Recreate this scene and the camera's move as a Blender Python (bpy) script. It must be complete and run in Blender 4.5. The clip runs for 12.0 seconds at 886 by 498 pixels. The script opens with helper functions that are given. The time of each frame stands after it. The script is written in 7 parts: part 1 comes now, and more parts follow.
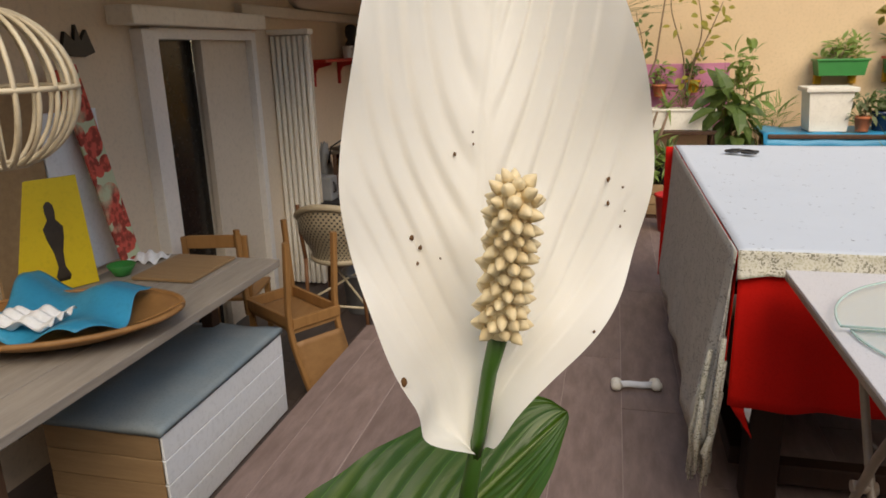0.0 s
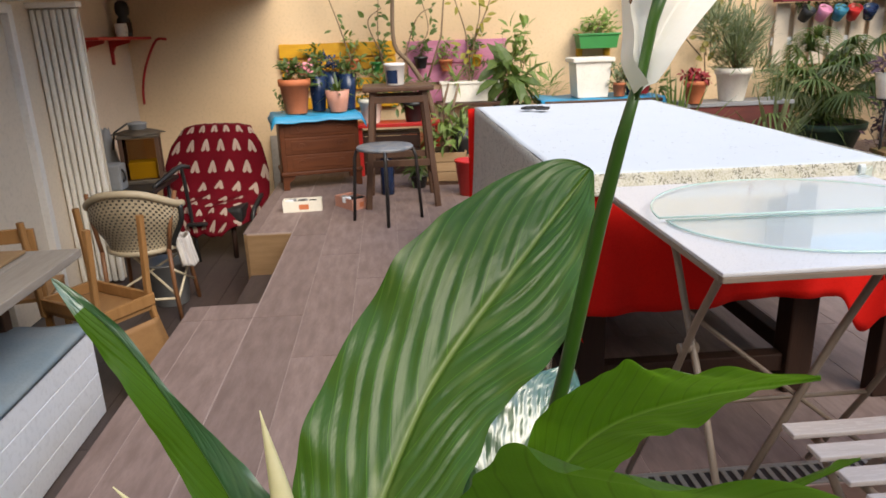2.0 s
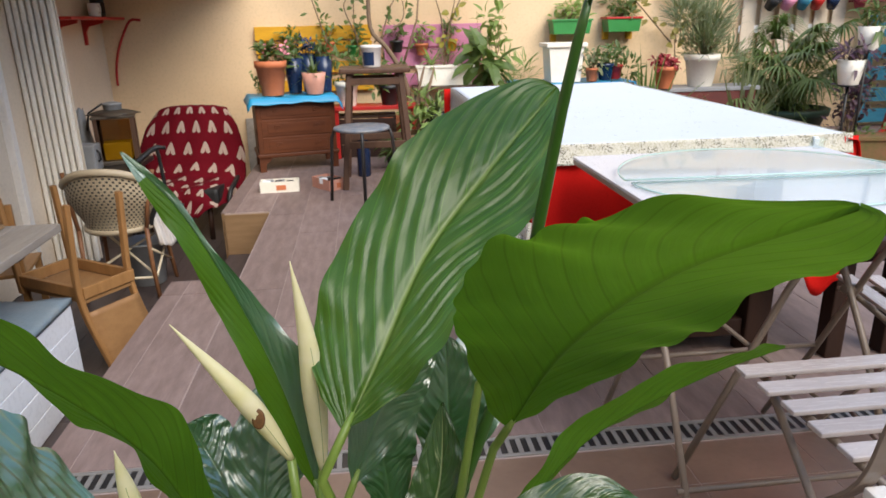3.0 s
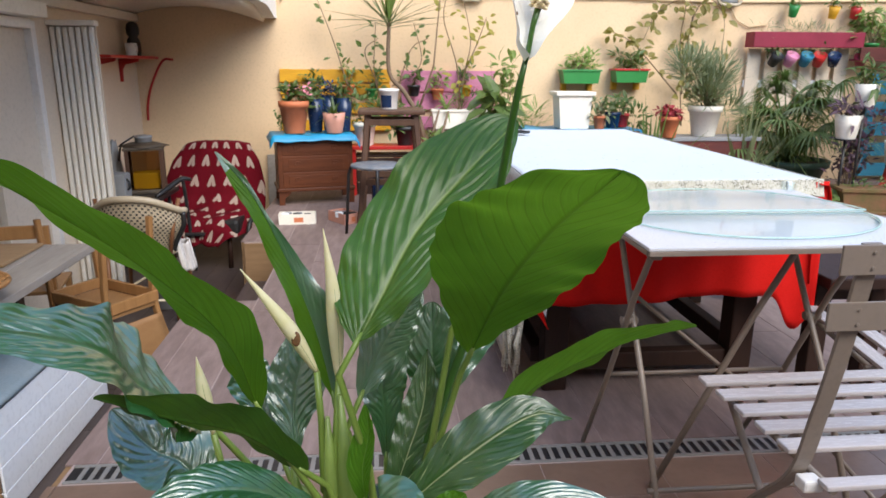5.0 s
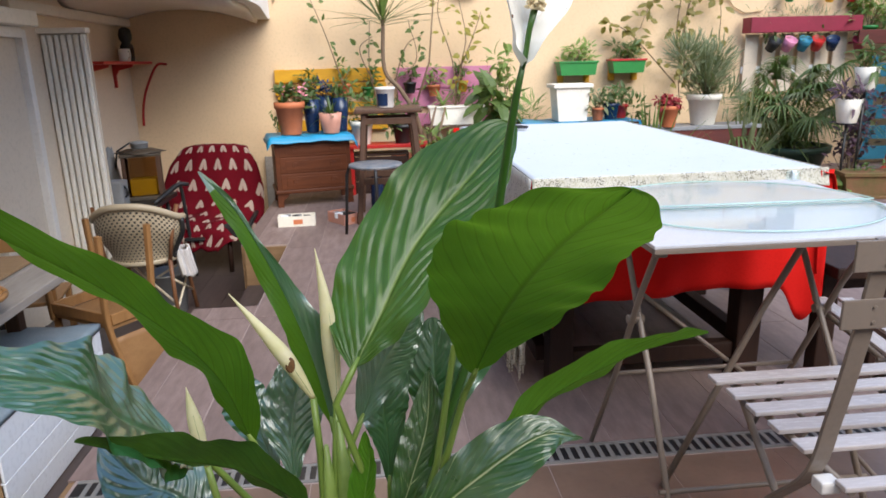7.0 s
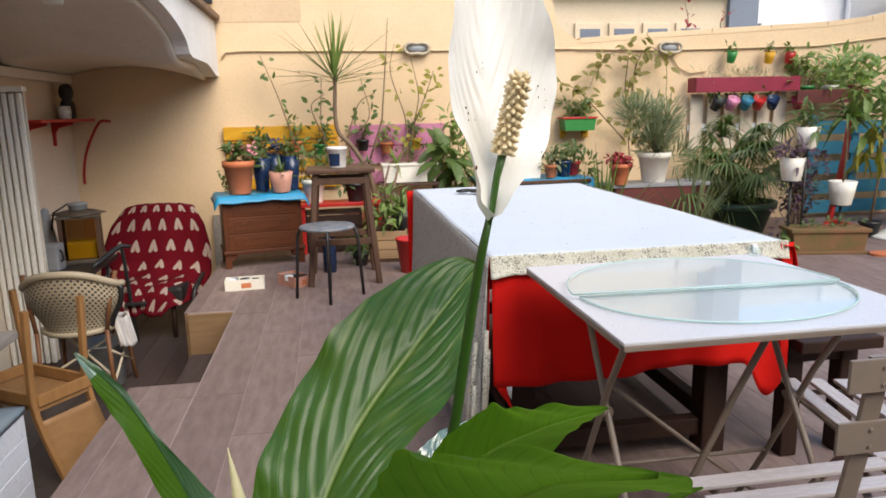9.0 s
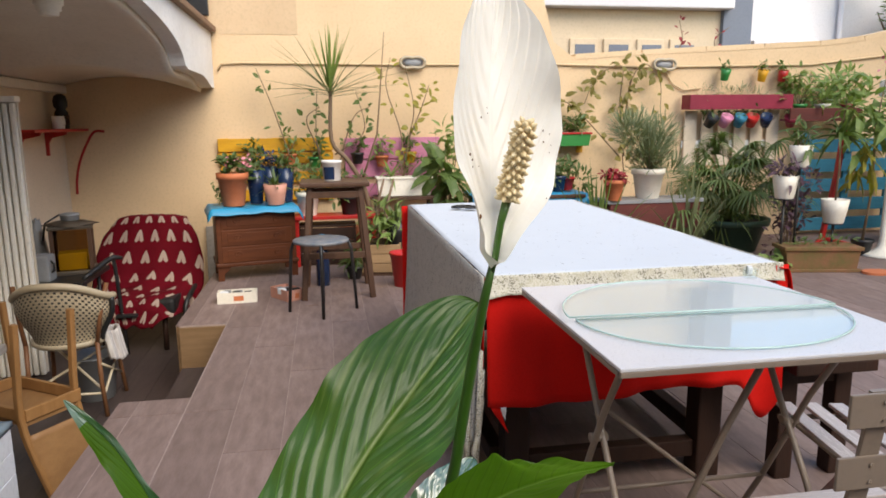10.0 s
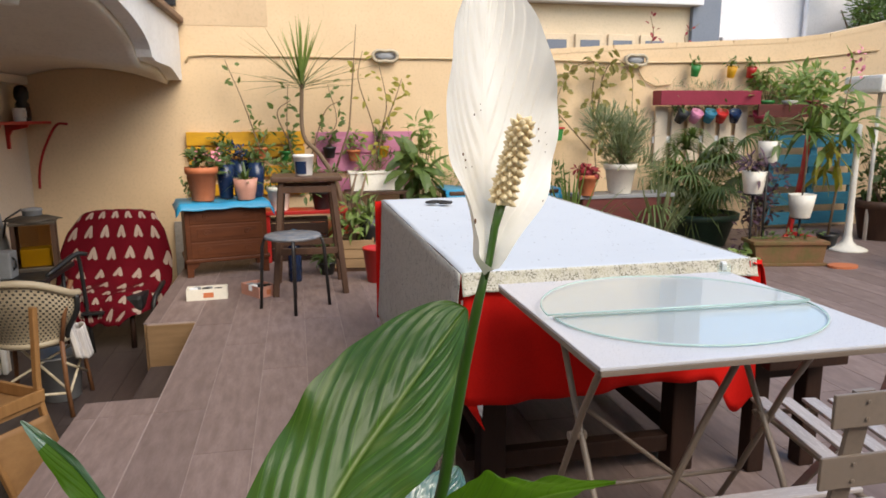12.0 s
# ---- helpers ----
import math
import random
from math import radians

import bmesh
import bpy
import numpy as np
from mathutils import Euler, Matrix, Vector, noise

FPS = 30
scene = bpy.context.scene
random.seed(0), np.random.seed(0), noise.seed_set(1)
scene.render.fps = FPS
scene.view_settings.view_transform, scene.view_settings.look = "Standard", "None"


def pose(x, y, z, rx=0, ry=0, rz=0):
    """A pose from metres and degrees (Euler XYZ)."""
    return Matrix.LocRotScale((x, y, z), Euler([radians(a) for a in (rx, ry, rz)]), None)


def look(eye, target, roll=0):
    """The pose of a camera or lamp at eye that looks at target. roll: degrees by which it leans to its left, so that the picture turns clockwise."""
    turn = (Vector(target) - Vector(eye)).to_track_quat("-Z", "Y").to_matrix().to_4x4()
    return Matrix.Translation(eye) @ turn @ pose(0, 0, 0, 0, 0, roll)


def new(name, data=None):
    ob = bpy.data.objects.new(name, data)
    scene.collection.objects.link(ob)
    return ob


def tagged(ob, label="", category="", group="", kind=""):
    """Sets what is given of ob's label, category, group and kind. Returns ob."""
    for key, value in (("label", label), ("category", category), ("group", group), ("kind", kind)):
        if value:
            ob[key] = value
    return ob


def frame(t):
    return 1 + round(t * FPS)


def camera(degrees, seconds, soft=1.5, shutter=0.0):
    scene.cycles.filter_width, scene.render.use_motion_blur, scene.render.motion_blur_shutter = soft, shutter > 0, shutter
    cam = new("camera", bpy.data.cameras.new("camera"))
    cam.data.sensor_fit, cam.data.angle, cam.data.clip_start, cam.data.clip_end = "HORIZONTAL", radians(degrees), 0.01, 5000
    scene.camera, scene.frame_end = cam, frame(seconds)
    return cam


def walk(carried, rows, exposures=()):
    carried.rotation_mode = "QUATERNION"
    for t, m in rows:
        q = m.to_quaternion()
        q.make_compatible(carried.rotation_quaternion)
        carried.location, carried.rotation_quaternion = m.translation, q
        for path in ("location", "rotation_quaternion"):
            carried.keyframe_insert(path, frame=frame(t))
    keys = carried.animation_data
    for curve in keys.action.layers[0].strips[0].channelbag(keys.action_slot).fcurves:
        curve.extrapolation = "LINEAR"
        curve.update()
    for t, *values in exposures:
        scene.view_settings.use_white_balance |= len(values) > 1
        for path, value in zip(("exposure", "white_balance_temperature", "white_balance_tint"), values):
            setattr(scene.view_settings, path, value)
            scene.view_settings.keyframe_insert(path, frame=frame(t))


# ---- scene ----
cam = camera(65.4, 12.0)
cam.data.dof.use_dof, cam.data.dof.focus_distance, cam.data.dof.aperture_fstop = True, 0.33, 56.0
PATH = [
    (0, (0.245, 0.337, 1.224), (-0.215, 2.202, 0.668), -1.5),
    (0.5, (0.244, 0.333, 1.213), (-0.134, 2.219, 0.667), -1.4),
    (1, (0.216, 0.316, 1.198), (-0.067, 2.219, 0.652), -1.5),
    (1.5, (0.165, 0.264, 1.171), (0.067, 2.179, 0.604), -1.3),
    (2, (0.102, 0.232, 1.129), (0.235, 2.136, 0.529), -1.9),
    (2.5, (0.08, 0.195, 1.101), (0.282, 2.075, 0.448), -1.9),
    (4.5, (0.087, -0.052, 1.087), (0.254, 1.875, 0.579), 0.7),
    (5, (0.084, -0.07, 1.097), (0.259, 1.855, 0.586), 0.3),
    (5.5, (0.082, -0.08, 1.097), (0.261, 1.836, 0.553), -1.2),
    (6, (0.082, -0.084, 1.09), (0.251, 1.833, 0.544), -1.8),
    (6.5, (0.085, -0.071, 1.086), (0.258, 1.847, 0.545), -2.0),
    (7, (0.09, -0.035, 1.107), (0.26, 1.888, 0.582), -1.5),
    (7.5, (0.1, 0.01, 1.135), (0.317, 1.943, 0.666), -1.9),
    (9.5, (0.109, 0.105, 1.182), (0.427, 2.043, 0.804), -1.0),
    (10, (0.106, 0.111, 1.192), (0.433, 2.051, 0.831), -0.6),
    (10.5, (0.108, 0.132, 1.189), (0.49, 2.056, 0.798), -0.4),
    (11, (0.099, 0.138, 1.195), (0.484, 2.067, 0.833), -0.2),
    (11.5, (0.099, 0.142, 1.193), (0.489, 2.068, 0.818), -0.4),
    (12, (0.1, 0.14, 1.194), (0.506, 2.062, 0.816), -0.3),
]
walk(cam, [(t, look(eye, target, roll)) for t, eye, target, roll in PATH], [(0, 0.99, 7880, 10), (0.5, 1.00, 7830, 10), (1, 1.15, 7620, 10), (1.5, 1.34, 7420, 10), (2, 1.50, 7170, 10), (2.5, 1.57, 6970, 10), (4.5, 1.66, 6350, 10), (7, 1.62, 6350, 10), (9.5, 1.42, 7010, 10), (12, 1.34, 7160, 10)])

# ---- daylight ----
world = bpy.data.worlds.new("sky")
scene.world = world
world.use_nodes = True
wn = world.node_tree
sky = wn.nodes.new("ShaderNodeTexSky")
sky.sky_type, sky.sun_disc = "NISHITA", False
sky.sun_elevation, sky.sun_rotation = radians(43), radians(153)
sky.air_density, sky.dust_density = 1.0, 0.5
wn.links.new(sky.outputs[0], wn.nodes["Background"].inputs[0])
wn.nodes["Background"].inputs[1].default_value = 0.15
sun = new("sun", bpy.data.lights.new("sun", "SUN"))
sun.data.energy, sun.data.angle, sun.data.color = 1.42, radians(45), (1.0, 0.93, 0.82)
sun.matrix_world = look((2.4, -2.2, 4.9), (0, 2.5, 0))


# ---- materials ----
def nodes_of(name):
    m = bpy.data.materials.new(name)
    m.use_nodes = True
    t = m.node_tree
    return m, t, t.nodes["Principled BSDF"]


def nd(t, kind, **kw):
    n = t.nodes.new(kind)
    for k, v in kw.items():
        n.inputs[k.replace("_", " ")].default_value = v
    return n


def mixc(t, fac, a, b, blend="MIX"):
    n = t.nodes.new("ShaderNodeMix")
    n.data_type, n.blend_type = "RGBA", blend
    for sock, v in ((n.inputs[0], fac), (n.inputs[6], a), (n.inputs[7], b)):
        if isinstance(v, bpy.types.NodeSocket):
            t.links.new(v, sock)
        else:
            sock.default_value = v if isinstance(v, float) else (*v, 1)
    return n.outputs[2]


def mth(t, op, a, b=0.0, c=0.0):
    n = t.nodes.new("ShaderNodeMath")
    n.operation = op
    for sock, v in zip(n.inputs, (a, b, c)):
        if isinstance(v, bpy.types.NodeSocket):
            t.links.new(v, sock)
        else:
            sock.default_value = v
    return n.outputs[0]


def ramp(t, fac, lo, hi):
    n = t.nodes.new("ShaderNodeMapRange")
    n.inputs[1].default_value, n.inputs[2].default_value = lo, hi
    t.links.new(fac, n.inputs[0])
    return n.outputs[0]


def coords(t, stretch=(1, 1, 1), kind="Object", rnd=True):
    tc = t.nodes.new("ShaderNodeTexCoord")
    mp = t.nodes.new("ShaderNodeMapping")
    mp.inputs["Scale"].default_value = stretch
    t.links.new(tc.outputs[kind], mp.inputs[0])
    if rnd:
        oi = t.nodes.new("ShaderNodeObjectInfo")
        cb = t.nodes.new("ShaderNodeCombineXYZ")
        t.links.new(mth(t, "MULTIPLY", oi.outputs["Random"], 37.0), cb.inputs[0])
        t.links.new(mth(t, "MULTIPLY", oi.outputs["Random"], 91.0), cb.inputs[1])
        t.links.new(cb.outputs[0], mp.inputs["Location"])
    return mp.outputs[0]


def noise_of(t, vec, scale, detail=4.0, rough=0.55):
    n = nd(t, "ShaderNodeTexNoise", Scale=scale, Detail=detail, Roughness=rough)
    t.links.new(vec, n.inputs["Vector"])
    return n.outputs["Fac"]


def add_bump(t, bsdf, height, strength, dist=0.002):
    b = nd(t, "ShaderNodeBump", Strength=strength, Distance=dist)
    t.links.new(height, b.inputs["Height"])
    t.links.new(b.outputs[0], bsdf.inputs["Normal"])


def surface(name, a, b, rough=0.6, big=3.0, fine=60.0, stretch=(1, 1, 1), bump=0.25, metal=0.0, tint=0.0, lo=0.35, hi=0.65, spec=0.5, dist=0.002):
    """Two tones mixed at a large and a fine scale, with relief."""
    m, t, p = nodes_of(name)
    v = coords(t, stretch)
    f1, f2 = noise_of(t, v, big), noise_of(t, v, fine, 3.0)
    col = mixc(t, ramp(t, f1, lo, hi), a, b)
    dark = tuple(c * 0.72 for c in a)
    col = mixc(t, mth(t, "MULTIPLY", ramp(t, f2, 0.5, 0.75), 0.45), col, dark)
    if tint:
        oi = t.nodes.new("ShaderNodeObjectInfo")
        col = mixc(t, mth(t, "MULTIPLY", oi.outputs["Random"], tint), col, tuple(c * 0.55 for c in b))
    t.links.new(col, p.inputs["Base Color"])
    r = mth(t, "ADD", mth(t, "MULTIPLY", f2, 0.2), rough - 0.1)
    t.links.new(r, p.inputs["Roughness"])
    p.inputs["Metallic"].default_value = metal
    p.inputs["Specular IOR Level"].default_value = spec
    if bump:
        add_bump(t, p, f2, bump, dist)
    return m


def wood(name, a, b, grain=(1, 14, 14), rough=0.5, tint=0.3, bump=0.25):
    return surface(name, a, b, rough, 3.0, 22.0, grain, bump, 0.0, tint, 0.3, 0.7, 0.28)


def leafy(name, dark, light, gloss=0.35, glow=0.3, streak=0.0, pale=(0.20, 0.30, 0.07), shine=0.5, ior=1.5, veins=12.0, vein_tone=0.5, relief=0.3, cover=0.44, slope=0.30, wax=0.0):
    """A leaf: glossy skin over a translucent blade, with brushed pale streaks along the side veins where streak is set."""
    m, t, p = nodes_of(name)
    tc = t.nodes.new("ShaderNodeTexCoord")
    sp = t.nodes.new("ShaderNodeSeparateXYZ")
    t.links.new(tc.outputs["UV"], sp.inputs[0])
    au = mth(t, "ABSOLUTE", mth(t, "SUBTRACT", sp.outputs[0], 0.5))
    s = mth(t, "SUBTRACT", sp.outputs[1], mth(t, "MULTIPLY", mth(t, "POWER", mth(t, "MULTIPLY", au, 2.0), 1.2), slope))
    oi = t.nodes.new("ShaderNodeObjectInfo")
    side = mth(t, "MULTIPLY", mth(t, "SIGN", mth(t, "SUBTRACT", sp.outputs[0], 0.5)), 7.0)

    def along(fine, slow):
        cb = t.nodes.new("ShaderNodeCombineXYZ")
        t.links.new(mth(t, "MULTIPLY", s, fine), cb.inputs[0])
        t.links.new(mth(t, "ADD", mth(t, "MULTIPLY", au, slow), side), cb.inputs[1])
        t.links.new(mth(t, "MULTIPLY", oi.outputs["Random"], 50.0), cb.inputs[2])
        return cb.outputs[0]
    f = noise_of(t, along(20.0, 4.0), 1.0, 2.0, 0.5)
    h = noise_of(t, along(56.0, 5.0), 1.0, 2.5, 0.55)
    fine = noise_of(t, along(260.0, 9.0), 1.0, 2.0, 0.5)
    ob = coords(t)
    g = noise_of(t, ob, 40.0)
    col = mixc(t, ramp(t, g, 0.3, 0.7), dark, light)
    col = mixc(t, mth(t, "MULTIPLY", ramp(t, h, 0.5, 0.7), 0.10 if 0 < streak < 1 else 0.30), col, tuple(c * 1.5 for c in light))
    col = mixc(t, mth(t, "MULTIPLY", ramp(t, fine, 0.45, 0.75), 0.08 if 0 < streak < 1 else 0.22), col, tuple(c * 0.55 for c in dark))
    if streak:
        some = mth(t, "MULTIPLY", ramp(t, f, cover, cover + 0.12), ramp(t, h, cover + 0.03, cover + 0.12))
        if streak < 1:
            q = mth(t, "FRACT", mth(t, "ADD", mth(t, "ADD", mth(t, "MULTIPLY", s, veins), 0.36), mth(t, "MULTIPLY", noise_of(t, along(veins * 2.0, 9.0), 1.0, 2.0, 0.5), 0.28)))
            band = mth(t, "MULTIPLY", ramp(t, q, 0.02, 0.34), mth(t, "SUBTRACT", 1.0, ramp(t, q, 0.5, 0.8)))
            soft = noise_of(t, along(veins * 0.9, 5.5), 1.0, 2.5, 0.55)
            some = mth(t, "MULTIPLY", band, mth(t, "ADD", mth(t, "MULTIPLY", ramp(t, soft, 0.52, 0.68), 0.85), mth(t, "MULTIPLY", ramp(t, h, 0.52, 0.66), 0.15)))
        some = mth(t, "MULTIPLY", some, mth(t, "ADD", 0.72, mth(t, "MULTIPLY", ramp(t, fine, 0.35, 0.6), 0.28)))
        col = mixc(t, mth(t, "MULTIPLY", some, streak), col, pale)
    wob = mth(t, "MULTIPLY", mth(t, "SUBTRACT", g, 0.5), 0.12)
    line = mth(t, "ABSOLUTE", mth(t, "SUBTRACT", mth(t, "FRACT", mth(t, "ADD", mth(t, "MULTIPLY", s, veins), wob)), 0.5))
    line = mth(t, "MULTIPLY", mth(t, "SUBTRACT", 1.0, ramp(t, line, 0.01 if slope < 0.4 else 0.004, 0.07 if slope < 0.4 else 0.03)), 0.6)
    col = mixc(t, line, col, tuple(c * vein_tone for c in (dark if vein_tone < 1 else light)))
    rib = mth(t, "SUBTRACT", 1.0, ramp(t, au, 0.007, 0.024))
    col = mixc(t, mth(t, "MULTIPLY", rib, 0.75), col, pale)
    t.links.new(col, p.inputs["Base Color"])
    rough = mth(t, "ADD", mth(t, "MULTIPLY", g, 0.16), gloss - 0.08)
    t.links.new(rough, p.inputs["Roughness"])
    p.inputs["Specular IOR Level"].default_value = shine
    p.inputs["IOR"].default_value = ior
    p.inputs["Coat Weight"].default_value, p.inputs["Coat Roughness"].default_value, p.inputs["Coat IOR"].default_value = wax, 0.30, 1.8
    add_bump(t, p, mth(t, "ADD", mth(t, "MULTIPLY", h, 0.7), mth(t, "MULTIPLY", noise_of(t, ob, 260.0), 0.3)), relief, 0.0010)
    tr = t.nodes.new("ShaderNodeBsdfTranslucent")
    t.links.new(mixc(t, 0.35, col, (0.26, 0.46, 0.02)), tr.inputs["Color"])
    mx = nd(t, "ShaderNodeMixShader", Fac=glow)
    t.links.new(p.outputs[0], mx.inputs[1])
    t.links.new(tr.outputs[0], mx.inputs[2])
    t.links.new(mx.outputs[0], t.nodes["Material Output"].inputs[0])
    return m


def petal(name, base, shade, glow=0.3):
    m, t, p = nodes_of(name)
    v = coords(t, rnd=False)
    f = noise_of(t, v, 55.0, 5.0)
    col = mixc(t, ramp(t, f, 0.35, 0.75), base, shade)
    t.links.new(col, p.inputs["Base Color"])
    p.inputs["Roughness"].default_value = 0.45
    p.inputs["Specular IOR Level"].default_value = 0.35
    add_bump(t, p, mth(t, "ADD", mth(t, "MULTIPLY", noise_of(t, v, 420.0), 0.15), noise_of(t, v, 75.0, 2.0)), 0.30, 0.0016)
    tr = t.nodes.new("ShaderNodeBsdfTranslucent")
    t.links.new(col, tr.inputs["Color"])
    mx = nd(t, "ShaderNodeMixShader", Fac=glow)
    t.links.new(p.outputs[0], mx.inputs[1])
    t.links.new(tr.outputs[0], mx.inputs[2])
    t.links.new(mx.outputs[0], t.nodes["Material Output"].inputs[0])
    return m


def blanket_cloth(name):
    """Red wool with rows of pale printed tree shapes."""
    m, t, p = nodes_of(name)
    tc = t.nodes.new("ShaderNodeTexCoord")
    sp = t.nodes.new("ShaderNodeSeparateXYZ")
    t.links.new(tc.outputs["UV"], sp.inputs[0])
    row = mth(t, "MULTIPLY", mth(t, "SUBTRACT", 1.0, sp.outputs[1]), 9.5)
    shift = mth(t, "MULTIPLY", mth(t, "MODULO", mth(t, "FLOOR", row), 2.0), 0.5)
    fu = mth(t, "ABSOLUTE", mth(t, "SUBTRACT", mth(t, "FRACT", mth(t, "ADD", mth(t, "MULTIPLY", sp.outputs[0], 6.2), shift)), 0.5))
    fv = mth(t, "FRACT", row)
    rise = mth(t, "MAXIMUM", mth(t, "DIVIDE", mth(t, "SUBTRACT", 0.84, fv), 0.62), 0.0)
    inside = mth(t, "LESS_THAN", fu, mth(t, "MULTIPLY", mth(t, "POWER", rise, 0.6), 0.29))
    inside = mth(t, "MULTIPLY", inside, mth(t, "GREATER_THAN", fv, mth(t, "ADD", 0.22, mth(t, "MULTIPLY", mth(t, "ABSOLUTE", mth(t, "SUBTRACT", fu, 0.16)), 0.7))))
    notch = mth(t, "LESS_THAN", fu, mth(t, "MULTIPLY", mth(t, "SUBTRACT", 0.50, fv), 0.16))
    inside = mth(t, "MULTIPLY", inside, mth(t, "SUBTRACT", 1.0, notch))
    v = coords(t, rnd=False)
    f = noise_of(t, v, 160.0, 4.0)
    col = mixc(t, inside, mixc(t, f, (0.088, 0.0015, 0.006), (0.120, 0.002, 0.008)), (0.36, 0.27, 0.22))
    t.links.new(col, p.inputs["Base Color"])
    p.inputs["Roughness"].default_value = 0.9
    p.inputs["Specular IOR Level"].default_value = 0.15
    add_bump(t, p, f, 0.5, 0.003)
    return m


def weave_of(name):
    """Two-tone woven strands."""
    m, t, p = nodes_of(name)
    tc = t.nodes.new("ShaderNodeTexCoord")
    sp = t.nodes.new("ShaderNodeSeparateXYZ")
    t.links.new(tc.outputs["UV"], sp.inputs[0])
    row = mth(t, "MULTIPLY", sp.outputs[1], 19.0)
    sh = mth(t, "MULTIPLY", mth(t, "MODULO", mth(t, "FLOOR", row), 2.0), 0.5)
    fu = mth(t, "FRACT", mth(t, "ADD", mth(t, "MULTIPLY", sp.outputs[0], 24.0), sh))
    d1 = mth(t, "LESS_THAN", mth(t, "ABSOLUTE", mth(t, "SUBTRACT", fu, 0.5)), 0.2)
    d2 = mth(t, "LESS_THAN", mth(t, "ABSOLUTE", mth(t, "SUBTRACT", mth(t, "FRACT", row), 0.5)), 0.32)
    spot = mth(t, "MULTIPLY", d1, d2)
    f = noise_of(t, coords(t, rnd=False), 30.0)
    col = mixc(t, spot, mixc(t, f, (0.41, 0.33, 0.22), (0.47, 0.39, 0.27)), (0.02, 0.018, 0.016))
    t.links.new(col, p.inputs["Base Color"])
    p.inputs["Roughness"].default_value = 0.5
    add_bump(t, p, mth(t, "SINE", mth(t, "MULTIPLY", fu, 6.28)), 0.6, 0.004)
    return m


def printed_cloth(name, ground, spots, density, amount=0.25, cover=0.45):
    """Pale cotton with a small scattered floral print."""
    m, t, p = nodes_of(name)
    v = coords(t, rnd=False)
    vo = nd(t, "ShaderNodeTexVoronoi", Scale=density)
    t.links.new(v, vo.inputs["Vector"])
    patch = ramp(t, noise_of(t, v, density * 0.35), cover, cover + 0.12)
    dot = mth(t, "MULTIPLY", mth(t, "LESS_THAN", vo.outputs["Distance"], amount), patch)
    f = noise_of(t, v, 300.0, 2.0)
    w = noise_of(t, v, 6.0)
    col = mixc(t, dot, mixc(t, w, ground, tuple(c * 0.93 for c in ground)), mixc(t, ramp(t, noise_of(t, v, 30.0), 0.45, 0.55), spots, tuple(c * 0.45 for c in spots)))
    t.links.new(col, p.inputs["Base Color"])
    p.inputs["Roughness"].default_value = 0.85
    add_bump(t, p, f, 0.25, 0.001)
    return m


def clear_glass(name, col=(0.96, 0.99, 0.985)):
    """Thin clear glass: it lets light through and mirrors at a slant."""
    m, t, p = nodes_of(name)
    tr = t.nodes.new("ShaderNodeBsdfTransparent")
    tr.inputs[0].default_value = (*col, 1)
    gl = nd(t, "ShaderNodeBsdfGlossy", Roughness=0.04)
    lw = nd(t, "ShaderNodeLayerWeight", Blend=0.5)
    fac = mth(t, "ADD", mth(t, "MULTIPLY", mth(t, "POWER", lw.outputs["Facing"], 4.0), 0.40), 0.03)
    mx = t.nodes.new("ShaderNodeMixShader")
    t.links.new(fac, mx.inputs[0])
    t.links.new(tr.outputs[0], mx.inputs[1])
    t.links.new(gl.outputs[0], mx.inputs[2])
    t.links.new(mx.outputs[0], t.nodes["Material Output"].inputs[0])
    return m


M_WALL = surface("ochre_render", (0.74, 0.54, 0.33), (0.67, 0.48, 0.285), 0.85, 1.3, 45.0, bump=0.22, dist=0.003)
M_WALL_PATCH = surface("darker_ochre_render", (0.63, 0.455, 0.28), (0.59, 0.42, 0.255), 0.85, 2.0, 45.0, bump=0.4, dist=0.004)
M_CREAM = surface("cream_wall_paint", (0.73, 0.61, 0.47), (0.67, 0.55, 0.41), 0.8, 1.1, 50.0, bump=0.3, dist=0.003)
M_VAULT = surface("vault_plaster", (0.74, 0.68, 0.59), (0.66, 0.59, 0.50), 0.85, 1.6, 40.0, bump=0.4, dist=0.004)
M_WHITEWASH = surface("whitewash", (0.80, 0.79, 0.77), (0.72, 0.70, 0.67), 0.85, 2.2, 40.0, bump=0.4, dist=0.003)
M_WHITE = surface("white_enamel", (0.78, 0.745, 0.70), (0.73, 0.695, 0.65), 0.4, 3.0, 50.0, bump=0.1)
M_BENCHWHITE = surface("bench_white_paint", (0.84, 0.86, 0.89), (0.80, 0.82, 0.85), 0.35, 3.0, 50.0, bump=0.05)
M_PVC = surface("ivory_plastic", (0.86, 0.82, 0.73), (0.81, 0.76, 0.67), 0.45, 3.0, 40.0, bump=0.08)
M_PANEL = surface("beige_door_leaf", (0.64, 0.56, 0.46), (0.59, 0.51, 0.41), 0.5, 1.6, 40.0, bump=0.1)
M_DARKGLASS = surface("unlit_glazing", (0.010, 0.009, 0.008), (0.016, 0.013, 0.011), 0.25, 2.0, 30.0, bump=0.0)
M_PLANK = surface("timber_look_tile", (0.272, 0.200, 0.180), (0.190, 0.134, 0.119), 0.55, 5.0, 30.0, (5, 1.2, 1), 0.12, tint=0.40, spec=0.30, dist=0.001)
M_GROUT = surface("pale_grout", (0.35, 0.275, 0.252), (0.29, 0.225, 0.205), 0.85, 8.0, 90.0, bump=0.2)
M_TILE = surface("terracotta_floor_tile", (0.205, 0.135, 0.098), (0.155, 0.100, 0.072), 0.35, 5.0, 50.0, bump=0.2, tint=0.3)
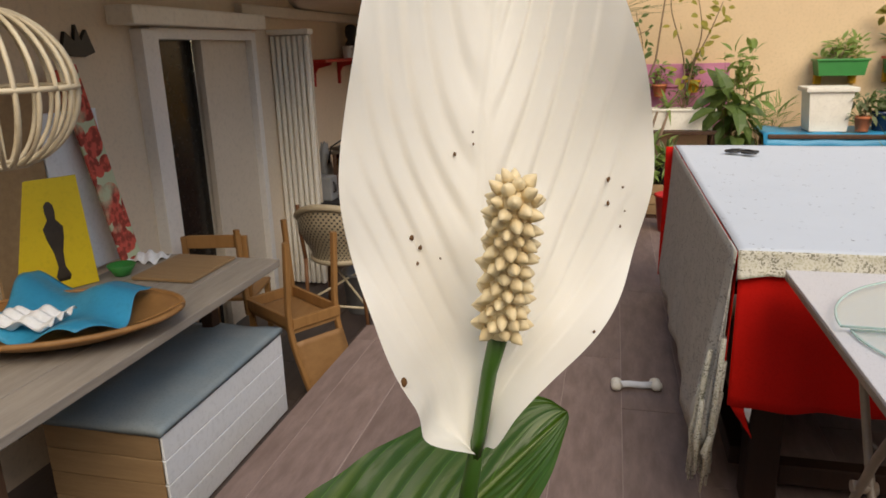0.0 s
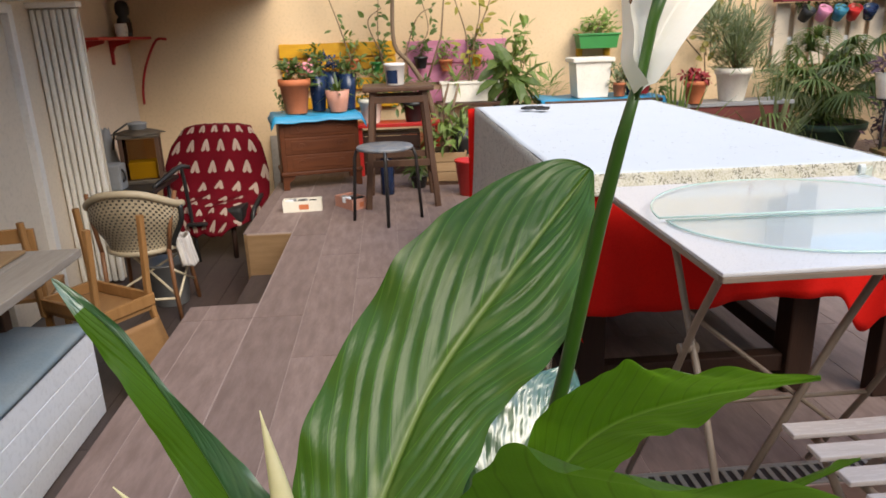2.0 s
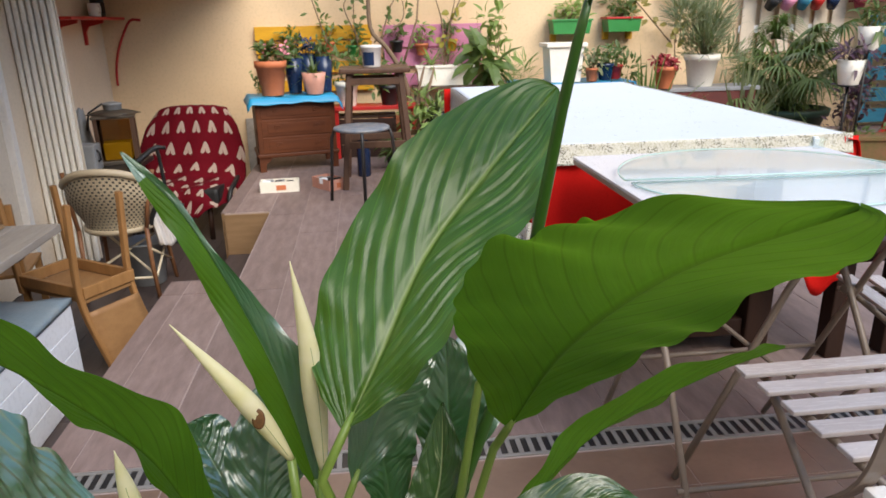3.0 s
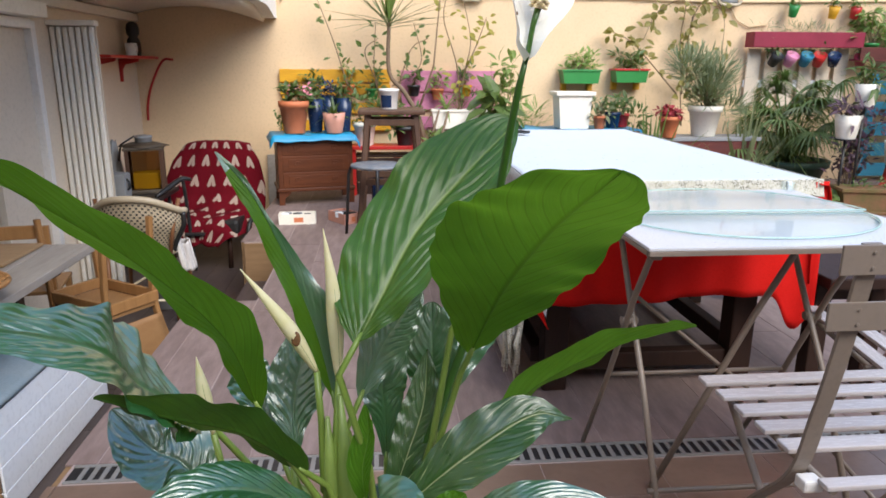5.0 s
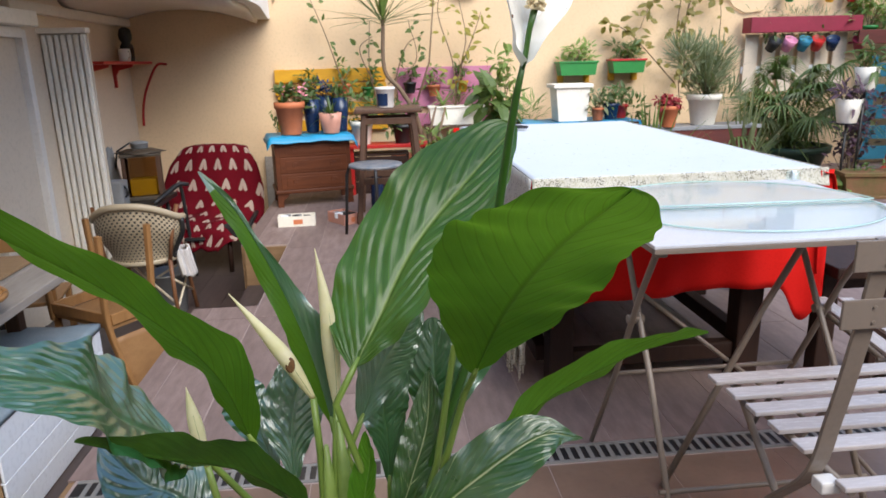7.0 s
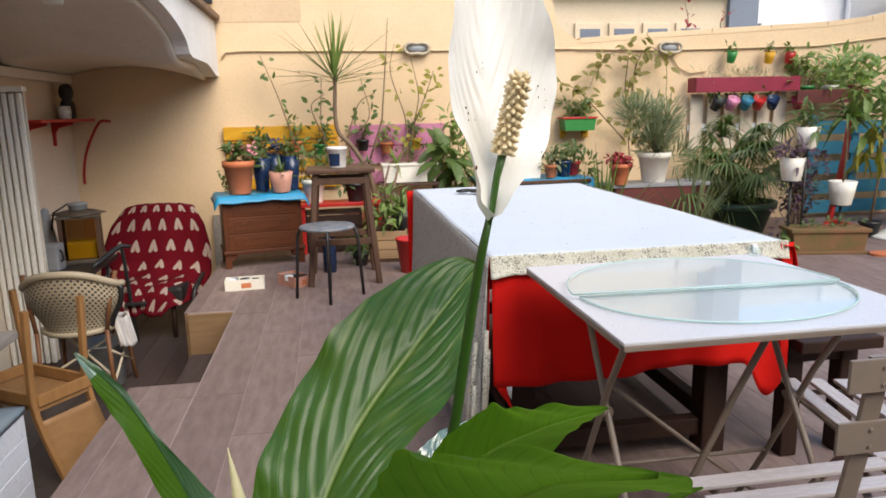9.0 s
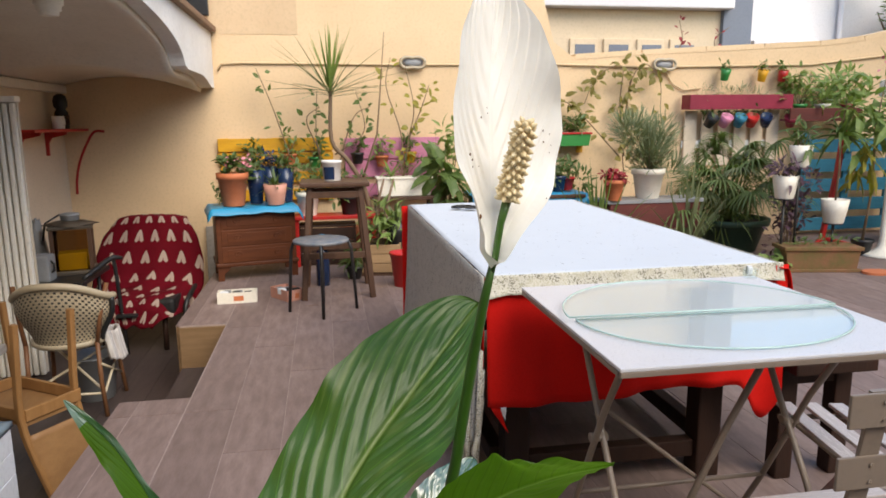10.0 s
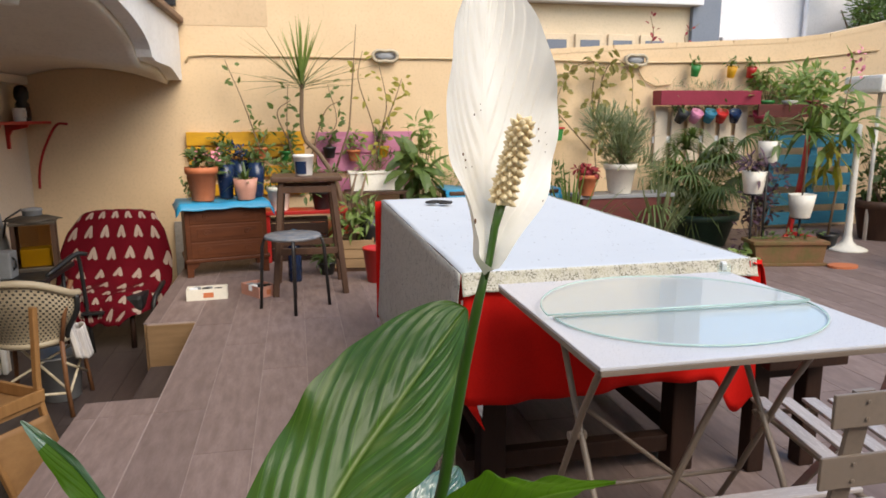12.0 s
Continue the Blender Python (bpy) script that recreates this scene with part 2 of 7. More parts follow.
# Planks' tile again, much darker: the pit's shade is put into the colour.
M_PITFLOOR = surface("shade_toned_timber_tile", (0.075, 0.055, 0.050), (0.054, 0.039, 0.036), 0.5, 3.0, 30.0, (10, 1.2, 1), 0.2, tint=0.3)
M_RISER = wood("oak_riser", (0.27, 0.165, 0.085), (0.21, 0.125, 0.062), (2, 10, 14), 0.55)
M_GRATE = surface("galvanised_grate", (0.30, 0.29, 0.275), (0.23, 0.225, 0.21), 0.5, 6.0, 60.0, bump=0.15, metal=0.4)
M_BLACK = surface("black_steel", (0.012, 0.012, 0.013), (0.020, 0.019, 0.018), 0.45, 5.0, 60.0, bump=0.1)
M_DARKWOOD = wood("dark_stained_wood", (0.040, 0.017, 0.010), (0.026, 0.012, 0.008), (9, 9, 1.2), 0.6)
M_BROWNWOOD = wood("walnut_wood", (0.105, 0.056, 0.034), (0.072, 0.038, 0.024), (9, 9, 1.2), 0.5)
M_CHESTWOOD = wood("pine_chest_wood", (0.122, 0.035, 0.011), (0.080, 0.023, 0.008), (1.4, 10, 12), 0.5)
M_BEECH = wood("honey_beech", (0.37, 0.190, 0.072), (0.29, 0.145, 0.053), (9, 9, 1.2), 0.42)
M_BEECHPLY = wood("honey_plywood", (0.36, 0.195, 0.080), (0.29, 0.150, 0.062), (9, 1.3, 9), 0.45)
M_CRATE = wood("raw_crate_wood", (0.38, 0.245, 0.13), (0.30, 0.19, 0.10), (1.4, 10, 12), 0.65)
M_GREYWOOD = wood("weathered_board", (0.38, 0.34, 0.295), (0.28, 0.245, 0.21), (10, 1.2, 10), 0.55)
M_TABLETOP = surface("pale_grey_laminate", (0.60, 0.60, 0.62), (0.56, 0.56, 0.585), 0.3, 2.5, 260.0, bump=0.05)
M_TAUPE = surface("taupe_powder_coat", (0.225, 0.178, 0.140), (0.185, 0.145, 0.113), 0.4, 4.0, 90.0, bump=0.08)
M_SLAT = wood("white_painted_slat", (0.60, 0.55, 0.53), (0.47, 0.41, 0.385), (1.2, 10, 10), 0.26, 0.25)
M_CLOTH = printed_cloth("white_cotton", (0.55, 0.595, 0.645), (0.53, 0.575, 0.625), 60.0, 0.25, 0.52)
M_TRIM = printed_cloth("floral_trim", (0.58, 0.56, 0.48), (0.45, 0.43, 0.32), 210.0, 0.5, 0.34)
# The same white cotton; the hanging side's shade is mixed into this grey.
M_CLOTHSIDE = printed_cloth("shaded_white_cotton", (0.47, 0.455, 0.42), (0.43, 0.415, 0.38), 160.0, 0.42, 0.36)
M_RED = surface("red_cloth", (0.63, 0.009, 0.005), (0.54, 0.006, 0.004), 0.85, 3.0, 160.0, bump=0.3, spec=0.2)
M_REDPAINT = surface("red_paint", (0.47, 0.020, 0.016), (0.38, 0.014, 0.012), 0.4, 4.0, 60.0, bump=0.1)
M_MAGENTA = surface("magenta_paint", (0.26, 0.014, 0.040), (0.21, 0.011, 0.031), 0.55, 4.0, 60.0, bump=0.2)
M_YELLOW = surface("yellow_pallet_paint", (0.70, 0.36, 0.012), (0.60, 0.29, 0.01), 0.55, 4.0, 40.0, (1, 6, 6), 0.3)
M_PINK = surface("pink_pallet_paint", (0.62, 0.235, 0.36), (0.54, 0.19, 0.30), 0.55, 4.0, 40.0, (1, 6, 6), 0.3)
M_BLUEPAL = surface("teal_pallet_paint", (0.03, 0.20, 0.29), (0.02, 0.15, 0.23), 0.6, 4.0, 40.0, (1, 6, 6), 0.3)
M_BLUE = surface("blue_plastic_cloth", (0.016, 0.28, 0.48), (0.014, 0.235, 0.42), 0.45, 5.0, 60.0, bump=0.2)
M_NAVY = surface("navy_glaze", (0.008, 0.020, 0.058), (0.013, 0.030, 0.078), 0.25, 5.0, 40.0, bump=0.1)
M_CUSHION = surface("blue_grey_cushion", (0.17, 0.23, 0.27), (0.23, 0.27, 0.29), 0.7, 3.5, 120.0, bump=0.4)
M_TERRA = surface("terracotta", (0.60, 0.185, 0.075), (0.50, 0.148, 0.060), 0.7, 6.0, 60.0, bump=0.3)
M_ROSE = surface("rose_clay", (0.60, 0.30, 0.22), (0.53, 0.255, 0.185), 0.6, 6.0, 60.0, bump=0.15)
M_POTWHITE = surface("cream_pot", (0.80, 0.76, 0.66), (0.73, 0.69, 0.59), 0.5, 6.0, 60.0, bump=0.15)
M_GREENPLASTIC = surface("green_plastic", (0.03, 0.24, 0.05), (0.025, 0.19, 0.04), 0.4, 5.0, 60.0, bump=0.1)
M_GREENPOT = surface("dark_green_pot", (0.02, 0.055, 0.03), (0.03, 0.07, 0.04), 0.45, 5.0, 60.0, bump=0.1)
M_SOIL = surface("potting_soil", (0.045, 0.03, 0.02), (0.03, 0.02, 0.014), 0.95, 20.0, 120.0, bump=0.9, dist=0.006)
M_GREY = surface("grey_plastic", (0.25, 0.255, 0.26), (0.20, 0.205, 0.21), 0.5, 4.0, 60.0, bump=0.1)
M_RATTAN = wood("dark_rattan", (0.16, 0.065, 0.03), (0.24, 0.11, 0.05), (9, 9, 2), 0.4)
M_WICKER = surface("bleached_cane", (0.62, 0.53, 0.38), (0.52, 0.43, 0.29), 0.5, 9.0, 80.0, bump=0.2)
M_PAPER = surface("white_paper", (0.78, 0.80, 0.82), (0.72, 0.74, 0.77), 0.7, 6.0, 60.0, bump=0.2)
M_PICTURE = surface("yellow_print", (0.74, 0.55, 0.02), (0.68, 0.48, 0.015), 0.45, 3.0, 50.0, bump=0.05)
M_DARKPRINT = surface("dark_print", (0.03, 0.02, 0.012), (0.05, 0.033, 0.02), 0.5, 12.0, 60.0, bump=0.05)
M_TIN = surface("aged_tin", (0.11, 0.085, 0.06), (0.075, 0.058, 0.042), 0.5, 8.0, 60.0, bump=0.2, metal=0.2)
M_GLASS = clear_glass("greenish_glass")
M_SMOKEGLASS = clear_glass("sooty_glass", (0.66, 0.56, 0.44))
M_GLASSEDGE = surface("green_glass_edge", (0.42, 0.60, 0.57), (0.48, 0.66, 0.62), 0.15, 20.0, 60.0, bump=0.0)
M_CREAMLAMP = surface("cream_lamp_glass", (0.46, 0.38, 0.26), (0.40, 0.325, 0.22), 0.45, 6.0, 60.0, bump=0.05)
M_CABLE = surface("painted_cable", (0.62, 0.46, 0.27), (0.55, 0.40, 0.23), 0.7, 6.0, 60.0, bump=0.1)
M_STONE = surface("brown_coping", (0.25, 0.15, 0.09), (0.19, 0.11, 0.07), 0.7, 6.0, 50.0, bump=0.3)
M_FARWALL = surface("far_beige_render", (0.66, 0.52, 0.36), (0.60, 0.47, 0.32), 0.85, 0.8, 30.0, bump=0.2)
M_FARWHITE = surface("far_white_render", (0.66, 0.63, 0.63), (0.62, 0.59, 0.60), 0.85, 0.8, 30.0, bump=0.2)
M_FARBLUE = surface("far_slate_render", (0.17, 0.19, 0.225), (0.15, 0.165, 0.20), 0.8, 0.8, 30.0, bump=0.2)
M_BARK = surface("bark", (0.20, 0.135, 0.085), (0.14, 0.09, 0.055), 0.85, 12.0, 80.0, (1, 1, 0.3), 0.6, dist=0.005)
M_TWIG = surface("dry_twig", (0.24, 0.16, 0.09), (0.17, 0.11, 0.06), 0.8, 12.0, 80.0, bump=0.3)
M_BLANKET = blanket_cloth("red_printed_blanket")
M_WEAVE = weave_of("two_tone_weave")
M_LEAFTOP = leafy("lily_leaf_glossy", (0.010, 0.074, 0.018), (0.018, 0.100, 0.026), 0.34, 0.12, 0.0, (0.06, 0.15, 0.05), 1.0, 1.75, 11.0, 1.15, 0.25, wax=0.45)
M_LEAFVAR = leafy("lily_leaf_variegated", (0.030, 0.088, 0.006), (0.044, 0.110, 0.009), 0.32, 0.20, 0.60, (0.18, 0.25, 0.06), 0.45, 1.45, 10.0, 2.4, 0.30, 0.44, 0.46)
M_LEAFSTREAK = leafy("lily_leaf_white_streaked", (0.016, 0.060, 0.008), (0.028, 0.080, 0.012), 0.30, 0.14, 1.0, (0.36, 0.40, 0.20), 0.6, 1.55, 10.0, 1.2, 0.5, 0.53, wax=0.2)
# Leaf undersides in a lit and a dim copy: the light is in their colours.
M_LEAFUNDER = leafy("lily_underside_lit", (0.044, 0.134, 0.008), (0.056, 0.160, 0.011), 0.5, 0.5, 0.0, (0.014, 0.050, 0.004), 0.3, 1.5, 14.0, 0.45, 0.35)
M_LEAFDIM = leafy("lily_underside_dim", (0.026, 0.078, 0.008), (0.036, 0.096, 0.011), 0.5, 0.3, 0.0, (0.014, 0.040, 0.004), 0.3, 1.5, 12.0, 0.5)
M_LEAFYOUNGLIT = leafy("lily_leaf_young_backlit", (0.070, 0.205, 0.008), (0.090, 0.240, 0.012), 0.45, 0.5, 0.0, (0.25, 0.42, 0.08))
M_STALK = surface("lily_stalk", (0.15, 0.23, 0.035), (0.20, 0.28, 0.06), 0.4, 14.0, 120.0, (1, 1, 0.2), 0.1)
M_STEM = surface("flower_stem", (0.028, 0.085, 0.010), (0.042, 0.112, 0.015), 0.35, 14.0, 120.0, (1, 1, 0.2), 0.1)
M_SPATHE = petal("white_spathe", (0.95, 0.935, 0.875), (0.93, 0.91, 0.845), 0.14)
M_BUD = petal("cream_bud", (0.82, 0.76, 0.50), (0.74, 0.70, 0.36), 0.3)
M_SPADIX = surface("cream_spadix", (0.85, 0.72, 0.46), (0.78, 0.62, 0.36), 0.55, 140.0, 700.0, bump=0.1)
M_SPECK = surface("brown_speck", (0.10, 0.045, 0.012), (0.16, 0.07, 0.02), 0.7, 300.0, 900.0, bump=0.1)
M_GARDEN = leafy("garden_leaf", (0.060, 0.105, 0.026), (0.102, 0.152, 0.038), 0.5, 0.28)
M_GARDENLIGHT = leafy("light_garden_leaf", (0.15, 0.225, 0.055), (0.225, 0.31, 0.08), 0.5, 0.35)
M_GARDENGREY = leafy("grey_garden_leaf", (0.13, 0.16, 0.075), (0.19, 0.21, 0.105), 0.6, 0.2)
M_AUTUMN = leafy("yellowing_leaf", (0.22, 0.20, 0.03), (0.33, 0.27, 0.04), 0.55, 0.35)
M_PURPLE = leafy("purple_leaf", (0.055, 0.02, 0.045), (0.085, 0.03, 0.06), 0.5, 0.2)
M_BLOSSOM = surface("pink_blossom", (0.75, 0.30, 0.34), (0.66, 0.22, 0.28), 0.6, 40.0, 90.0, bump=0.1)
M_REDFLOWER = surface("red_blossom", (0.28, 0.014, 0.02), (0.20, 0.010, 0.014), 0.6, 40.0, 90.0, bump=0.1)


# ---- building blocks ----
def part(name, bm, material, parent=None, label="", smooth=False):
    """Links a bmesh as one mesh object, under parent where one is given."""
    me = bpy.data.meshes.new(name)
    if smooth:
        for f in bm.faces:
            f.smooth = True
    bm.to_mesh(me)
    bm.free()
    me.materials.append(material)
    ob = new(name, me)
    if parent:
        ob.parent = parent
    return tagged(ob, label)


def thing(name, at, label, category, group="", rz=0.0):
    e = new(name)
    e.empty_display_size = 0.05
    e.matrix_basis = pose(*at, 0, 0, rz)
    return tagged(e, label, category, group)


def box(bm, c, s, bevel=0.004, m=None):
    r = bmesh.ops.create_cube(bm, size=1.0, matrix=(m or Matrix()) @ Matrix.LocRotScale(c, None, s))
    if bevel:
        es = list({e for v in r["verts"] for e in v.link_edges})
        bmesh.ops.bevel(bm, geom=es, offset=min(bevel, min(s) * 0.3), segments=2, affect="EDGES", profile=0.6)
    return bm


def B(c, s, bevel=0.004, m=None):
    return box(bmesh.new(), c, s, bevel, m)


def ring_pts(c, t, side, r, seg):
    up = t.cross(side).normalized()
    return [c + side * (r * math.cos(2 * math.pi * i / seg)) + up * (r * math.sin(2 * math.pi * i / seg)) for i in range(seg)]


def tube(bm, pts, r, seg=8):
    """A round rod along pts; r is one radius or one for each point."""
    pts = [Vector(p) for p in pts]
    rs = r if isinstance(r, (list, tuple)) else [r] * len(pts)
    rings, side = [], None
    for i, p in enumerate(pts):
        t = (pts[min(i + 1, len(pts) - 1)] - pts[max(i - 1, 0)]).normalized()
        if side is None:
            side = t.orthogonal().normalized()
        side = (side - t * side.dot(t)).normalized()
        rings.append([bm.verts.new(q) for q in ring_pts(p, t, side, rs[i], seg)])
    for a, b in zip(rings, rings[1:]):
        for i in range(seg):
            f = bm.faces.new((a[i], a[(i + 1) % seg], b[(i + 1) % seg], b[i]))
            f.smooth = True
    bm.faces.new(rings[0][::-1])
    bm.faces.new(rings[-1])
    return bm


def T(pts, r, seg=8):
    return tube(bmesh.new(), pts, r, seg)


def lathe(bm, prof, c=(0, 0, 0), seg=32):
    """Turns the profile of (radius, height) pairs about the upright axis through c."""
    c = Vector(c)
    rings = [[bm.verts.new(c + Vector((r * math.cos(2 * math.pi * i / seg), r * math.sin(2 * math.pi * i / seg), z))) for i in range(seg)] for r, z in prof]
    for a, b in zip(rings, rings[1:]):
        for i in range(seg):
            f = bm.faces.new((a[i], a[(i + 1) % seg], b[(i + 1) % seg], b[i]))
            f.smooth = True
    bm.faces.new(rings[0][::-1])
    bm.faces.new(rings[-1])
    return bm


def sheet(fn, nu, nv, thick=0.0, smooth=True):
    """A grid surface fn(u, v), u and v from 0 to 1, with its uv map."""
    bm = bmesh.new()
    uv = bm.loops.layers.uv.new("UVMap")
    g = [[bm.verts.new(fn(i / nu, j / nv)) for j in range(nv + 1)] for i in range(nu + 1)]
    for i in range(nu):
        for j in range(nv):
            f = bm.faces.new((g[i][j], g[i + 1][j], g[i + 1][j + 1], g[i][j + 1]))
            f.smooth = smooth
            for lp, (a, b) in zip(f.loops, ((i, j), (i + 1, j), (i + 1, j + 1), (i, j + 1))):
                lp[uv].uv = (a / nu, b / nv)
    if thick:
        bmesh.ops.recalc_face_normals(bm, faces=bm.faces)
        bmesh.ops.solidify(bm, geom=bm.faces[:], thickness=thick)
    return bm


def curve_at(pts, v):
    """A smooth way through the points."""
    n = len(pts) - 1
    i = min(int(v * n), n - 1)
    f = v * n - i
    p1, p2 = Vector(pts[i]), Vector(pts[i + 1])
    p0 = Vector(pts[i - 1]) if i else p1 * 2 - p2
    p3 = Vector(pts[i + 2]) if i + 2 <= n else p2 * 2 - p1
    return 0.5 * (2 * p1 + (p2 - p0) * f + (2 * p0 - 5 * p1 + 4 * p2 - p3) * f * f + (3 * p1 - p0 - 3 * p2 + p3) * f ** 3)


def lerp_list(xs, v):
    f = v * (len(xs) - 1)
    i = min(int(f), len(xs) - 2)
    return xs[i] + (xs[i + 1] - xs[i]) * (f - i)


def smooth_list(vals, v):
    return curve_at([(x, 0, 0) for x in vals], v).x


def smooth01(v):
    v = max(0.0, min(1.0, v))
    return v * v * (3 - 2 * v)


# ---- setting ----
W, XL, XF, PIT = 6.60, -2.10, -0.83, -0.48
shell = {}


def vault_y(x):
    """Height of the shallow vault that runs along the yard."""
    k = (x + 1.55) / 0.75
    return 1.655 - 0.145 * k * k


def vault_x(y):
    """Height of the cross vault that opens to the yard."""
    if y > 5.4:
        return 1.585 - 0.085 * smooth01((y - 6.0) / 0.6)
    k = abs(y - 3.7) / 1.62
    return 1.60 + 0.27 * math.sqrt(max(0.0, 1 - k * k)) if k < 1 else 1.60


def vault(x, y):
    return max(vault_y(x), vault_x(y))


def prism(poly, axis, a, b):
    """A flat outline pushed from a to b along an axis."""
    bm = bmesh.new()
    order = {"x": lambda p, q, d: (d, p, q), "y": lambda p, q, d: (p, d, q), "z": lambda p, q, d: (p, q, d)}[axis]
    v0 = [bm.verts.new(order(p, q, a)) for p, q in poly]
    v1 = [bm.verts.new(order(p, q, b)) for p, q in poly]
    n = len(poly)
    for i in range(n):
        bm.faces.new((v0[i], v0[(i + 1) % n], v1[(i + 1) % n], v1[i]))
    bm.faces.new(v0[::-1])
    bm.faces.new(v1)
    bmesh.ops.recalc_face_normals(bm, faces=bm.faces)
    return bm


def setting(name, bm, material, label, category, smooth=False):
    return tagged(part(name, bm, material, None, label, smooth), label, category, kind="structure")


# yard wall: tall house gable, then the lower boundary wall whose top climbs to the right
setting("wall_north", prism([(XL - 0.3, PIT - 0.1), (2.46, PIT - 0.1), (2.46, 1.80), (2.28, 1.93), (2.1, 2.6), (2.1, 5.5), (XL - 0.3, 5.5)], "y", W, W + 0.3), M_WALL, "ochre rendered house wall closing the yard", "wall")
setting("wall_boundary", prism([(2.463, -0.2), (9.0, -0.2), (9.0, 2.75), (6.25, 2.13), (5.6, 2.0), (5.1, 1.945), (3.85, 1.88), (2.463, 1.80)], "y", W + 0.01, W + 0.24), M_WALL, "ochre boundary wall with sloping top", "wall")
setting("wall_patch", B((-0.47, W - 0.0005, 3.5), (0.76, 0.005, 3.06), 0.0), M_WALL_PATCH, "darker patch of the house wall", "wall")
for (xa, za), (xb, zb) in zip(((2.5, 1.80), (3.18, 1.845), (3.85, 1.88), (4.48, 1.913), (5.1, 1.945), (5.6, 2.0), (6.25, 2.13), (7.6, 2.43)), ((3.17, 1.845), (3.84, 1.88), (4.47, 1.913), (5.09, 1.945), (5.59, 2.0), (6.24, 2.13), (7.59, 2.43), (9.0, 2.74))):
    part("coping", prism([(xa, za - 0.03), (xb, zb - 0.03), (xb, zb + 0.02), (xa, za + 0.02)], "y", W + 0.006, W + 0.244), M_WALL, bpy.data.objects["wall_boundary"])
# Unseen walls, added to close the yard and block low skylight.
setting("wall_southeast", B((8.6, -0.65, 2.5), (0.25, 4.7, 5.6), 0.01), M_WALL, "unseen ochre wall added beside the yard to block low skylight", "wall")
setting("wall_east", B((8.6, 4.2, 2.5), (0.25, 4.9, 5.6), 0.01), M_WALL, "unseen ochre wall added on the far side against low skylight", "wall")
setting("wall_south", B((3.2, -2.9, 1.55), (11.0, 0.25, 4.1), 0.01), M_CREAM, "unseen cream wall added behind the terrace to limit skylight", "wall")
setting("wall_west", prism([(-2.9, PIT - 0.1), (3.47, PIT - 0.1), (3.47, 1.33), (4.66, 1.33), (4.66, PIT - 0.1), (W, PIT - 0.1), (W, 4.6), (-2.9, 4.6)], "x", XL - 0.25, XL), M_CREAM, "cream painted wall of the covered terrace", "wall")
setting("cornice", B((XL + 0.03, 5.55, 1.50), (0.06, 2.1, 0.07), 0.012), M_VAULT, "plaster cornice under the vault", "trim")

# vaulted ceiling, with the white front that carries the upper terrace
setting("ceiling", sheet(lambda u, v: Vector((XL + u * (XF - 0.10 - XL), 1.4 + v * (W - 1.4), vault(XL + u * (XF - XL), 1.4 + v * (W - 1.4)))), 24, 60, 0.05), M_VAULT, "cross-vaulted plaster ceiling of the terrace", "ceiling")
ys = [1.38 + i * (W - 1.38) / 120 for i in range(121)]
low = [(y, max(vault_x(y), 1.51)) for y in ys]
setting("terrace_front", prism([(ys[0], 1.98), *[(y, z) for y, z in low], (W - 0.002, 1.98)], "x", XF - 0.11, XF), M_WHITEWASH, "whitewashed arched front of the vaulted terrace", "wall")
setting("terrace_edge", B((XF - 0.06, 3.98, 2.005), (0.22, 5.2, 0.045), 0.008), M_STONE, "brown tiled edge of the upper terrace", "trim")
setting("terrace_deck", B((-1.52, 3.98, 2.0), (1.15, 5.2, 0.04), 0.0), M_STONE, "tiled deck above the vault", "ceiling")
setting("upper_window", B((XL + 0.9, W - 0.06, 2.42), (0.75, 0.05, 0.62), 0.01), M_DARKGLASS, "dark window above the terrace", "window")

# raised floor, sunken sitting area and its step
floor = setting("floor", prism([(-0.80, -2.8), (8.5, -2.8), (8.5, W), (-0.80, W), (-0.80, 4.33), (-0.525, 4.33), (-0.525, 3.16), (-0.80, 3.16)], "z", -0.20, -0.001), M_GROUT, "raised terrace floor of timber-look tiles", "floor")
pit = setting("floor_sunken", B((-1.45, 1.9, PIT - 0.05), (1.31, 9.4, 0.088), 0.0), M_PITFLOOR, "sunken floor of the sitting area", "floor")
setting("ground", B((2.0, 6.0, -0.62), (140, 140, 0.05), 0.0), M_SOIL, "bare earth under and around the house", "ground")
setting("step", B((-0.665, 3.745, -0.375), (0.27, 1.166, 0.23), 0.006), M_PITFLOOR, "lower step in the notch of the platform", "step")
setting("riser_north", B((-0.664, 4.318, -0.245), (0.274, 0.018, 0.474), 0.003), M_RISER, "oak-faced riser beside the step", "trim")
setting("riser_west", B((-0.812, 0.18, -0.245), (0.02, 5.95, 0.476), 0.003), M_RISER, "oak-faced edge of the raised floor", "trim")
setting("riser_west_far", B((-0.812, 5.46, -0.245), (0.02, 2.24, 0.476), 0.003), M_RISER, "oak-faced edge of the raised floor", "trim")

# terrace door: white frame, dark glazing, closed leaf, roller box
door = tagged(thing("door_1", (XL, 3.47, PIT), "white framed sliding terrace door with dark glass", "door"), kind="structure")
part("door_frame", B((0.0, 0.06, 0.92), (0.14, 0.13, 1.84), 0.006), M_WHITE, door, "white jamb")
part("door_frame", B((0.0, 1.16, 0.92), (0.10, 0.06, 1.84), 0.006), M_WHITE, door)
part("door_frame", B((0.0, 0.6, 1.82), (0.12, 1.05, 0.06), 0.006), M_WHITE, door)
part("glass", B((-0.05, 0.36, 0.9), (0.02, 0.44, 1.78), 0.0), M_DARKGLASS, door, "dark unlit glass")
part("leaf", B((-0.02, 0.86, 0.9), (0.05, 0.55, 1.78), 0.006), M_PANEL, door, "beige closed door leaf")
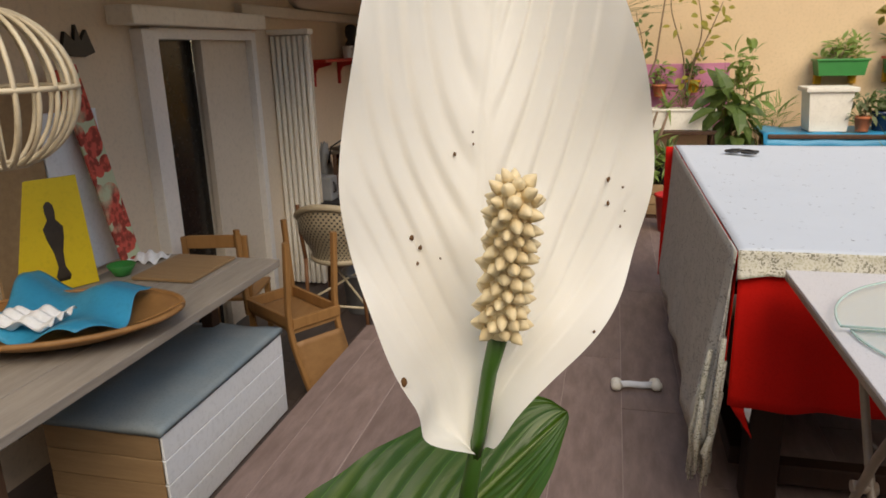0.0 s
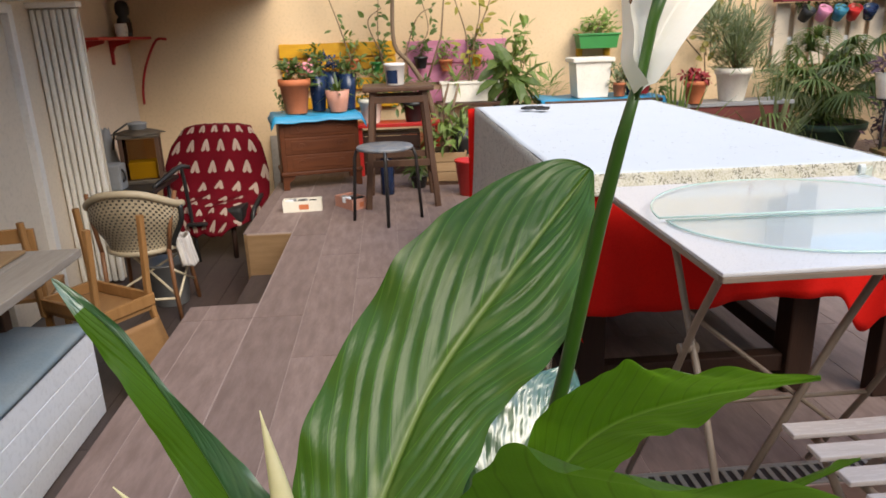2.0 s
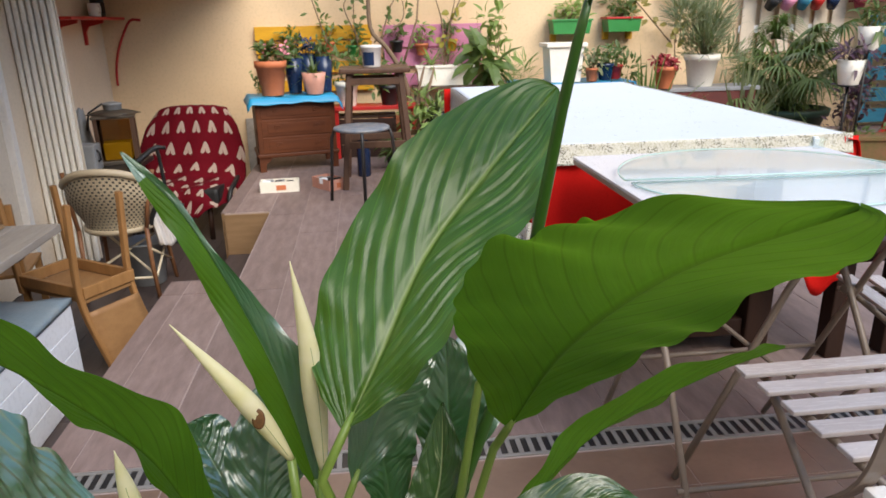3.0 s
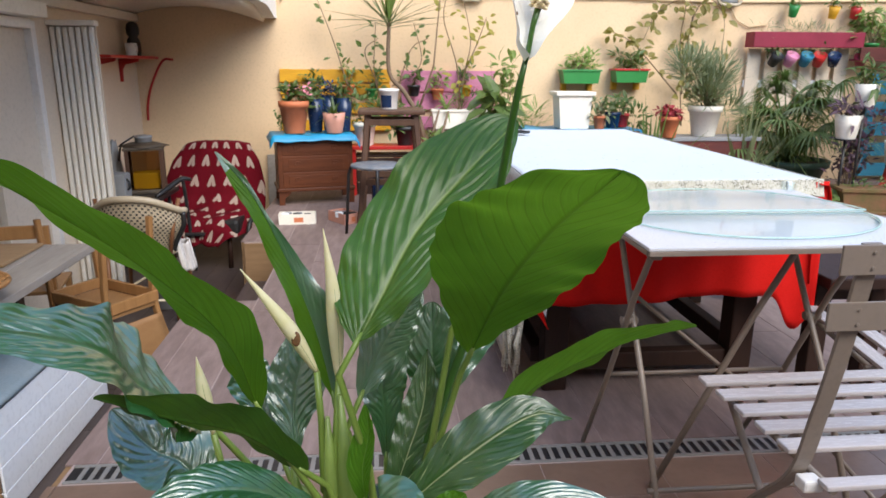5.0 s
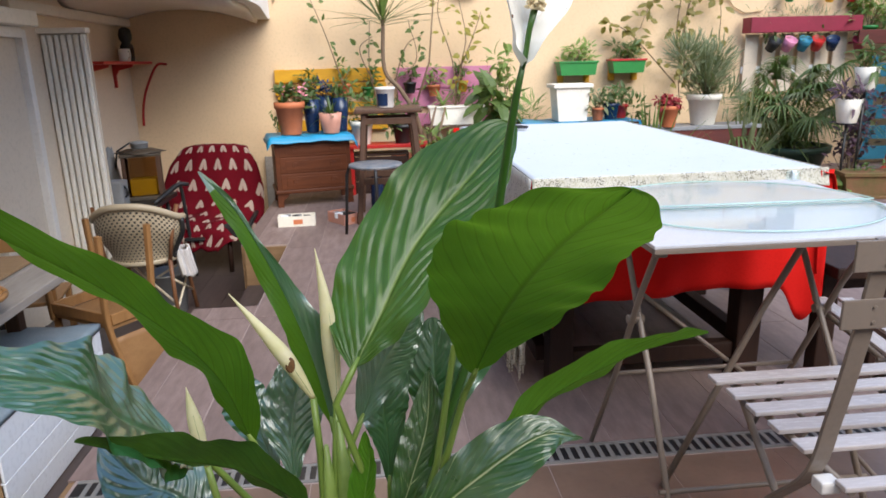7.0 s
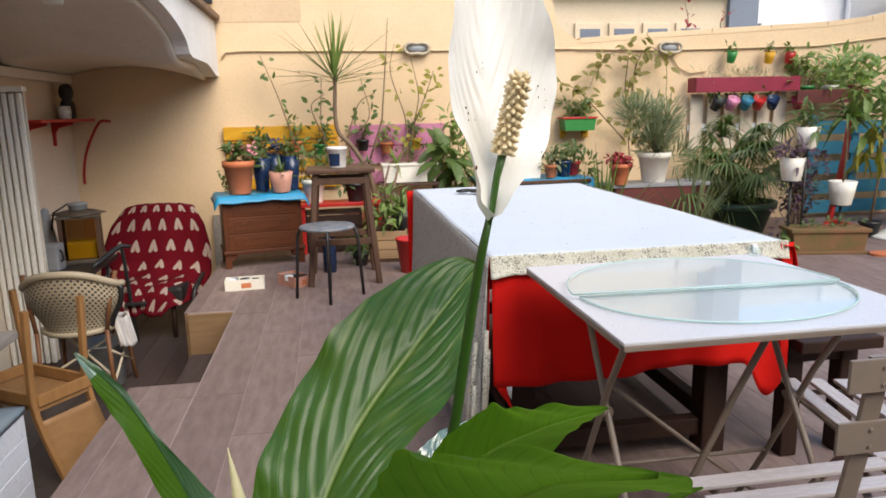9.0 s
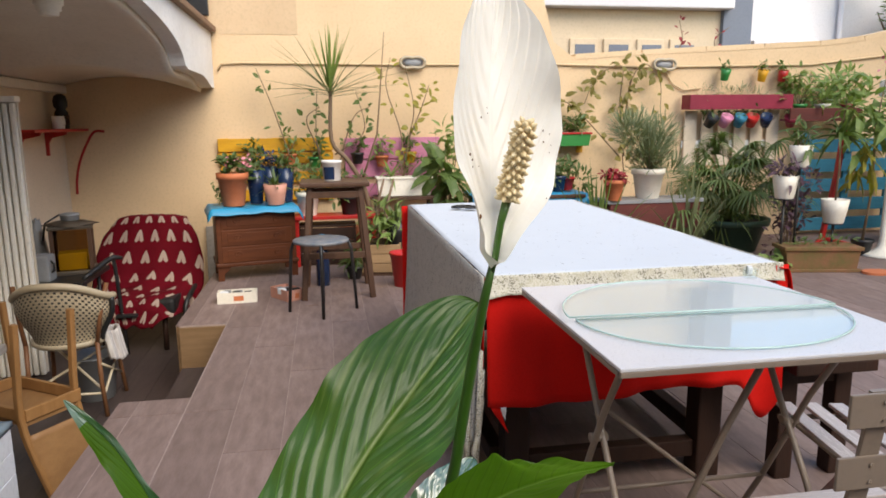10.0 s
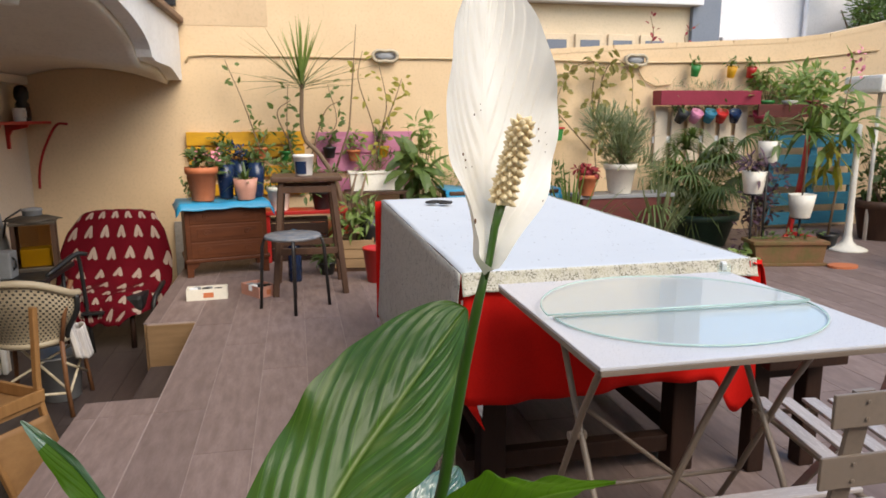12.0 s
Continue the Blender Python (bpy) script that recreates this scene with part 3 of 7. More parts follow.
part("roller_box", B((0.07, 0.5, 1.90), (0.16, 1.32, 0.09), 0.012), M_PVC, door, "ivory roller shutter box")
part("mullion", B((0.01, 0.585, 0.9), (0.04, 0.03, 1.78), 0.004), M_PANEL, door)

# drain channel across the terrace
drain = tagged(thing("drain_channel", (-0.79, 1.655, 0.0), "galvanised drain grate set across the terrace floor", "drain"), kind="structure")
# Flat black strip under the bars; its colour imitates the channel's shade.
part("trough", B((4.0, 0.045, -0.0032), (8.0, 0.085, 0.006), 0.0), M_BLACK, drain)
for yy in (0.006, 0.084):
    part("rail", B((4.0, yy, -0.001), (8.0, 0.012, 0.008), 0.001), M_GRATE, drain)


def grate_bars():
    bm = bmesh.new()
    for i in range(190):
        x = 0.03 + i * 0.03
        v = [bm.verts.new(p) for p in ((x, 0.012, 0.002), (x + 0.013, 0.012, 0.002), (x + 0.013, 0.078, 0.002), (x, 0.078, 0.002))]
        w = [bm.verts.new(q.co - Vector((0, 0, 0.006))) for q in v]
        bm.faces.new(v)
        for k in range(4):
            bm.faces.new((v[k], w[k], w[(k + 1) % 4], v[(k + 1) % 4]))
    return bm


tagged(part("grate_bars", grate_bars(), M_GRATE, drain), kind="stuff")


# ---- peace lily ----
CROWN = Vector((0.08, 0.55, 0.57))


def blade(pts, widths, face, tip_face=None, fold=0.2, vein=0.001, veins=12, waves=0.0, other=None, slope=0.30):
    """A leaf blade along pts; widths are its half-widths from base to tip (other: those of its second half), face and tip_face the ways its upper side looks."""
    if isinstance(widths, float):
        widths = [widths * f for f in (0.15, 0.62, 0.95, 1.0, 0.84, 0.58, 0.22)]
    other = other or widths
    f0 = Vector(face).normalized()
    f1 = Vector(tip_face).normalized() if tip_face else f0
    half = max(widths)
    seed = 60.0 * pts[0][0] + 31.0 * pts[-1][2]

    def at(u, v):
        c = curve_at(pts, v)
        t = (curve_at(pts, min(1.0, v + 0.02)) - curve_at(pts, max(0.0, v - 0.02))).normalized()
        s = t.cross(f0.lerp(f1, v)).normalized()
        n = s.cross(t).normalized()
        k = u * 2 - 1
        a = abs(k)
        w = max(0.0, smooth_list(widths if k < 0 else other, v)) * math.sqrt(max(0.0, 1 - v ** 16)) * min(1.0, v * 14) ** 0.5 + 0.0002
        lift = fold * a * w
        rough = noise.noise(Vector((v * 7.0, k * 2.5, seed)))
        q = (veins * (v - slope * a ** 1.2) + (0.5 if slope < 0.4 else 0.0) + (0.10 * math.sin(11 * v + 2 * k) + 0.28 * rough) * (1.0 if slope < 0.4 else 0.15)) % 1.0
        rib = 0.62 - abs(2 * q - 1) ** 2.4 + 0.20 * math.sin(4 * math.pi * q + 5 * v + 3 * k)
        rib *= 0.9 + 0.9 * noise.noise(Vector((v * 5.0 + 9, k * 3.0, seed)))
        lift += 0.22 * vein * noise.noise(Vector((v * 22.0, k * 9.0, seed)))
        lift += (vein if slope > 0.4 else 0.6 * vein) * rib * min(1.0, a * 4) * (1 - a ** 6) * min(1.0, w / half * 1.4)
        lift += 0.045 * half * math.sin(2 * math.pi * (7.3 * v + 0.37 * k)) * math.sin(5.1 * v + k) * a ** 2
        lift -= 0.035 * half * math.exp(-(a / 0.05) ** 2)
        w *= 1 + 0.020 * math.sin(2 * math.pi * 9.0 * v + 2 * k) * a ** 4 * math.sin(4 * v + 1) + 0.012 * math.sin(2 * math.pi * veins * v + k) * a ** 6
        lift += waves * math.sin(2 * math.pi * (3.3 * v + (0.3 if k > 0 else 0.0))) * a * a * w / half
        return c + s * (k * w) + n * lift
    return sheet(at, 64, 190)


def stalk(to, way, r=0.0032):
    to, way = Vector(to), Vector(way).normalized()
    base = CROWN + Vector(((to.x - CROWN.x) * 0.16, (to.y - CROWN.y) * 0.16, 0))
    return T([base, base + Vector((0, 0, 0.04)), (base + to) * 0.5 + Vector((0, 0, 0.01)), to - way * 0.03, to, to + way * 0.012], [r * 1.5, r * 1.4, r * 1.1, r, r * 0.9, r * 0.5], 8)


lily = thing("peace_lily", (0, 0, 0), "flowering peace lily with streaked green leaves in a pot", "plant")


def lily_leaf(pts, half, face, material, label="", **kw):
    way = Vector(pts[1]) - Vector(pts[0])
    lf = part("leaf", blade(pts, half, face, **kw), material, lily, label)
    part("stalk", stalk(pts[0], way), M_STALK, lf)
    return lf


# the large streaked leaf and the broad backlit one
lily_leaf([(0.059, 0.495, 0.862), (0.081, 0.520, 0.895), (0.117, 0.567, 0.947), (0.170, 0.608, 0.997), (0.229, 0.662, 1.042)], [0.010, 0.036, 0.050, 0.054, 0.056, 0.048, 0.030], (-0.41, -0.79, 0.47), M_LEAFVAR, "broad dark leaf with pale streaks", tip_face=(-0.37, -0.83, 0.42), fold=0.18, vein=0.0017, veins=10, waves=0.003, other=[0.002, 0.022, 0.040, 0.041, 0.049, 0.032, 0.009], slope=0.46)
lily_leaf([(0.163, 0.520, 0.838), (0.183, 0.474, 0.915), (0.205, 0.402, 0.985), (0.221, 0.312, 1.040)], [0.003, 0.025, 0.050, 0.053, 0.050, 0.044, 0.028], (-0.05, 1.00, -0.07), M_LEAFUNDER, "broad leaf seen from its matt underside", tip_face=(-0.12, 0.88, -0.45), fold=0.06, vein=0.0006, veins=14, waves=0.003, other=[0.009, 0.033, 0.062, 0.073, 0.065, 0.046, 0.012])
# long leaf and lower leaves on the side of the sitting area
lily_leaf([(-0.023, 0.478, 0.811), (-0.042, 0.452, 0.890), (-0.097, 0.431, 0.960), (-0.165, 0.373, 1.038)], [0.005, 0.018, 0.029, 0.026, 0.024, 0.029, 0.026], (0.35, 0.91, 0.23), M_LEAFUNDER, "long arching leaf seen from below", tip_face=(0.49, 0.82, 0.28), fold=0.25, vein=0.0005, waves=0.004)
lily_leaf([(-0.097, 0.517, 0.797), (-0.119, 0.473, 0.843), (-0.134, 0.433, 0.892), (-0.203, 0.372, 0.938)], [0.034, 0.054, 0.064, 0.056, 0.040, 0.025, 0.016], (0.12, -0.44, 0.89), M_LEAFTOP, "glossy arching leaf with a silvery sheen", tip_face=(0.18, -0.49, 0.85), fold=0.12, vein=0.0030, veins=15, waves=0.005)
lily_leaf([(0.011, 0.500, 0.735), (-0.035, 0.466, 0.796), (-0.085, 0.432, 0.832), (-0.128, 0.410, 0.862)], [0.009, 0.020, 0.027, 0.031, 0.027, 0.018, 0.005], (0.10, 0.82, 0.56), M_LEAFDIM, "leaf seen from its underside, shade put into its colour", fold=0.3, vein=0.0005, waves=0.003)
lily_leaf([(-0.086, 0.543, 0.681), (-0.117, 0.557, 0.716), (-0.144, 0.554, 0.736), (-0.183, 0.569, 0.771)], [0.003, 0.023, 0.041, 0.044, 0.037, 0.026, 0.010], (0.05, -0.40, 0.92), M_LEAFTOP, "glossy dark leaf with deep ribs", fold=0.15, vein=0.0022, veins=11)
lily_leaf([(0.034, 0.48, 0.700), (-0.019, 0.44, 0.757), (-0.061, 0.41, 0.778), (-0.102, 0.385, 0.772)], 0.026, (0.0, -0.35, 0.95), M_LEAFTOP, fold=0.2, vein=0.0016)
lily_leaf([(-0.008, 0.570, 0.706), (-0.011, 0.595, 0.754), (-0.004, 0.614, 0.793), (0.007, 0.635, 0.833)], [0.002, 0.011, 0.025, 0.031, 0.027, 0.021, 0.014], (0.06, -0.45, 0.88), M_LEAFTOP, fold=0.25, vein=0.0020, veins=10)
lily_leaf([(-0.029, 0.603, 0.696), (-0.048, 0.626, 0.737), (-0.066, 0.641, 0.767), (-0.075, 0.642, 0.787)], [0.003, 0.009, 0.017, 0.024, 0.026, 0.023, 0.014], (0.05, -0.38, 0.92), M_LEAFTOP, fold=0.25, vein=0.0016, veins=9)
narrow = lily_leaf([(0.036, 0.54, 0.785), (0.022, 0.545, 0.850), (0.006, 0.549, 0.900), (-0.014, 0.55, 0.950), (-0.034, 0.551, 0.990), (-0.061, 0.552, 1.024)], [0.003, 0.012, 0.015, 0.014, 0.012, 0.010, 0.002], (0.35, -0.90, 0.25), M_LEAFUNDER, "narrow folded leaf with a curled tip", fold=0.25, vein=0.0007, waves=0.005, other=[0.006, 0.020, 0.019, 0.010, 0.003, 0.004, 0.003])
narrow.data.materials.append(M_LEAFTOP)
for i, f in enumerate(narrow.data.polygons):
    f.material_index = 1 if i >= 32 * 190 or i % 190 > 172 else 0
# leaves in the heart and towards the table
lily_leaf([(0.058, 0.56, 0.775), (0.082, 0.58, 0.824), (0.103, 0.59, 0.853), (0.124, 0.60, 0.875)], 0.024, (0.3, -0.5, 0.8), M_LEAFTOP, fold=0.2, vein=0.0014)
lily_leaf([(0.084, 0.592, 0.685), (0.084, 0.600, 0.738), (0.082, 0.606, 0.774), (0.098, 0.625, 0.824)], [0.002, 0.008, 0.016, 0.022, 0.025, 0.021, 0.012], (0.15, -0.62, 0.77), M_LEAFTOP, "upright leaf with a silvery sheen", fold=0.2, vein=0.0018, veins=11)
lily_leaf([(0.139, 0.603, 0.707), (0.137, 0.617, 0.760), (0.136, 0.627, 0.805), (0.137, 0.642, 0.849)], [0.004, 0.014, 0.022, 0.029, 0.028, 0.022, 0.012], (-0.15, -0.77, 0.62), M_LEAFTOP, fold=0.2, vein=0.0016, veins=10)
lily_leaf([(0.085, 0.538, 0.665), (0.107, 0.563, 0.714), (0.124, 0.586, 0.756), (0.130, 0.611, 0.807)], [0.010, 0.014, 0.019, 0.022, 0.020, 0.013, 0.003], (-0.16, -0.85, 0.50), M_LEAFSTREAK, "upright leaf with white streaks", fold=0.25, vein=0.0012, veins=10)
lily_leaf([(0.150, 0.63, 0.740), (0.178, 0.67, 0.800), (0.210, 0.705, 0.838), (0.242, 0.743, 0.859)], 0.036, (0.10, -0.45, 0.88), M_LEAFTOP, fold=0.2, vein=0.0018)
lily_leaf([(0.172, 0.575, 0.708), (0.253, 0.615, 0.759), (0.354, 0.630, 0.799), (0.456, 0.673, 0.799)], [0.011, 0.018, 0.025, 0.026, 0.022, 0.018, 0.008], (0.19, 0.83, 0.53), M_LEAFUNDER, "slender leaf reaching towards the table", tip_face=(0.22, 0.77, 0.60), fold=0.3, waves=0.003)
lily_leaf([(0.093, 0.499, 0.688), (0.154, 0.505, 0.737), (0.223, 0.518, 0.774), (0.265, 0.523, 0.766)], [0.010, 0.019, 0.028, 0.029, 0.021, 0.008, 0.001], (-0.15, -0.65, 0.75), M_LEAFSTREAK, "streaked leaf with a pale tip", fold=0.15, vein=0.0012, veins=10)
lily_leaf([(0.064, 0.50, 0.695), (0.062, 0.50, 0.735), (0.068, 0.505, 0.769), (0.066, 0.51, 0.797)], 0.013, (-0.5, -0.8, 0.2), M_LEAFYOUNGLIT, "young pale green leaf", fold=0.6)
lily_leaf([(0.078, 0.47, 0.655), (0.077, 0.43, 0.726), (0.090, 0.415, 0.752), (0.116, 0.395, 0.742)], 0.034, (0.1, -0.4, 0.9), M_LEAFTOP, fold=0.1, vein=0.0014)
lily_leaf([(0.120, 0.47, 0.655), (0.134, 0.46, 0.700), (0.144, 0.46, 0.720), (0.153, 0.46, 0.733)], 0.020, (-0.1, -0.7, 0.6), M_LEAFYOUNGLIT, "small yellow-green leaf", fold=0.2, waves=0.002)
lily_leaf([(0.138, 0.48, 0.660), (0.178, 0.46, 0.712), (0.238, 0.45, 0.729), (0.328, 0.44, 0.700)], 0.018, (0.0, -0.3, 0.95), M_LEAFTOP, fold=0.25, vein=0.0014)
# The young green stands in for backlight on this leaf.
lily_leaf([(0.167, 0.554, 0.874), (0.202, 0.542, 0.926), (0.239, 0.512, 0.961), (0.265, 0.463, 0.995)], [0.014, 0.033, 0.036, 0.035, 0.029, 0.018, 0.006], (-0.07, 0.98, 0.19), M_LEAFYOUNGLIT, "bright green leaf, its backlight put into the colour", tip_face=(-0.19, 0.96, 0.22), fold=0.15, vein=0.0005, waves=0.002, other=[0.010, 0.024, 0.031, 0.034, 0.034, 0.026, 0.012])

# open flower: stem, spathe, spadix
flower = part("flower_stem", T([CROWN + Vector((0.01, 0.0, 0)), (0.125, 0.565, 0.72), (0.170, 0.578, 0.84), (0.190, 0.565, 0.95), (0.1990, 0.543, 1.04), (0.2035, 0.5312, 1.080), (0.2082, 0.5262, 1.106)], [0.0048, 0.0046, 0.0044, 0.0042, 0.0036, 0.0031, 0.0022], 12), M_STEM, lily, "round green flower stem")
SIDE, FWD = Vector((0.865, 0.50, 0.0)), Vector((0.50, -0.865, 0.0))
# across, forward and height of the spathe's midrib and of its two margins, from base to tip
MIDRIB = [(-0.001, 0.003, 1.098), (0.0015, 0.001, 1.130), (0.003, -0.002, 1.152), (0.005, -0.0045, 1.178), (0.006, -0.0065, 1.202), (0.0105, -0.0098, 1.227), (0.015, -0.012, 1.256), (0.018, -0.0125, 1.287)]
RIM_S = ((-0.0040, -0.0185, -0.0250, -0.0302, -0.0345, -0.0380, -0.0395, -0.0400, -0.0390, -0.0370, -0.0335, -0.0295, -0.0240, -0.0160, -0.004, 0.0175), (0.0010, 0.0055, 0.0170, 0.0280, 0.0390, 0.0458, 0.0490, 0.0500, 0.0490, 0.0460, 0.0418, 0.0375, 0.0330, 0.0285, 0.0240, 0.0185))
RIM_F = ((0.0120, 0.0175, 0.0215, 0.0230, 0.0200, 0.0160, 0.0135, 0.0120, 0.0110, 0.0100, 0.0080, 0.0065, 0.0040, 0.0, -0.0060, -0.0125), (0.0100, 0.0180, 0.0210, 0.0215, 0.0185, 0.0162, 0.0150, 0.0142, 0.0142, 0.0148, 0.0150, 0.0125, 0.0080, 0.0010, -0.0060, -0.0125))


def spathe_at(u, v):
    k = u * 2 - 1
    a = abs(k)
    h = 1 if k > 0 else 0
    c = curve_at(MIDRIB, v)
    es, ef, ez = smooth_list(RIM_S[h], v), smooth_list(RIM_F[h], v), 1.106 + 0.181 * v
    es += (0.0 if h else -0.0045) * math.exp(-((v - 0.055) / 0.04) ** 2)
    low = 1 - smooth01(v * 2.4)
    s = c.x + (es - c.x) * a ** (1.0 - 0.35 * low)
    f = c.y + (ef - c.y) * a ** (1.75 + 0.2 * low)
    z = c.z + (ez - c.z) * a
    x = 2 * math.pi * (9.5 * (v - 0.52 * a ** 1.35) + 0.35 * math.sin(5 * v + 2 * k) + 0.4 * h)
    rib = math.sin(x) + 0.38 * math.sin(2 * x + 0.6)
    f += 0.00085 * rib * min(1.0, a * 5) * (1 - a ** 5) * (0.35 * smooth01((v - 0.05) * 7) + 0.65 * smooth01((v - 0.16) * 3.2)) * (1 - 0.6 * smooth01((v - 0.8) * 4))
    f -= 0.0011 * math.exp(-(a / 0.035) ** 2) * (1 - low)
    f += 0.0013 * math.sin(6 * v + 3 * k) * a * (1 - low)
    f += 0.0007 * math.sin(17 * v + 5 * k) * math.sin(11 * k + 9 * v) * (1 - smooth01((v - 0.25) * 4))
    s += 0.0006 * math.sin(24 * v + 2 * h) * a ** 6
    f += 0.0010 * math.sin(31 * v + h) * a ** 5
    return Vector((0.207, 0.53, 0.0)) + SIDE * s + FWD * f + Vector((0, 0, z))


spathe = part("spathe", sheet(spathe_at, 130, 150), M_SPATHE, flower, "white hooded spathe with faint ribs and brown specks")


def specks():
    bm = bmesh.new()
    rnd = random.Random(3)
    for u, v, r in ((0.39, 0.52, 0.00055), (0.453, 0.56, 0.0003), (0.455, 0.54, 0.0003), (0.88, 0.45, 0.0006), (0.922, 0.435, 0.0004), (0.888, 0.41, 0.00055), (0.94, 0.395, 0.0003), (0.935, 0.37, 0.0004), (0.224, 0.385, 0.0007), (0.255, 0.368, 0.0006), (0.24, 0.345, 0.0004), (0.33, 0.35, 0.0003), (0.025, 0.178, 0.0010), (0.978, 0.212, 0.0005), (0.62, 0.24, 0.0003)):
        c = spathe_at(u, v) + FWD * 0.0009
        ring = []
        for i in range(9):
            an = 2 * math.pi * i / 9
            q = c + SIDE * (r * math.cos(an) * rnd.uniform(0.7, 1.3)) + Vector((0, 0, 1)) * (r * 1.3 * math.sin(an) * rnd.uniform(0.7, 1.3))
            ring.append(bm.verts.new(q))
        top = bm.verts.new(c + FWD * 0.0003)
        for i in range(9):
            bm.faces.new((ring[i], ring[(i + 1) % 9], top))
    return bm


tagged(part("speck", specks(), M_SPECK, flower, "tiny brown specks on the spathe"), kind="stuff")
SP0, SP1 = Vector((0.2160, 0.5228, 1.1452)), Vector((0.2227, 0.5055, 1.1918))
part("spadix_stalk", T([(0.2070, 0.5272, 1.098), (0.2088, 0.5246, 1.108), (0.2122, 0.5242, 1.130), SP0], [0.0018, 0.0022, 0.0024, 0.0030], 10), M_STEM, flower, "short green stalk inside the spathe")


def spadix():
    bm = bmesh.new()
    ax = (SP1 - SP0)
    ln, t = ax.length, ax.normalized()
    s = t.orthogonal().normalized()
    w = t.cross(s)
    rnd = random.Random(11)
    rad = lambda f: 0.0054 * (1 - 0.12 * f) * math.sqrt(max(0.0, 1 - max(0.0, (f - 0.88) / 0.125) ** 2))
    fs = [0.0, 0.05, 0.15, 0.3, 0.45, 0.6, 0.75, 0.86, 0.92, 0.96, 0.985, 1.0]
    tube(bm, [SP0 + t * (ln * f) for f in fs], [max(0.0006, rad(f)) for f in fs], 20)
    n = 118
    for i in range(n):
        f = (i + 0.5) / n
        an = i * 2.39996
        d = (s * math.cos(an) + w * math.sin(an)).normalized()
        up = t * rnd.uniform(-0.25, 0.25) + t * (1.2 * smooth01((f - 0.85) / 0.15))
        out = (d + up).normalized()
        c = SP0 + t * (ln * f) + d * max(0.0, rad(f) - 0.0006)
        r0, h = 0.00185 * rnd.uniform(0.85, 1.15), 0.0041 * rnd.uniform(0.75, 1.2)
        tube(bm, [c, c + out * h * 0.45, c + out * h * 0.8, c + out * h], [r0, r0 * 0.92, r0 * 0.48, r0 * 0.10], 8)
    return bm


part("spadix", spadix(), M_SPADIX, flower, "knobbly cream spadix", True)


# unopened flowers
def bud(pts, r, down, hole=False):
    st = part("bud_stalk", T([CROWN + (Vector(down[0]) - CROWN) * 0.1, *down, pts[0]], [0.0040, *[0.0034] * len(down), 0.0030], 10), M_STALK, lily)
    vs = [i / 22 for i in range(23)]
    b = part("bud", T([curve_at(pts, v) for v in vs], [max(0.0003, r * (math.sin(math.pi * min(1, 0.09 + 0.91 * v)) ** 0.9) * (1.0 if v < 0.4 else (1 - 0.55 * (v - 0.4)))) for v in vs], 14), M_BUD, st, "rolled cream flower bud with a long tip", True)
    seam = [curve_at(pts, v) + Vector((0.35, -0.9, 0)).normalized() * (r * 0.96 * math.sin(math.pi * (0.09 + 0.91 * v)) ** 0.9 * (1.0 if v < 0.4 else (1 - 0.55 * (v - 0.4)))) for v in vs[1:15]]
    part("seam", T(seam, 0.0002, 6), M_STALK, b)
    if hole:
        c = curve_at(pts, 0.33) + Vector((0.2, -0.95, 0.1)) * (r * 0.82)
        part("bruise", lathe(bmesh.new(), [(0.0052, -0.0012), (0.0058, 0.0004), (0.0048, 0.0014), (0.0030, 0.0010), (0.0012, 0.0016)], (0, 0, 0), 14), M_SPECK, b, "brown bruised patch").matrix_basis = Matrix.Translation(c) @ Matrix.Rotation(radians(80), 4, "X") @ Matrix.Diagonal((0.75, 1.2, 1, 1))
    return b


bud([(0.041, 0.53, 0.812), (0.040, 0.53, 0.863), (0.038, 0.53, 0.908), (0.032, 0.532, 0.958)], 0.0080, [(0.030, 0.52, 0.673), (0.036, 0.525, 0.748)])
bud([(0.021, 0.53, 0.822), (0.003, 0.53, 0.857), (-0.015, 0.53, 0.885), (-0.042, 0.53, 0.923)], 0.0072, [(0.023, 0.525, 0.70), (0.024, 0.525, 0.77)], True)
bud([(-0.076, 0.525, 0.765), (-0.080, 0.525, 0.795), (-0.083, 0.525, 0.82), (-0.085, 0.524, 0.843)], 0.0065, [(-0.045, 0.53, 0.66), (-0.070, 0.527, 0.72)])
# sheaths in the middle of the plant
for a, b, r in (((0.028, 0.53, 0.62), (0.030, 0.52, 0.78), 0.010), ((0.045, 0.525, 0.62), (0.042, 0.525, 0.80), 0.011), ((0.060, 0.54, 0.62), (0.058, 0.53, 0.70), 0.009), ((0.005, 0.52, 0.62), (-0.004, 0.515, 0.735), 0.010)):
    part("sheath", T([a, ((a[0] + b[0]) / 2 + 0.002, (a[1] + b[1]) / 2, (a[2] + b[2]) / 2), b], [r, r * 0.85, r * 0.2], 12), M_STALK, lily, "pale green leaf sheath")
pot = part("pot", lathe(bmesh.new(), [(0.095, 0.33), (0.10, 0.335), (0.125, 0.55), (0.138, 0.555), (0.140, 0.595), (0.130, 0.597), (0.126, 0.57), (0.05, 0.565)], (0.08, 0.55, 0), 40), M_GREENPOT, lily, "dark plastic pot")
part("soil", lathe(bmesh.new(), [(0.126, 0.560), (0.126, 0.568), (0.08, 0.578), (0.03, 0.582)], (0.08, 0.55, 0), 28), M_SOIL, lily)
stand = thing("plant_stand", (0.08, 0.55, 0), "low wooden stand under the peace lily", "stand")
part("top", lathe(bmesh.new(), [(0.15, 0.302), (0.155, 0.307), (0.155, 0.324), (0.15, 0.329)], (0, 0, 0), 32), M_BROWNWOOD, stand)
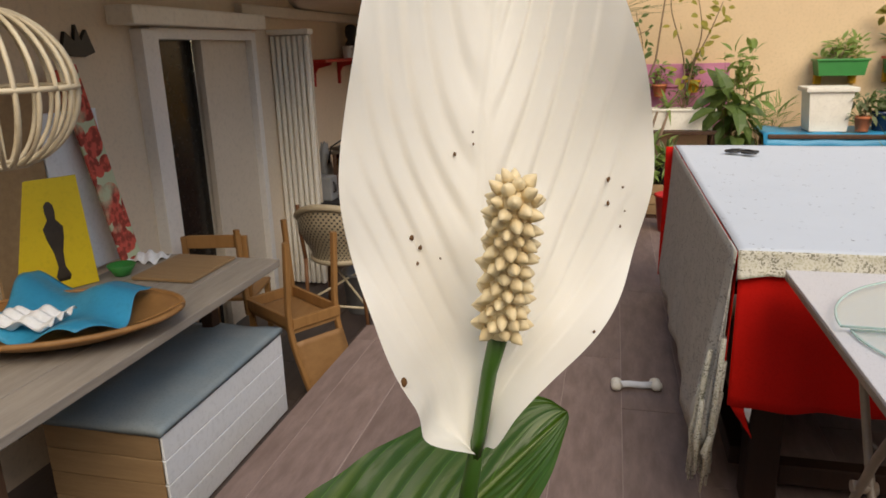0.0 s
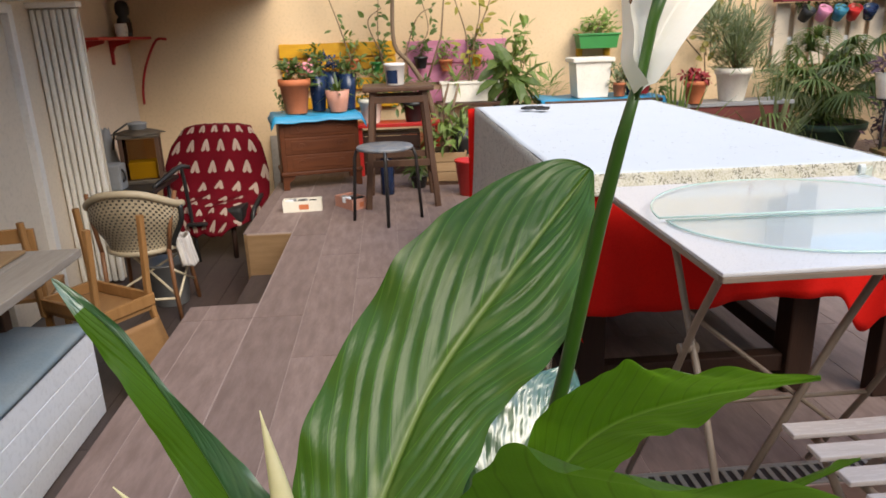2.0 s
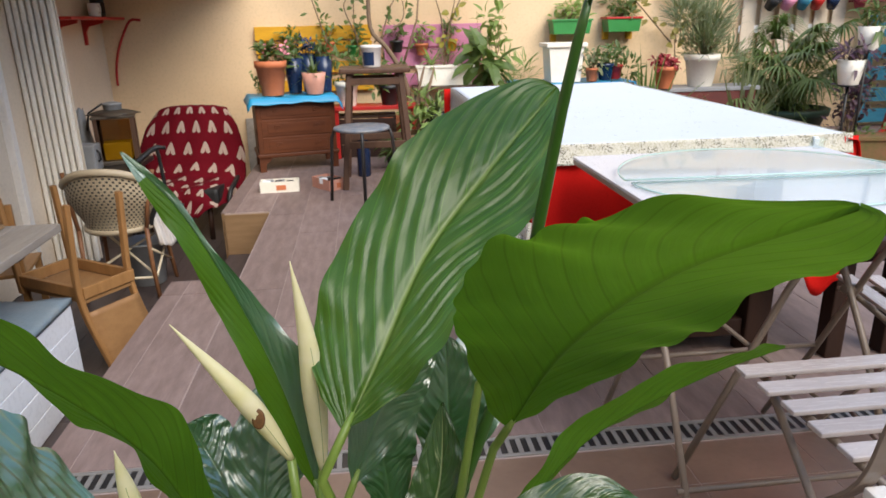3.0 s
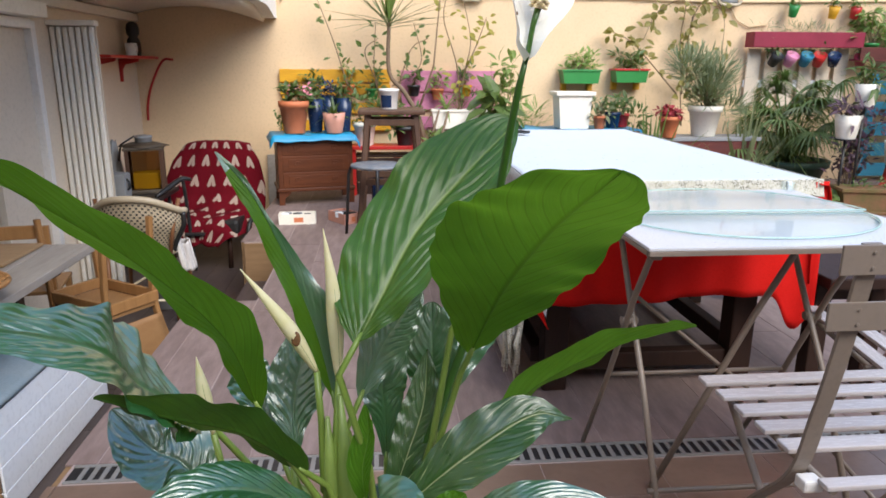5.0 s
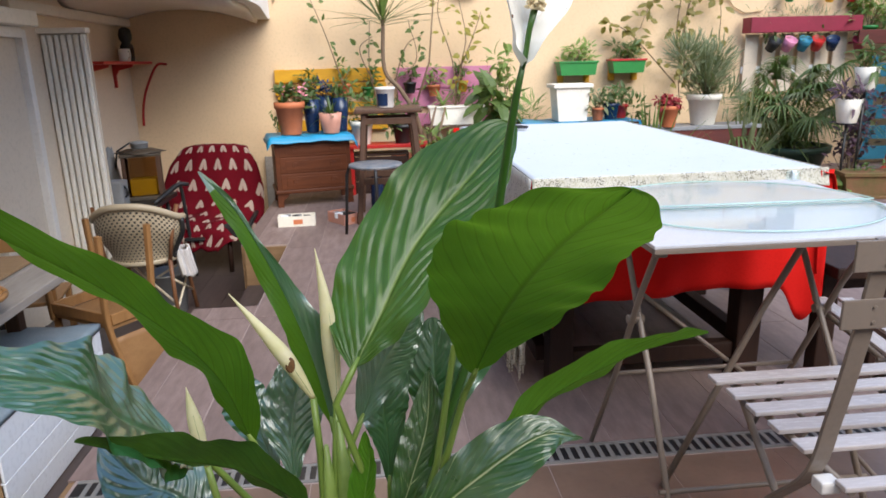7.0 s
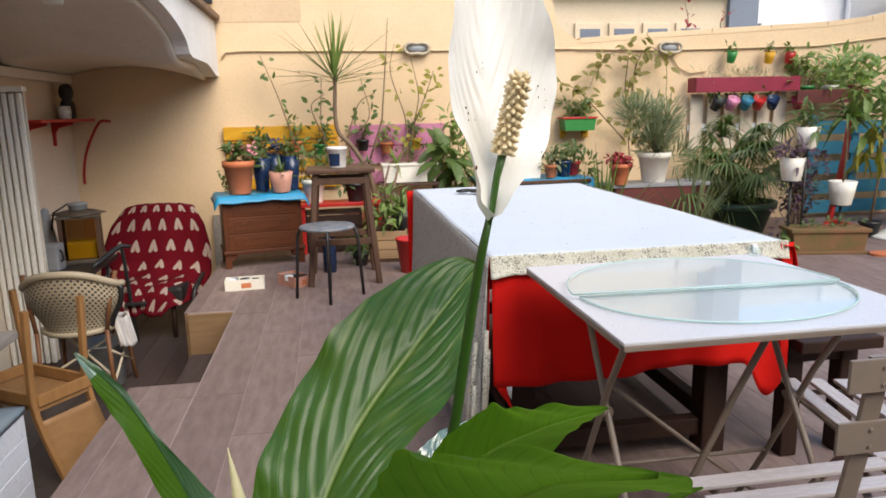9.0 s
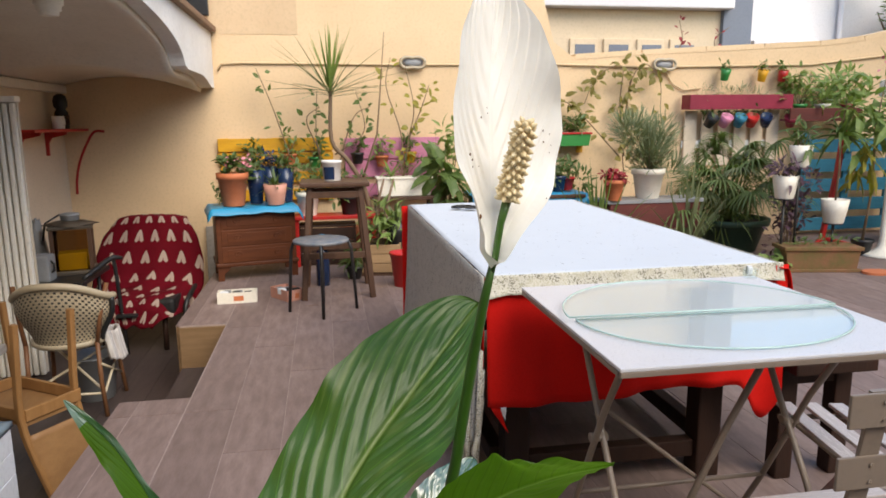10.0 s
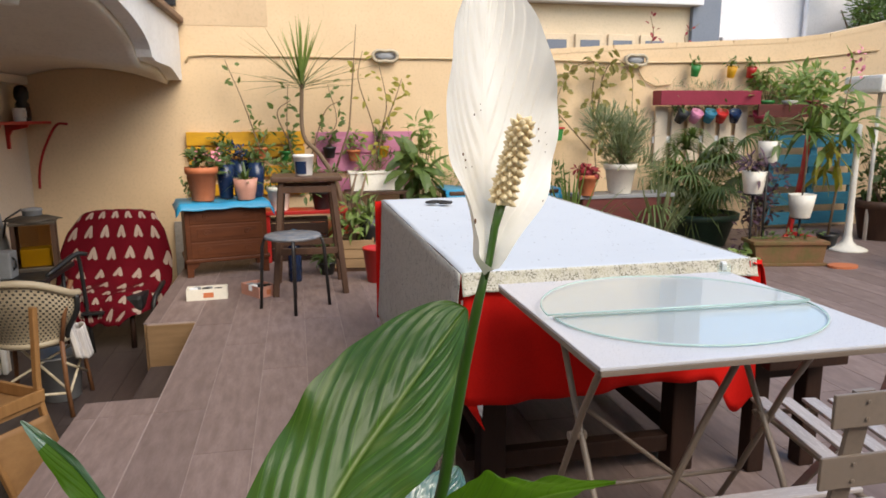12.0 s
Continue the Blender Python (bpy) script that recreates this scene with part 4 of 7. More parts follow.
for k in range(4):
    c, s = math.cos(math.pi / 4 + k * math.pi / 2), math.sin(math.pi / 4 + k * math.pi / 2)
    part("leg", T([(c * 0.13, s * 0.13, 0.0), (c * 0.10, s * 0.10, 0.30)], [0.011, 0.014], 10), M_BROWNWOOD, stand)


# ---- dining table with its cloths ----
TX0, TX1, TY0, TY1, TZ = 0.555, 1.46, 2.01, 3.81, 0.76
table = thing("dining_table", ((TX0 + TX1) / 2, (TY0 + TY1) / 2, 0), "dark wooden dining table under two cloths", "table")
HX, HY = (TX1 - TX0) / 2, (TY1 - TY0) / 2
part("tabletop", B((0, 0, 0.726), (HX * 2 - 0.02, HY * 2 - 0.02, 0.04), 0.006), M_DARKWOOD, table)
for sx in (-1, 1):
    for sy in (-1, 1):
        part("leg", B((sx * (HX - 0.12), sy * (HY - 0.13), 0.353), (0.085, 0.085, 0.706), 0.008), M_DARKWOOD, table)
    part("apron", B((sx * (HX - 0.12), 0, 0.66), (0.03, HY * 2 - 0.36, 0.09), 0.004), M_DARKWOOD, table)
for sx in (-0.16, 0.16):
    part("stretcher", B((sx * 2.35, 0.0, 0.10), (0.05, HY * 2 - 0.36, 0.06), 0.006), M_DARKWOOD, table, "low foot rail")
for sy in (-1, 1):
    part("crossbar", B((0, sy * (HY - 0.13), 0.10), (HX * 2 - 0.33, 0.05, 0.06), 0.006), M_DARKWOOD, table)


def hanging(x0, y0, x1, y1, top, drop, out, folds, amp, sag=0.0, hem=None):
    """One side of a cloth that hangs from the line between two points."""
    a, b = Vector((x0, y0, top)), Vector((x1, y1, top))
    o = Vector(out)

    def at(u, v):
        p = a.lerp(b, u)
        w = amp * v * (math.sin(2 * math.pi * folds * u) + 0.5 * math.sin(2 * math.pi * folds * 2.3 * u + 1.3))
        h = drop * (1 + (hem(u) if hem else 0))
        return p + o * (0.006 + w + sag * v * v + amp * v) - Vector((0, 0, h * v))
    return at


red = thing("red_tablecloth", (0, 0, 0), "plain red tablecloth hanging below the white one", "tablecloth")
part("cloth_top", sheet(lambda u, v: Vector((TX0 + u * (TX1 - TX0), TY0 + v * (TY1 - TY0), 0.7495)), 4, 4, 0.002), M_RED, red)
part("cloth_front", sheet(hanging(TX0 - 0.004, TY0, TX1 + 0.055, TY0, 0.7475, 0.385, (0, -1, 0), 3.0, 0.012, 0.0, lambda u: 0.03 * math.sin(7 * u) + 0.30 * smooth01((u - 0.84) / 0.10) - 0.16 * smooth01((u - 0.95) / 0.05)), 80, 14, 0.002), M_RED, red)
part("cloth_side", sheet(hanging(TX1, TY0 - 0.02, TX1, TY1, 0.7475, 0.34, (1, 0, 0), 4.0, 0.016), 70, 12, 0.002), M_RED, red)
part("cloth_side", sheet(hanging(TX0, TY1 + 0.03, TX0, TY0, 0.7475, 0.40, (-1, 0, 0), 3.0, 0.006), 70, 12, 0.002), M_RED, red)
part("cloth_corner", sheet(lambda u, v: Vector((TX1 + 0.015 + (0.085 - 0.07 * u) * v, TY0 - 0.03 + 0.34 * u + 0.012 * math.sin(8 * u + 2 * v), 0.742 - 0.012 * v - 0.16 * smooth01((v - 0.35) / 0.65) + 0.006 * math.sin(9 * u))), 24, 14, 0.002), M_RED, red, "loose red corner at the table edge")
part("hem_tail", sheet(lambda u, v: Vector((TX0 - 0.004 + 0.034 * u + 0.045 * v * (1 - 0.3 * u), TY0 - 0.016 - 0.006 * math.sin(6 * v), 0.372 - 0.072 * v - 0.03 * u * v)), 8, 10, 0.002), M_RED, red)
part("hem_label", sheet(lambda u, v: Vector((TX0 + 0.034 + 0.018 * u + 0.006 * v * (1 - u), TY0 - 0.023 - 0.004 * math.sin(5 * v), 0.366 - (0.030 + 0.022 * u) * v)), 6, 8, 0.0015), M_PAPER, red, "white sewn-in label")
part("cloth_back", sheet(hanging(TX1, TY1, TX0 - 0.05, TY1, 0.7475, 0.58, (0, 1, 0), 3.0, 0.012, 0.0, lambda u: 0.12 * smooth01((u - 0.7) / 0.3)), 50, 12, 0.002), M_RED, red)

white = thing("white_tablecloth", (0, 0, 0), "white cotton tablecloth with a small floral border", "tablecloth")
part("cloth_top", sheet(lambda u, v: Vector((TX0 - 0.008 + u * (TX1 - TX0 + 0.02), TY0 - 0.008 + v * (TY1 - TY0 + 0.02), TZ - 0.005 + 0.0025 * math.sin(9 * u + 5 * v) * math.sin(13 * v))), 40, 60, 0.003), M_CLOTH, white)
part("border", sheet(hanging(TX0 - 0.01, TY0 - 0.008, TX1 + 0.03, TY0 - 0.008, TZ - 0.003, 0.052, (0, -1, 0), 9.0, 0.004, 0.012, lambda u: 0.10 * math.sin(20 * u) + 0.25 * smooth01((0.06 - u) / 0.06)), 90, 8, 0.002), M_TRIM, white, "floral trim along the hem")
part("border", sheet(hanging(TX1 + 0.012, TY0, TX1 + 0.012, TY1, TZ - 0.003, 0.06, (1, 0, 0), 9.0, 0.006, 0.01), 90, 6, 0.002), M_TRIM, white)
part("drape", sheet(hanging(TX0 - 0.010, TY1 - 0.01, TX0 - 0.010, TY0 - 0.01, TZ - 0.003, 0.62, (-1, 0, 0), 3.0, 0.008, 0.02, lambda u: 0.03 * math.sin(9 * u) + 0.06 * u), 80, 20, 0.002), M_CLOTHSIDE, white, "long side of the white cloth, shade put into its colour")


def fringe():
    """The gathered corner of the cloth with its lace tails."""
    bm = bmesh.new()
    rnd = random.Random(5)
    for i in range(26):
        x, y = TX0 - 0.055 + rnd.uniform(-0.02, 0.03), TY0 + rnd.uniform(-0.05, 0.06)
        z0, z1 = 0.30 + rnd.uniform(0, 0.25), 0.11 + rnd.uniform(0, 0.06)
        tube(bm, [(x + 0.012, y, z0), (x + rnd.uniform(-0.01, 0.01), y + rnd.uniform(-0.01, 0.01), (z0 + z1) / 2), (x + rnd.uniform(-0.012, 0.012), y + rnd.uniform(-0.015, 0.015), z1)], [0.006, 0.009, 0.003], 6)
    return bm


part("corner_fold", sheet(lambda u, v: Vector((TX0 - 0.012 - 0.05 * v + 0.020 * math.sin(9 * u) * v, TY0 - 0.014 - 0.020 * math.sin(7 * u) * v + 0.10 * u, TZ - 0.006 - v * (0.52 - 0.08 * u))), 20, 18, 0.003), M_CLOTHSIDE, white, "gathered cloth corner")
tagged(part("lace", fringe(), M_TRIM, white, "lace tails of the cloth corner"), kind="stuff")
specs = thing("eyeglasses", (0.786, 3.50, TZ + 0.002), "folded black eyeglasses lying on the white tablecloth", "glasses", "", -32)
for x in (-0.036, 0.036):
    part("rim", T([(x + 0.028 * math.cos(a), 0.02 * math.sin(a), 0.008) for a in [k * math.pi / 8 for k in range(17)]], 0.005, 6), M_BLACK, specs)
    part("lens", lathe(bmesh.new(), [(0.001, 0.006), (0.026, 0.006), (0.027, 0.008), (0.026, 0.010), (0.001, 0.010)], (0, 0, 0), 20), M_BLACK, specs, "dark tinted lens").matrix_basis = Matrix.Translation((x, 0, 0)) @ Matrix.Diagonal((1, 0.7, 1, 1))
for x in (-0.066, 0.066):
    part("temple", T([(x, 0.0, 0.008), (x * 0.4, 0.035, 0.012), (-x * 0.9, 0.045, 0.008)], 0.006, 6), M_BLACK, specs)
part("bridge", T([(-0.01, 0, 0.008), (0.01, 0, 0.008)], 0.003, 6), M_BLACK, specs)

# ---- folding metal table with the two glass halves ----
FX0, FX1, FY0, FY1, FZ = 0.631, 1.338, 1.258, 1.920, 0.738
ftab = thing("folding_table", ((FX0 + FX1) / 2, (FY0 + FY1) / 2, 0), "square folding table with pale grey top and taupe legs", "table")
fx, fy = (FX1 - FX0) / 2, (FY1 - FY0) / 2
part("tabletop", B((0, 0, FZ - 0.004), (fx * 2, fy * 2, 0.008), 0.003), M_TABLETOP, ftab, "pale grey laminate top")
for c, s in (((0, -fy + 0.004, FZ - 0.0135), (fx * 2 - 0.002, 0.010, 0.011)), ((0, fy - 0.004, FZ - 0.0135), (fx * 2 - 0.002, 0.010, 0.011)), ((-fx + 0.004, 0, FZ - 0.0135), (0.010, fy * 2 - 0.02, 0.011)), ((fx - 0.004, 0, FZ - 0.0135), (0.010, fy * 2 - 0.02, 0.011))):
    part("edge_rail", B(c, s, 0.002), M_TAUPE, ftab)
for x, dx in ((0.675, 0.018), (1.165, -0.018)):
    x -= (FX0 + FX1) / 2
    cy = (FY0 + FY1) / 2
    part("leg", T([(x, 1.335 - cy, FZ - 0.012), (x, 1.357 - cy, 0.685), (x, 1.425 - cy, 0.58), (x, 1.58 - cy, 0.29), (x, 1.745 - cy, 0.012)], 0.0075, 8), M_TAUPE, ftab)
    part("leg", T([(x + dx, 1.645 - cy, FZ - 0.012), (x + dx, 1.585 - cy, 0.665), (x + dx, 1.505 - cy, 0.545), (x + dx, 1.39 - cy, 0.385), (x + dx, 1.17 - cy, 0.012)], 0.0075, 8), M_TAUPE, ftab)
    part("pivot", T([(x - dx * 0.6, 1.475 - cy, 0.497), (x + dx * 1.6, 1.475 - cy, 0.497)], 0.011, 10), M_TAUPE, ftab)
    part("bracket", B((x, 1.335 - cy, FZ - 0.030), (0.026, 0.034, 0.030), 0.006), M_TAUPE, ftab)
    part("bracket", B((x + dx, 1.645 - cy, FZ - 0.026), (0.022, 0.030, 0.022), 0.006), M_TAUPE, ftab)
for y, z in ((1.57, 0.31), (1.26, 0.165)):
    part("crossbar", T([(0.675 - (FX0 + FX1) / 2, y - cy, z), (1.165 - (FX0 + FX1) / 2, y - cy, z)], 0.006, 8), M_TAUPE, ftab)
# slanting stays between the two leg frames
part("stay", T([(1.13 - (FX0 + FX1) / 2, 1.50 - cy, 0.70), (1.018 - (FX0 + FX1) / 2, 1.50 - cy, 0.49), (0.79 - (FX0 + FX1) / 2, 1.50 - cy, 0.010)], 0.0085, 8), M_TAUPE, ftab, "slanting round stay")
part("stay", T([(0.69 - (FX0 + FX1) / 2, 1.515 - cy, 0.565), (0.97 - (FX0 + FX1) / 2, 1.515 - cy, 0.335), (1.19 - (FX0 + FX1) / 2, 1.515 - cy, 0.16)], 0.0055, 8), M_TAUPE, ftab, "thin slanting stay")


def half_disc(cx, cy, rx, ry, lo, hi, z, th):
    pts = [(cx + rx * math.cos(lo + (hi - lo) * i / 48), cy + ry * math.sin(lo + (hi - lo) * i / 48)) for i in range(49)]
    bm = prism(pts, "z", z, z + th)
    return bm


for args in ((0.973, 1.552, 0.332, 0.318, -0.03, math.pi - 0.03, FZ + 0.0095, 0.008), (0.985, 1.562, 0.325, 0.258, math.pi - 0.03, 2 * math.pi - 0.03, FZ + 0.0005, 0.008)):
    g = thing("glass_half", (0, 0, 0), "half of a round glass tabletop lying on the folding table", "glass pane", "glass halves")
    part("pane", half_disc(*args), M_GLASS, g).visible_shadow = False
    cx, cy, rx, ry, lo, hi, z, th = args
    rim = [(cx + rx * math.cos(lo + (hi - lo) * i / 48), cy + ry * math.sin(lo + (hi - lo) * i / 48), z + th / 2) for i in range(49)]
    part("ground_edge", T(rim, 0.0022, 6), M_GLASSEDGE, g, "greenish ground edge")
    part("cut_edge", T([rim[0], rim[-1]], 0.0022, 6), M_GLASSEDGE, g, "greenish cut edge")
tumbler = thing("small_glass", (1.305, 1.885, FZ), "small clear glass at the edge of the folding table", "glass")
part("bowl", lathe(bmesh.new(), [(0.012, 0.0005), (0.020, 0.004), (0.022, 0.03), (0.0205, 0.03), (0.018, 0.006), (0.006, 0.005)], (0, 0, 0), 24), M_GLASS, tumbler).visible_shadow = False


# ---- folding bistro chairs ----
def bar(bm, pts, w, d, side):
    """A flat or square bar swept along pts; side is the way of its width."""
    pts = [Vector(p) for p in pts]
    rings = []
    for i, p in enumerate(pts):
        t = (pts[min(i + 1, len(pts) - 1)] - pts[max(i - 1, 0)]).normalized()
        s = (side - t * side.dot(t)).normalized()
        n = t.cross(s).normalized()
        e = 0.18 * min(w, d)
        rings.append([bm.verts.new(p + s * a + n * b) for a, b in ((w / 2, d / 2 - e), (w / 2 - e, d / 2), (-w / 2 + e, d / 2), (-w / 2, d / 2 - e), (-w / 2, -d / 2 + e), (-w / 2 + e, -d / 2), (w / 2 - e, -d / 2), (w / 2, -d / 2 + e))])
    for a, b in zip(rings, rings[1:]):
        for i in range(8):
            bm.faces.new((a[i], a[(i + 1) % 8], b[(i + 1) % 8], b[i]))
    bm.faces.new(rings[0][::-1])
    bm.faces.new(rings[-1])
    bmesh.ops.recalc_face_normals(bm, faces=bm.faces)
    return bm


def bistro_chair(at, rz, label):
    """Faces its own +y; the seat's middle is the origin."""
    y_of = lambda z: -0.2505 if z > 0.8 else -0.2385
    ch = thing("bistro_chair", at, label, "chair", "bistro chairs", rz)
    for k in range(5):
        part("slat", B((0, 0.165 - k * 0.066, 0.449), (0.43 - 0.012 * k, 0.039, 0.010), 0.003), M_SLAT, ch)
    part("slat", B((0.0, -0.20, 0.437), (0.36, 0.028, 0.010), 0.003), M_SLAT, ch)
    for sx in (-1, 1):
        part("seat_rail", T([(sx * 0.165, 0.20, 0.434), (sx * 0.165, -0.21, 0.430)], 0.007, 8), M_TAUPE, ch)
        x = sx * 0.195
        stile = [(x, -0.240, 0.857), (x, -0.233, 0.79), (x, -0.21, 0.66), (x, -0.185, 0.55), (x, -0.15, 0.43), (x, -0.04, 0.30), (x, 0.20, 0.012)]
        part("stile", bar(bmesh.new(), [curve_at(stile, i / 26) for i in range(27)], 0.030, 0.007, Vector((1, 0, 0))), M_TAUPE, ch, "flat curved steel stile")
        part("leg", T([(sx * 0.155, 0.17, 0.428), (sx * 0.155, -0.06, 0.24), (sx * 0.155, -0.27, 0.010)], 0.008, 8), M_TAUPE, ch)
        for z in (0.845, 0.822, 0.755, 0.732):
            part("rivet", lathe(bmesh.new(), [(0.0028, 0.0), (0.0028, 0.0005), (0.0016, 0.0006), (0.001, 0.0002)], (0, 0, 0), 10), M_TAUPE, ch).matrix_basis = Matrix.Translation((x, y_of(z), z)) @ Matrix.Rotation(radians(90), 4, "X")
        part("clip", B((sx * 0.185, -0.175, 0.425), (0.035, 0.03, 0.022), 0.005), M_WHITE, ch, "white plastic clip")
    for z, y, h in ((0.8335, -0.240, 0.045), (0.7435, -0.228, 0.045)):
        part("back_rail", B((0, y - 0.006, z), (0.484, 0.005, h), 0.002), M_TAUPE, ch, "flat taupe back rail")
    part("crossbar", T([(-0.155, -0.215, 0.07), (0.155, -0.215, 0.07)], 0.006, 8), M_TAUPE, ch)
    part("crossbar", T([(-0.18, 0.13, 0.10), (0.18, 0.13, 0.10)], 0.006, 8), M_TAUPE, ch)
    return ch


bistro_chair((0.975, 1.065, -0.0), 0.0, "folding bistro chair with white slats and taupe steel frame")
bistro_chair((1.405, 1.425, 0), 80.0, "folding bistro chair with white slats beside the folding table")

bench = thing("wooden_bench", (1.68, 2.525, 0), "dark brown wooden bench beside the dining table", "bench")
part("seat", B((0, 0, 0.415), (0.29, 1.15, 0.04), 0.006), M_DARKWOOD, bench)
for sy in (-1, 1):
    for sx in (-1, 1):
        part("leg", B((sx * 0.10, sy * 0.46, 0.198), (0.06, 0.06, 0.394), 0.006), M_DARKWOOD, bench)
    part("rail", B((0, sy * 0.46, 0.36), (0.16, 0.04, 0.06), 0.004), M_DARKWOOD, bench)


# ---- sunken sitting area ----
ctable = thing("work_table", (-1.62, 2.35, PIT), "weathered grey plank table against the terrace wall", "table")
for k in range(4):
    part("board", B((-0.268 + k * 0.179, 0, 0.747), (0.176, 1.71, 0.036), 0.005), M_GREYWOOD, ctable)
for x, y in ((-0.3, -0.75), (0.28, -0.75), (-0.3, 0.72), (0.02, 0.74)):
    part("leg", B((x, y, 0.364), (0.06, 0.06, 0.728), 0.005), M_BROWNWOOD, ctable)
for y in (-0.6, 0.6):
    part("batten", B((-0.02, y, 0.705), (0.62, 0.07, 0.045), 0.004), M_BROWNWOOD, ctable)

sbox = thing("storage_bench", (-1.515, 2.668, PIT), "white slatted storage bench with a blue-grey cushion", "bench")
part("carcass", B((0, 0, 0.205), (0.47, 0.90, 0.405), 0.004), M_CRATE, sbox)
for k in range(4):
    part("side_board", B((0.247, 0, 0.055 + k * 0.102), (0.018, 0.934, 0.1005), 0.004), M_BENCHWHITE, sbox, "white painted board")
    part("end_board", B((0, -0.458, 0.055 + k * 0.102), (0.50, 0.018, 0.098), 0.003), M_CRATE, sbox)
    part("end_board", B((0, 0.458, 0.055 + k * 0.102), (0.50, 0.018, 0.098), 0.003), M_CRATE, sbox)


def pillow(sx, sy, sz):
    bm = bmesh.new()
    r = bmesh.ops.create_grid(bm, x_segments=20, y_segments=20, size=0.5)
    top = r["verts"]
    for vtx in top:
        a, b = vtx.co.x * 2, vtx.co.y * 2
        k = (1 - abs(a) ** 5) * (1 - abs(b) ** 5)
        vtx.co = Vector((a * sx / 2, b * sy / 2, sz * (0.55 + 0.45 * k) + 0.004 * math.sin(6 * a + 3 * b)))
    ext = bmesh.ops.extrude_edge_only(bm, edges=[e for e in bm.edges if e.is_boundary])
    low_v = [g for g in ext["geom"] if isinstance(g, bmesh.types.BMVert)]
    for vtx in low_v:
        vtx.co.z = 0.0
    bmesh.ops.contextual_create(bm, geom=[e for e in bm.edges if e.is_boundary])
    return bm


part("cushion", pillow(0.52, 0.955, 0.045), M_CUSHION, sbox, "flat blue-grey cushion", True).location = (0, 0, 0.412)

# on the work table
tray = thing("wicker_tray", (-1.60, 2.20, PIT + 0.767), "shallow oval wooden tray with a rolled rim", "tray", "", 25)
part("dish", sheet(lambda u, v: Vector(((0.10 + 0.23 * v) * math.cos(2 * math.pi * u) * 1.25, (0.10 + 0.23 * v) * math.sin(2 * math.pi * u) * 0.8, 0.004 + 0.075 * v ** 2)), 48, 10, 0.008), M_BEECH, tray)
part("base", lathe(bmesh.new(), [(0.1, 0.0), (0.1, 0.008), (0.02, 0.009)], (0, 0, 0), 32), M_BEECH, tray).scale = (1.25, 0.8, 1)
part("rim", T([(0.33 * 1.25 * math.cos(a), 0.33 * 0.8 * math.sin(a), 0.08) for a in [k * math.pi / 24 for k in range(49)]], 0.010, 8), M_BEECH, tray)
tagged(part("blue_napkin", sheet(lambda u, v: Vector((-1.62 + (u - 0.5) * 0.50 + 0.04 * math.sin(5 * v), 2.24 + (v - 0.5) * 0.44, PIT + 0.83 + 0.04 * smooth01(abs(u - 0.5) * 2) * smooth01(abs(v - 0.4) * 2) + 0.022 * math.sin(9 * u + 2 * v) + 0.016 * math.sin(11 * v) + 0.04 * v)), 36, 30, 0.002), M_BLUE), "crumpled bright blue cloth lying in the tray", "cloth")
paper = tagged(part("paper_wrap", sheet(lambda u, v: Vector((-1.62 + (u - 0.5) * 0.24, 2.09 + (v - 0.5) * 0.13 + 0.03 * u, PIT + 0.866 + 0.012 * math.sin(14 * u) + 0.012 * math.sin(19 * v + 3 * u) + 0.01 * v)), 24, 16, 0.002), M_PAPER), "crumpled white paper on the blue cloth", "paper")
pic = thing("picture", (-1.985, 2.62, PIT + 0.767), "yellow canvas with a dark upright shape, leaning on the wall", "picture", "", 62)
tiltm = Matrix.Rotation(radians(-8), 4, "X")
part("canvas", B((0, 0, 0.235), (0.33, 0.018, 0.47), 0.004, tiltm), M_PICTURE, pic)
motif = bmesh.new()
lathe(motif, [(0.022, 0.04), (0.030, 0.06), (0.014, 0.10), (0.018, 0.16), (0.034, 0.22), (0.040, 0.265), (0.016, 0.30), (0.020, 0.33), (0.018, 0.36), (0.006, 0.375)], (0.03, 0, 0), 16)
for vtx in motif.verts:
    vtx.co = tiltm @ Vector((vtx.co.x, -0.0105 + vtx.co.y * 0.06, vtx.co.z))
part("motif", motif, M_DARKPRINT, pic, "dark vase-like shape")
bowl = thing("green_bowl", (-1.86, 2.86, PIT + 0.767), "small green plastic bowl on the plank table", "bowl")
part("bowl", lathe(bmesh.new(), [(0.030, 0.0), (0.034, 0.002), (0.062, 0.05), (0.058, 0.052), (0.030, 0.008), (0.01, 0.007)], (0, 0, 0), 28), M_GREENPLASTIC, bowl)
orange_jar = thing("amber_jar", (-1.90, 2.48, PIT + 0.767), "small amber jar beside the canvas", "jar")
part("body", lathe(bmesh.new(), [(0.03, 0.0), (0.045, 0.01), (0.048, 0.05), (0.03, 0.075), (0.03, 0.085), (0.01, 0.086)], (0, 0, 0), 24), M_YELLOW, orange_jar)
M_FLORAL = printed_cloth("poppy_print", (0.50, 0.56, 0.38), (0.62, 0.10, 0.07), 11.0, 0.66, 0.30)
strip = thing("printed_board", (-1.97, 3.07, PIT + 0.767), "long narrow board with a red poppy print", "board")
part("panel", B((0, 0, 0.46), (0.012, 0.13, 0.92), 0.004, Matrix.Rotation(radians(10.5), 4, "X") @ Matrix.Rotation(radians(-3), 4, "Y")), M_FLORAL, strip)
backing = thing("white_poster", (-2.06, 2.92, PIT + 0.767), "tall white sheet standing against the wall", "panel")
part("sheet", B((0, 0, 0.36), (0.012, 0.34, 0.72), 0.003), M_PAPER, backing)
brownbag = thing("brown_cardboard", (-2.05, 2.58, PIT + 0.767), "brown cardboard panel behind the canvas", "panel")
part("sheet", B((-0.01, 0, 0.41), (0.012, 0.32, 0.82), 0.003), M_CRATE, brownbag)
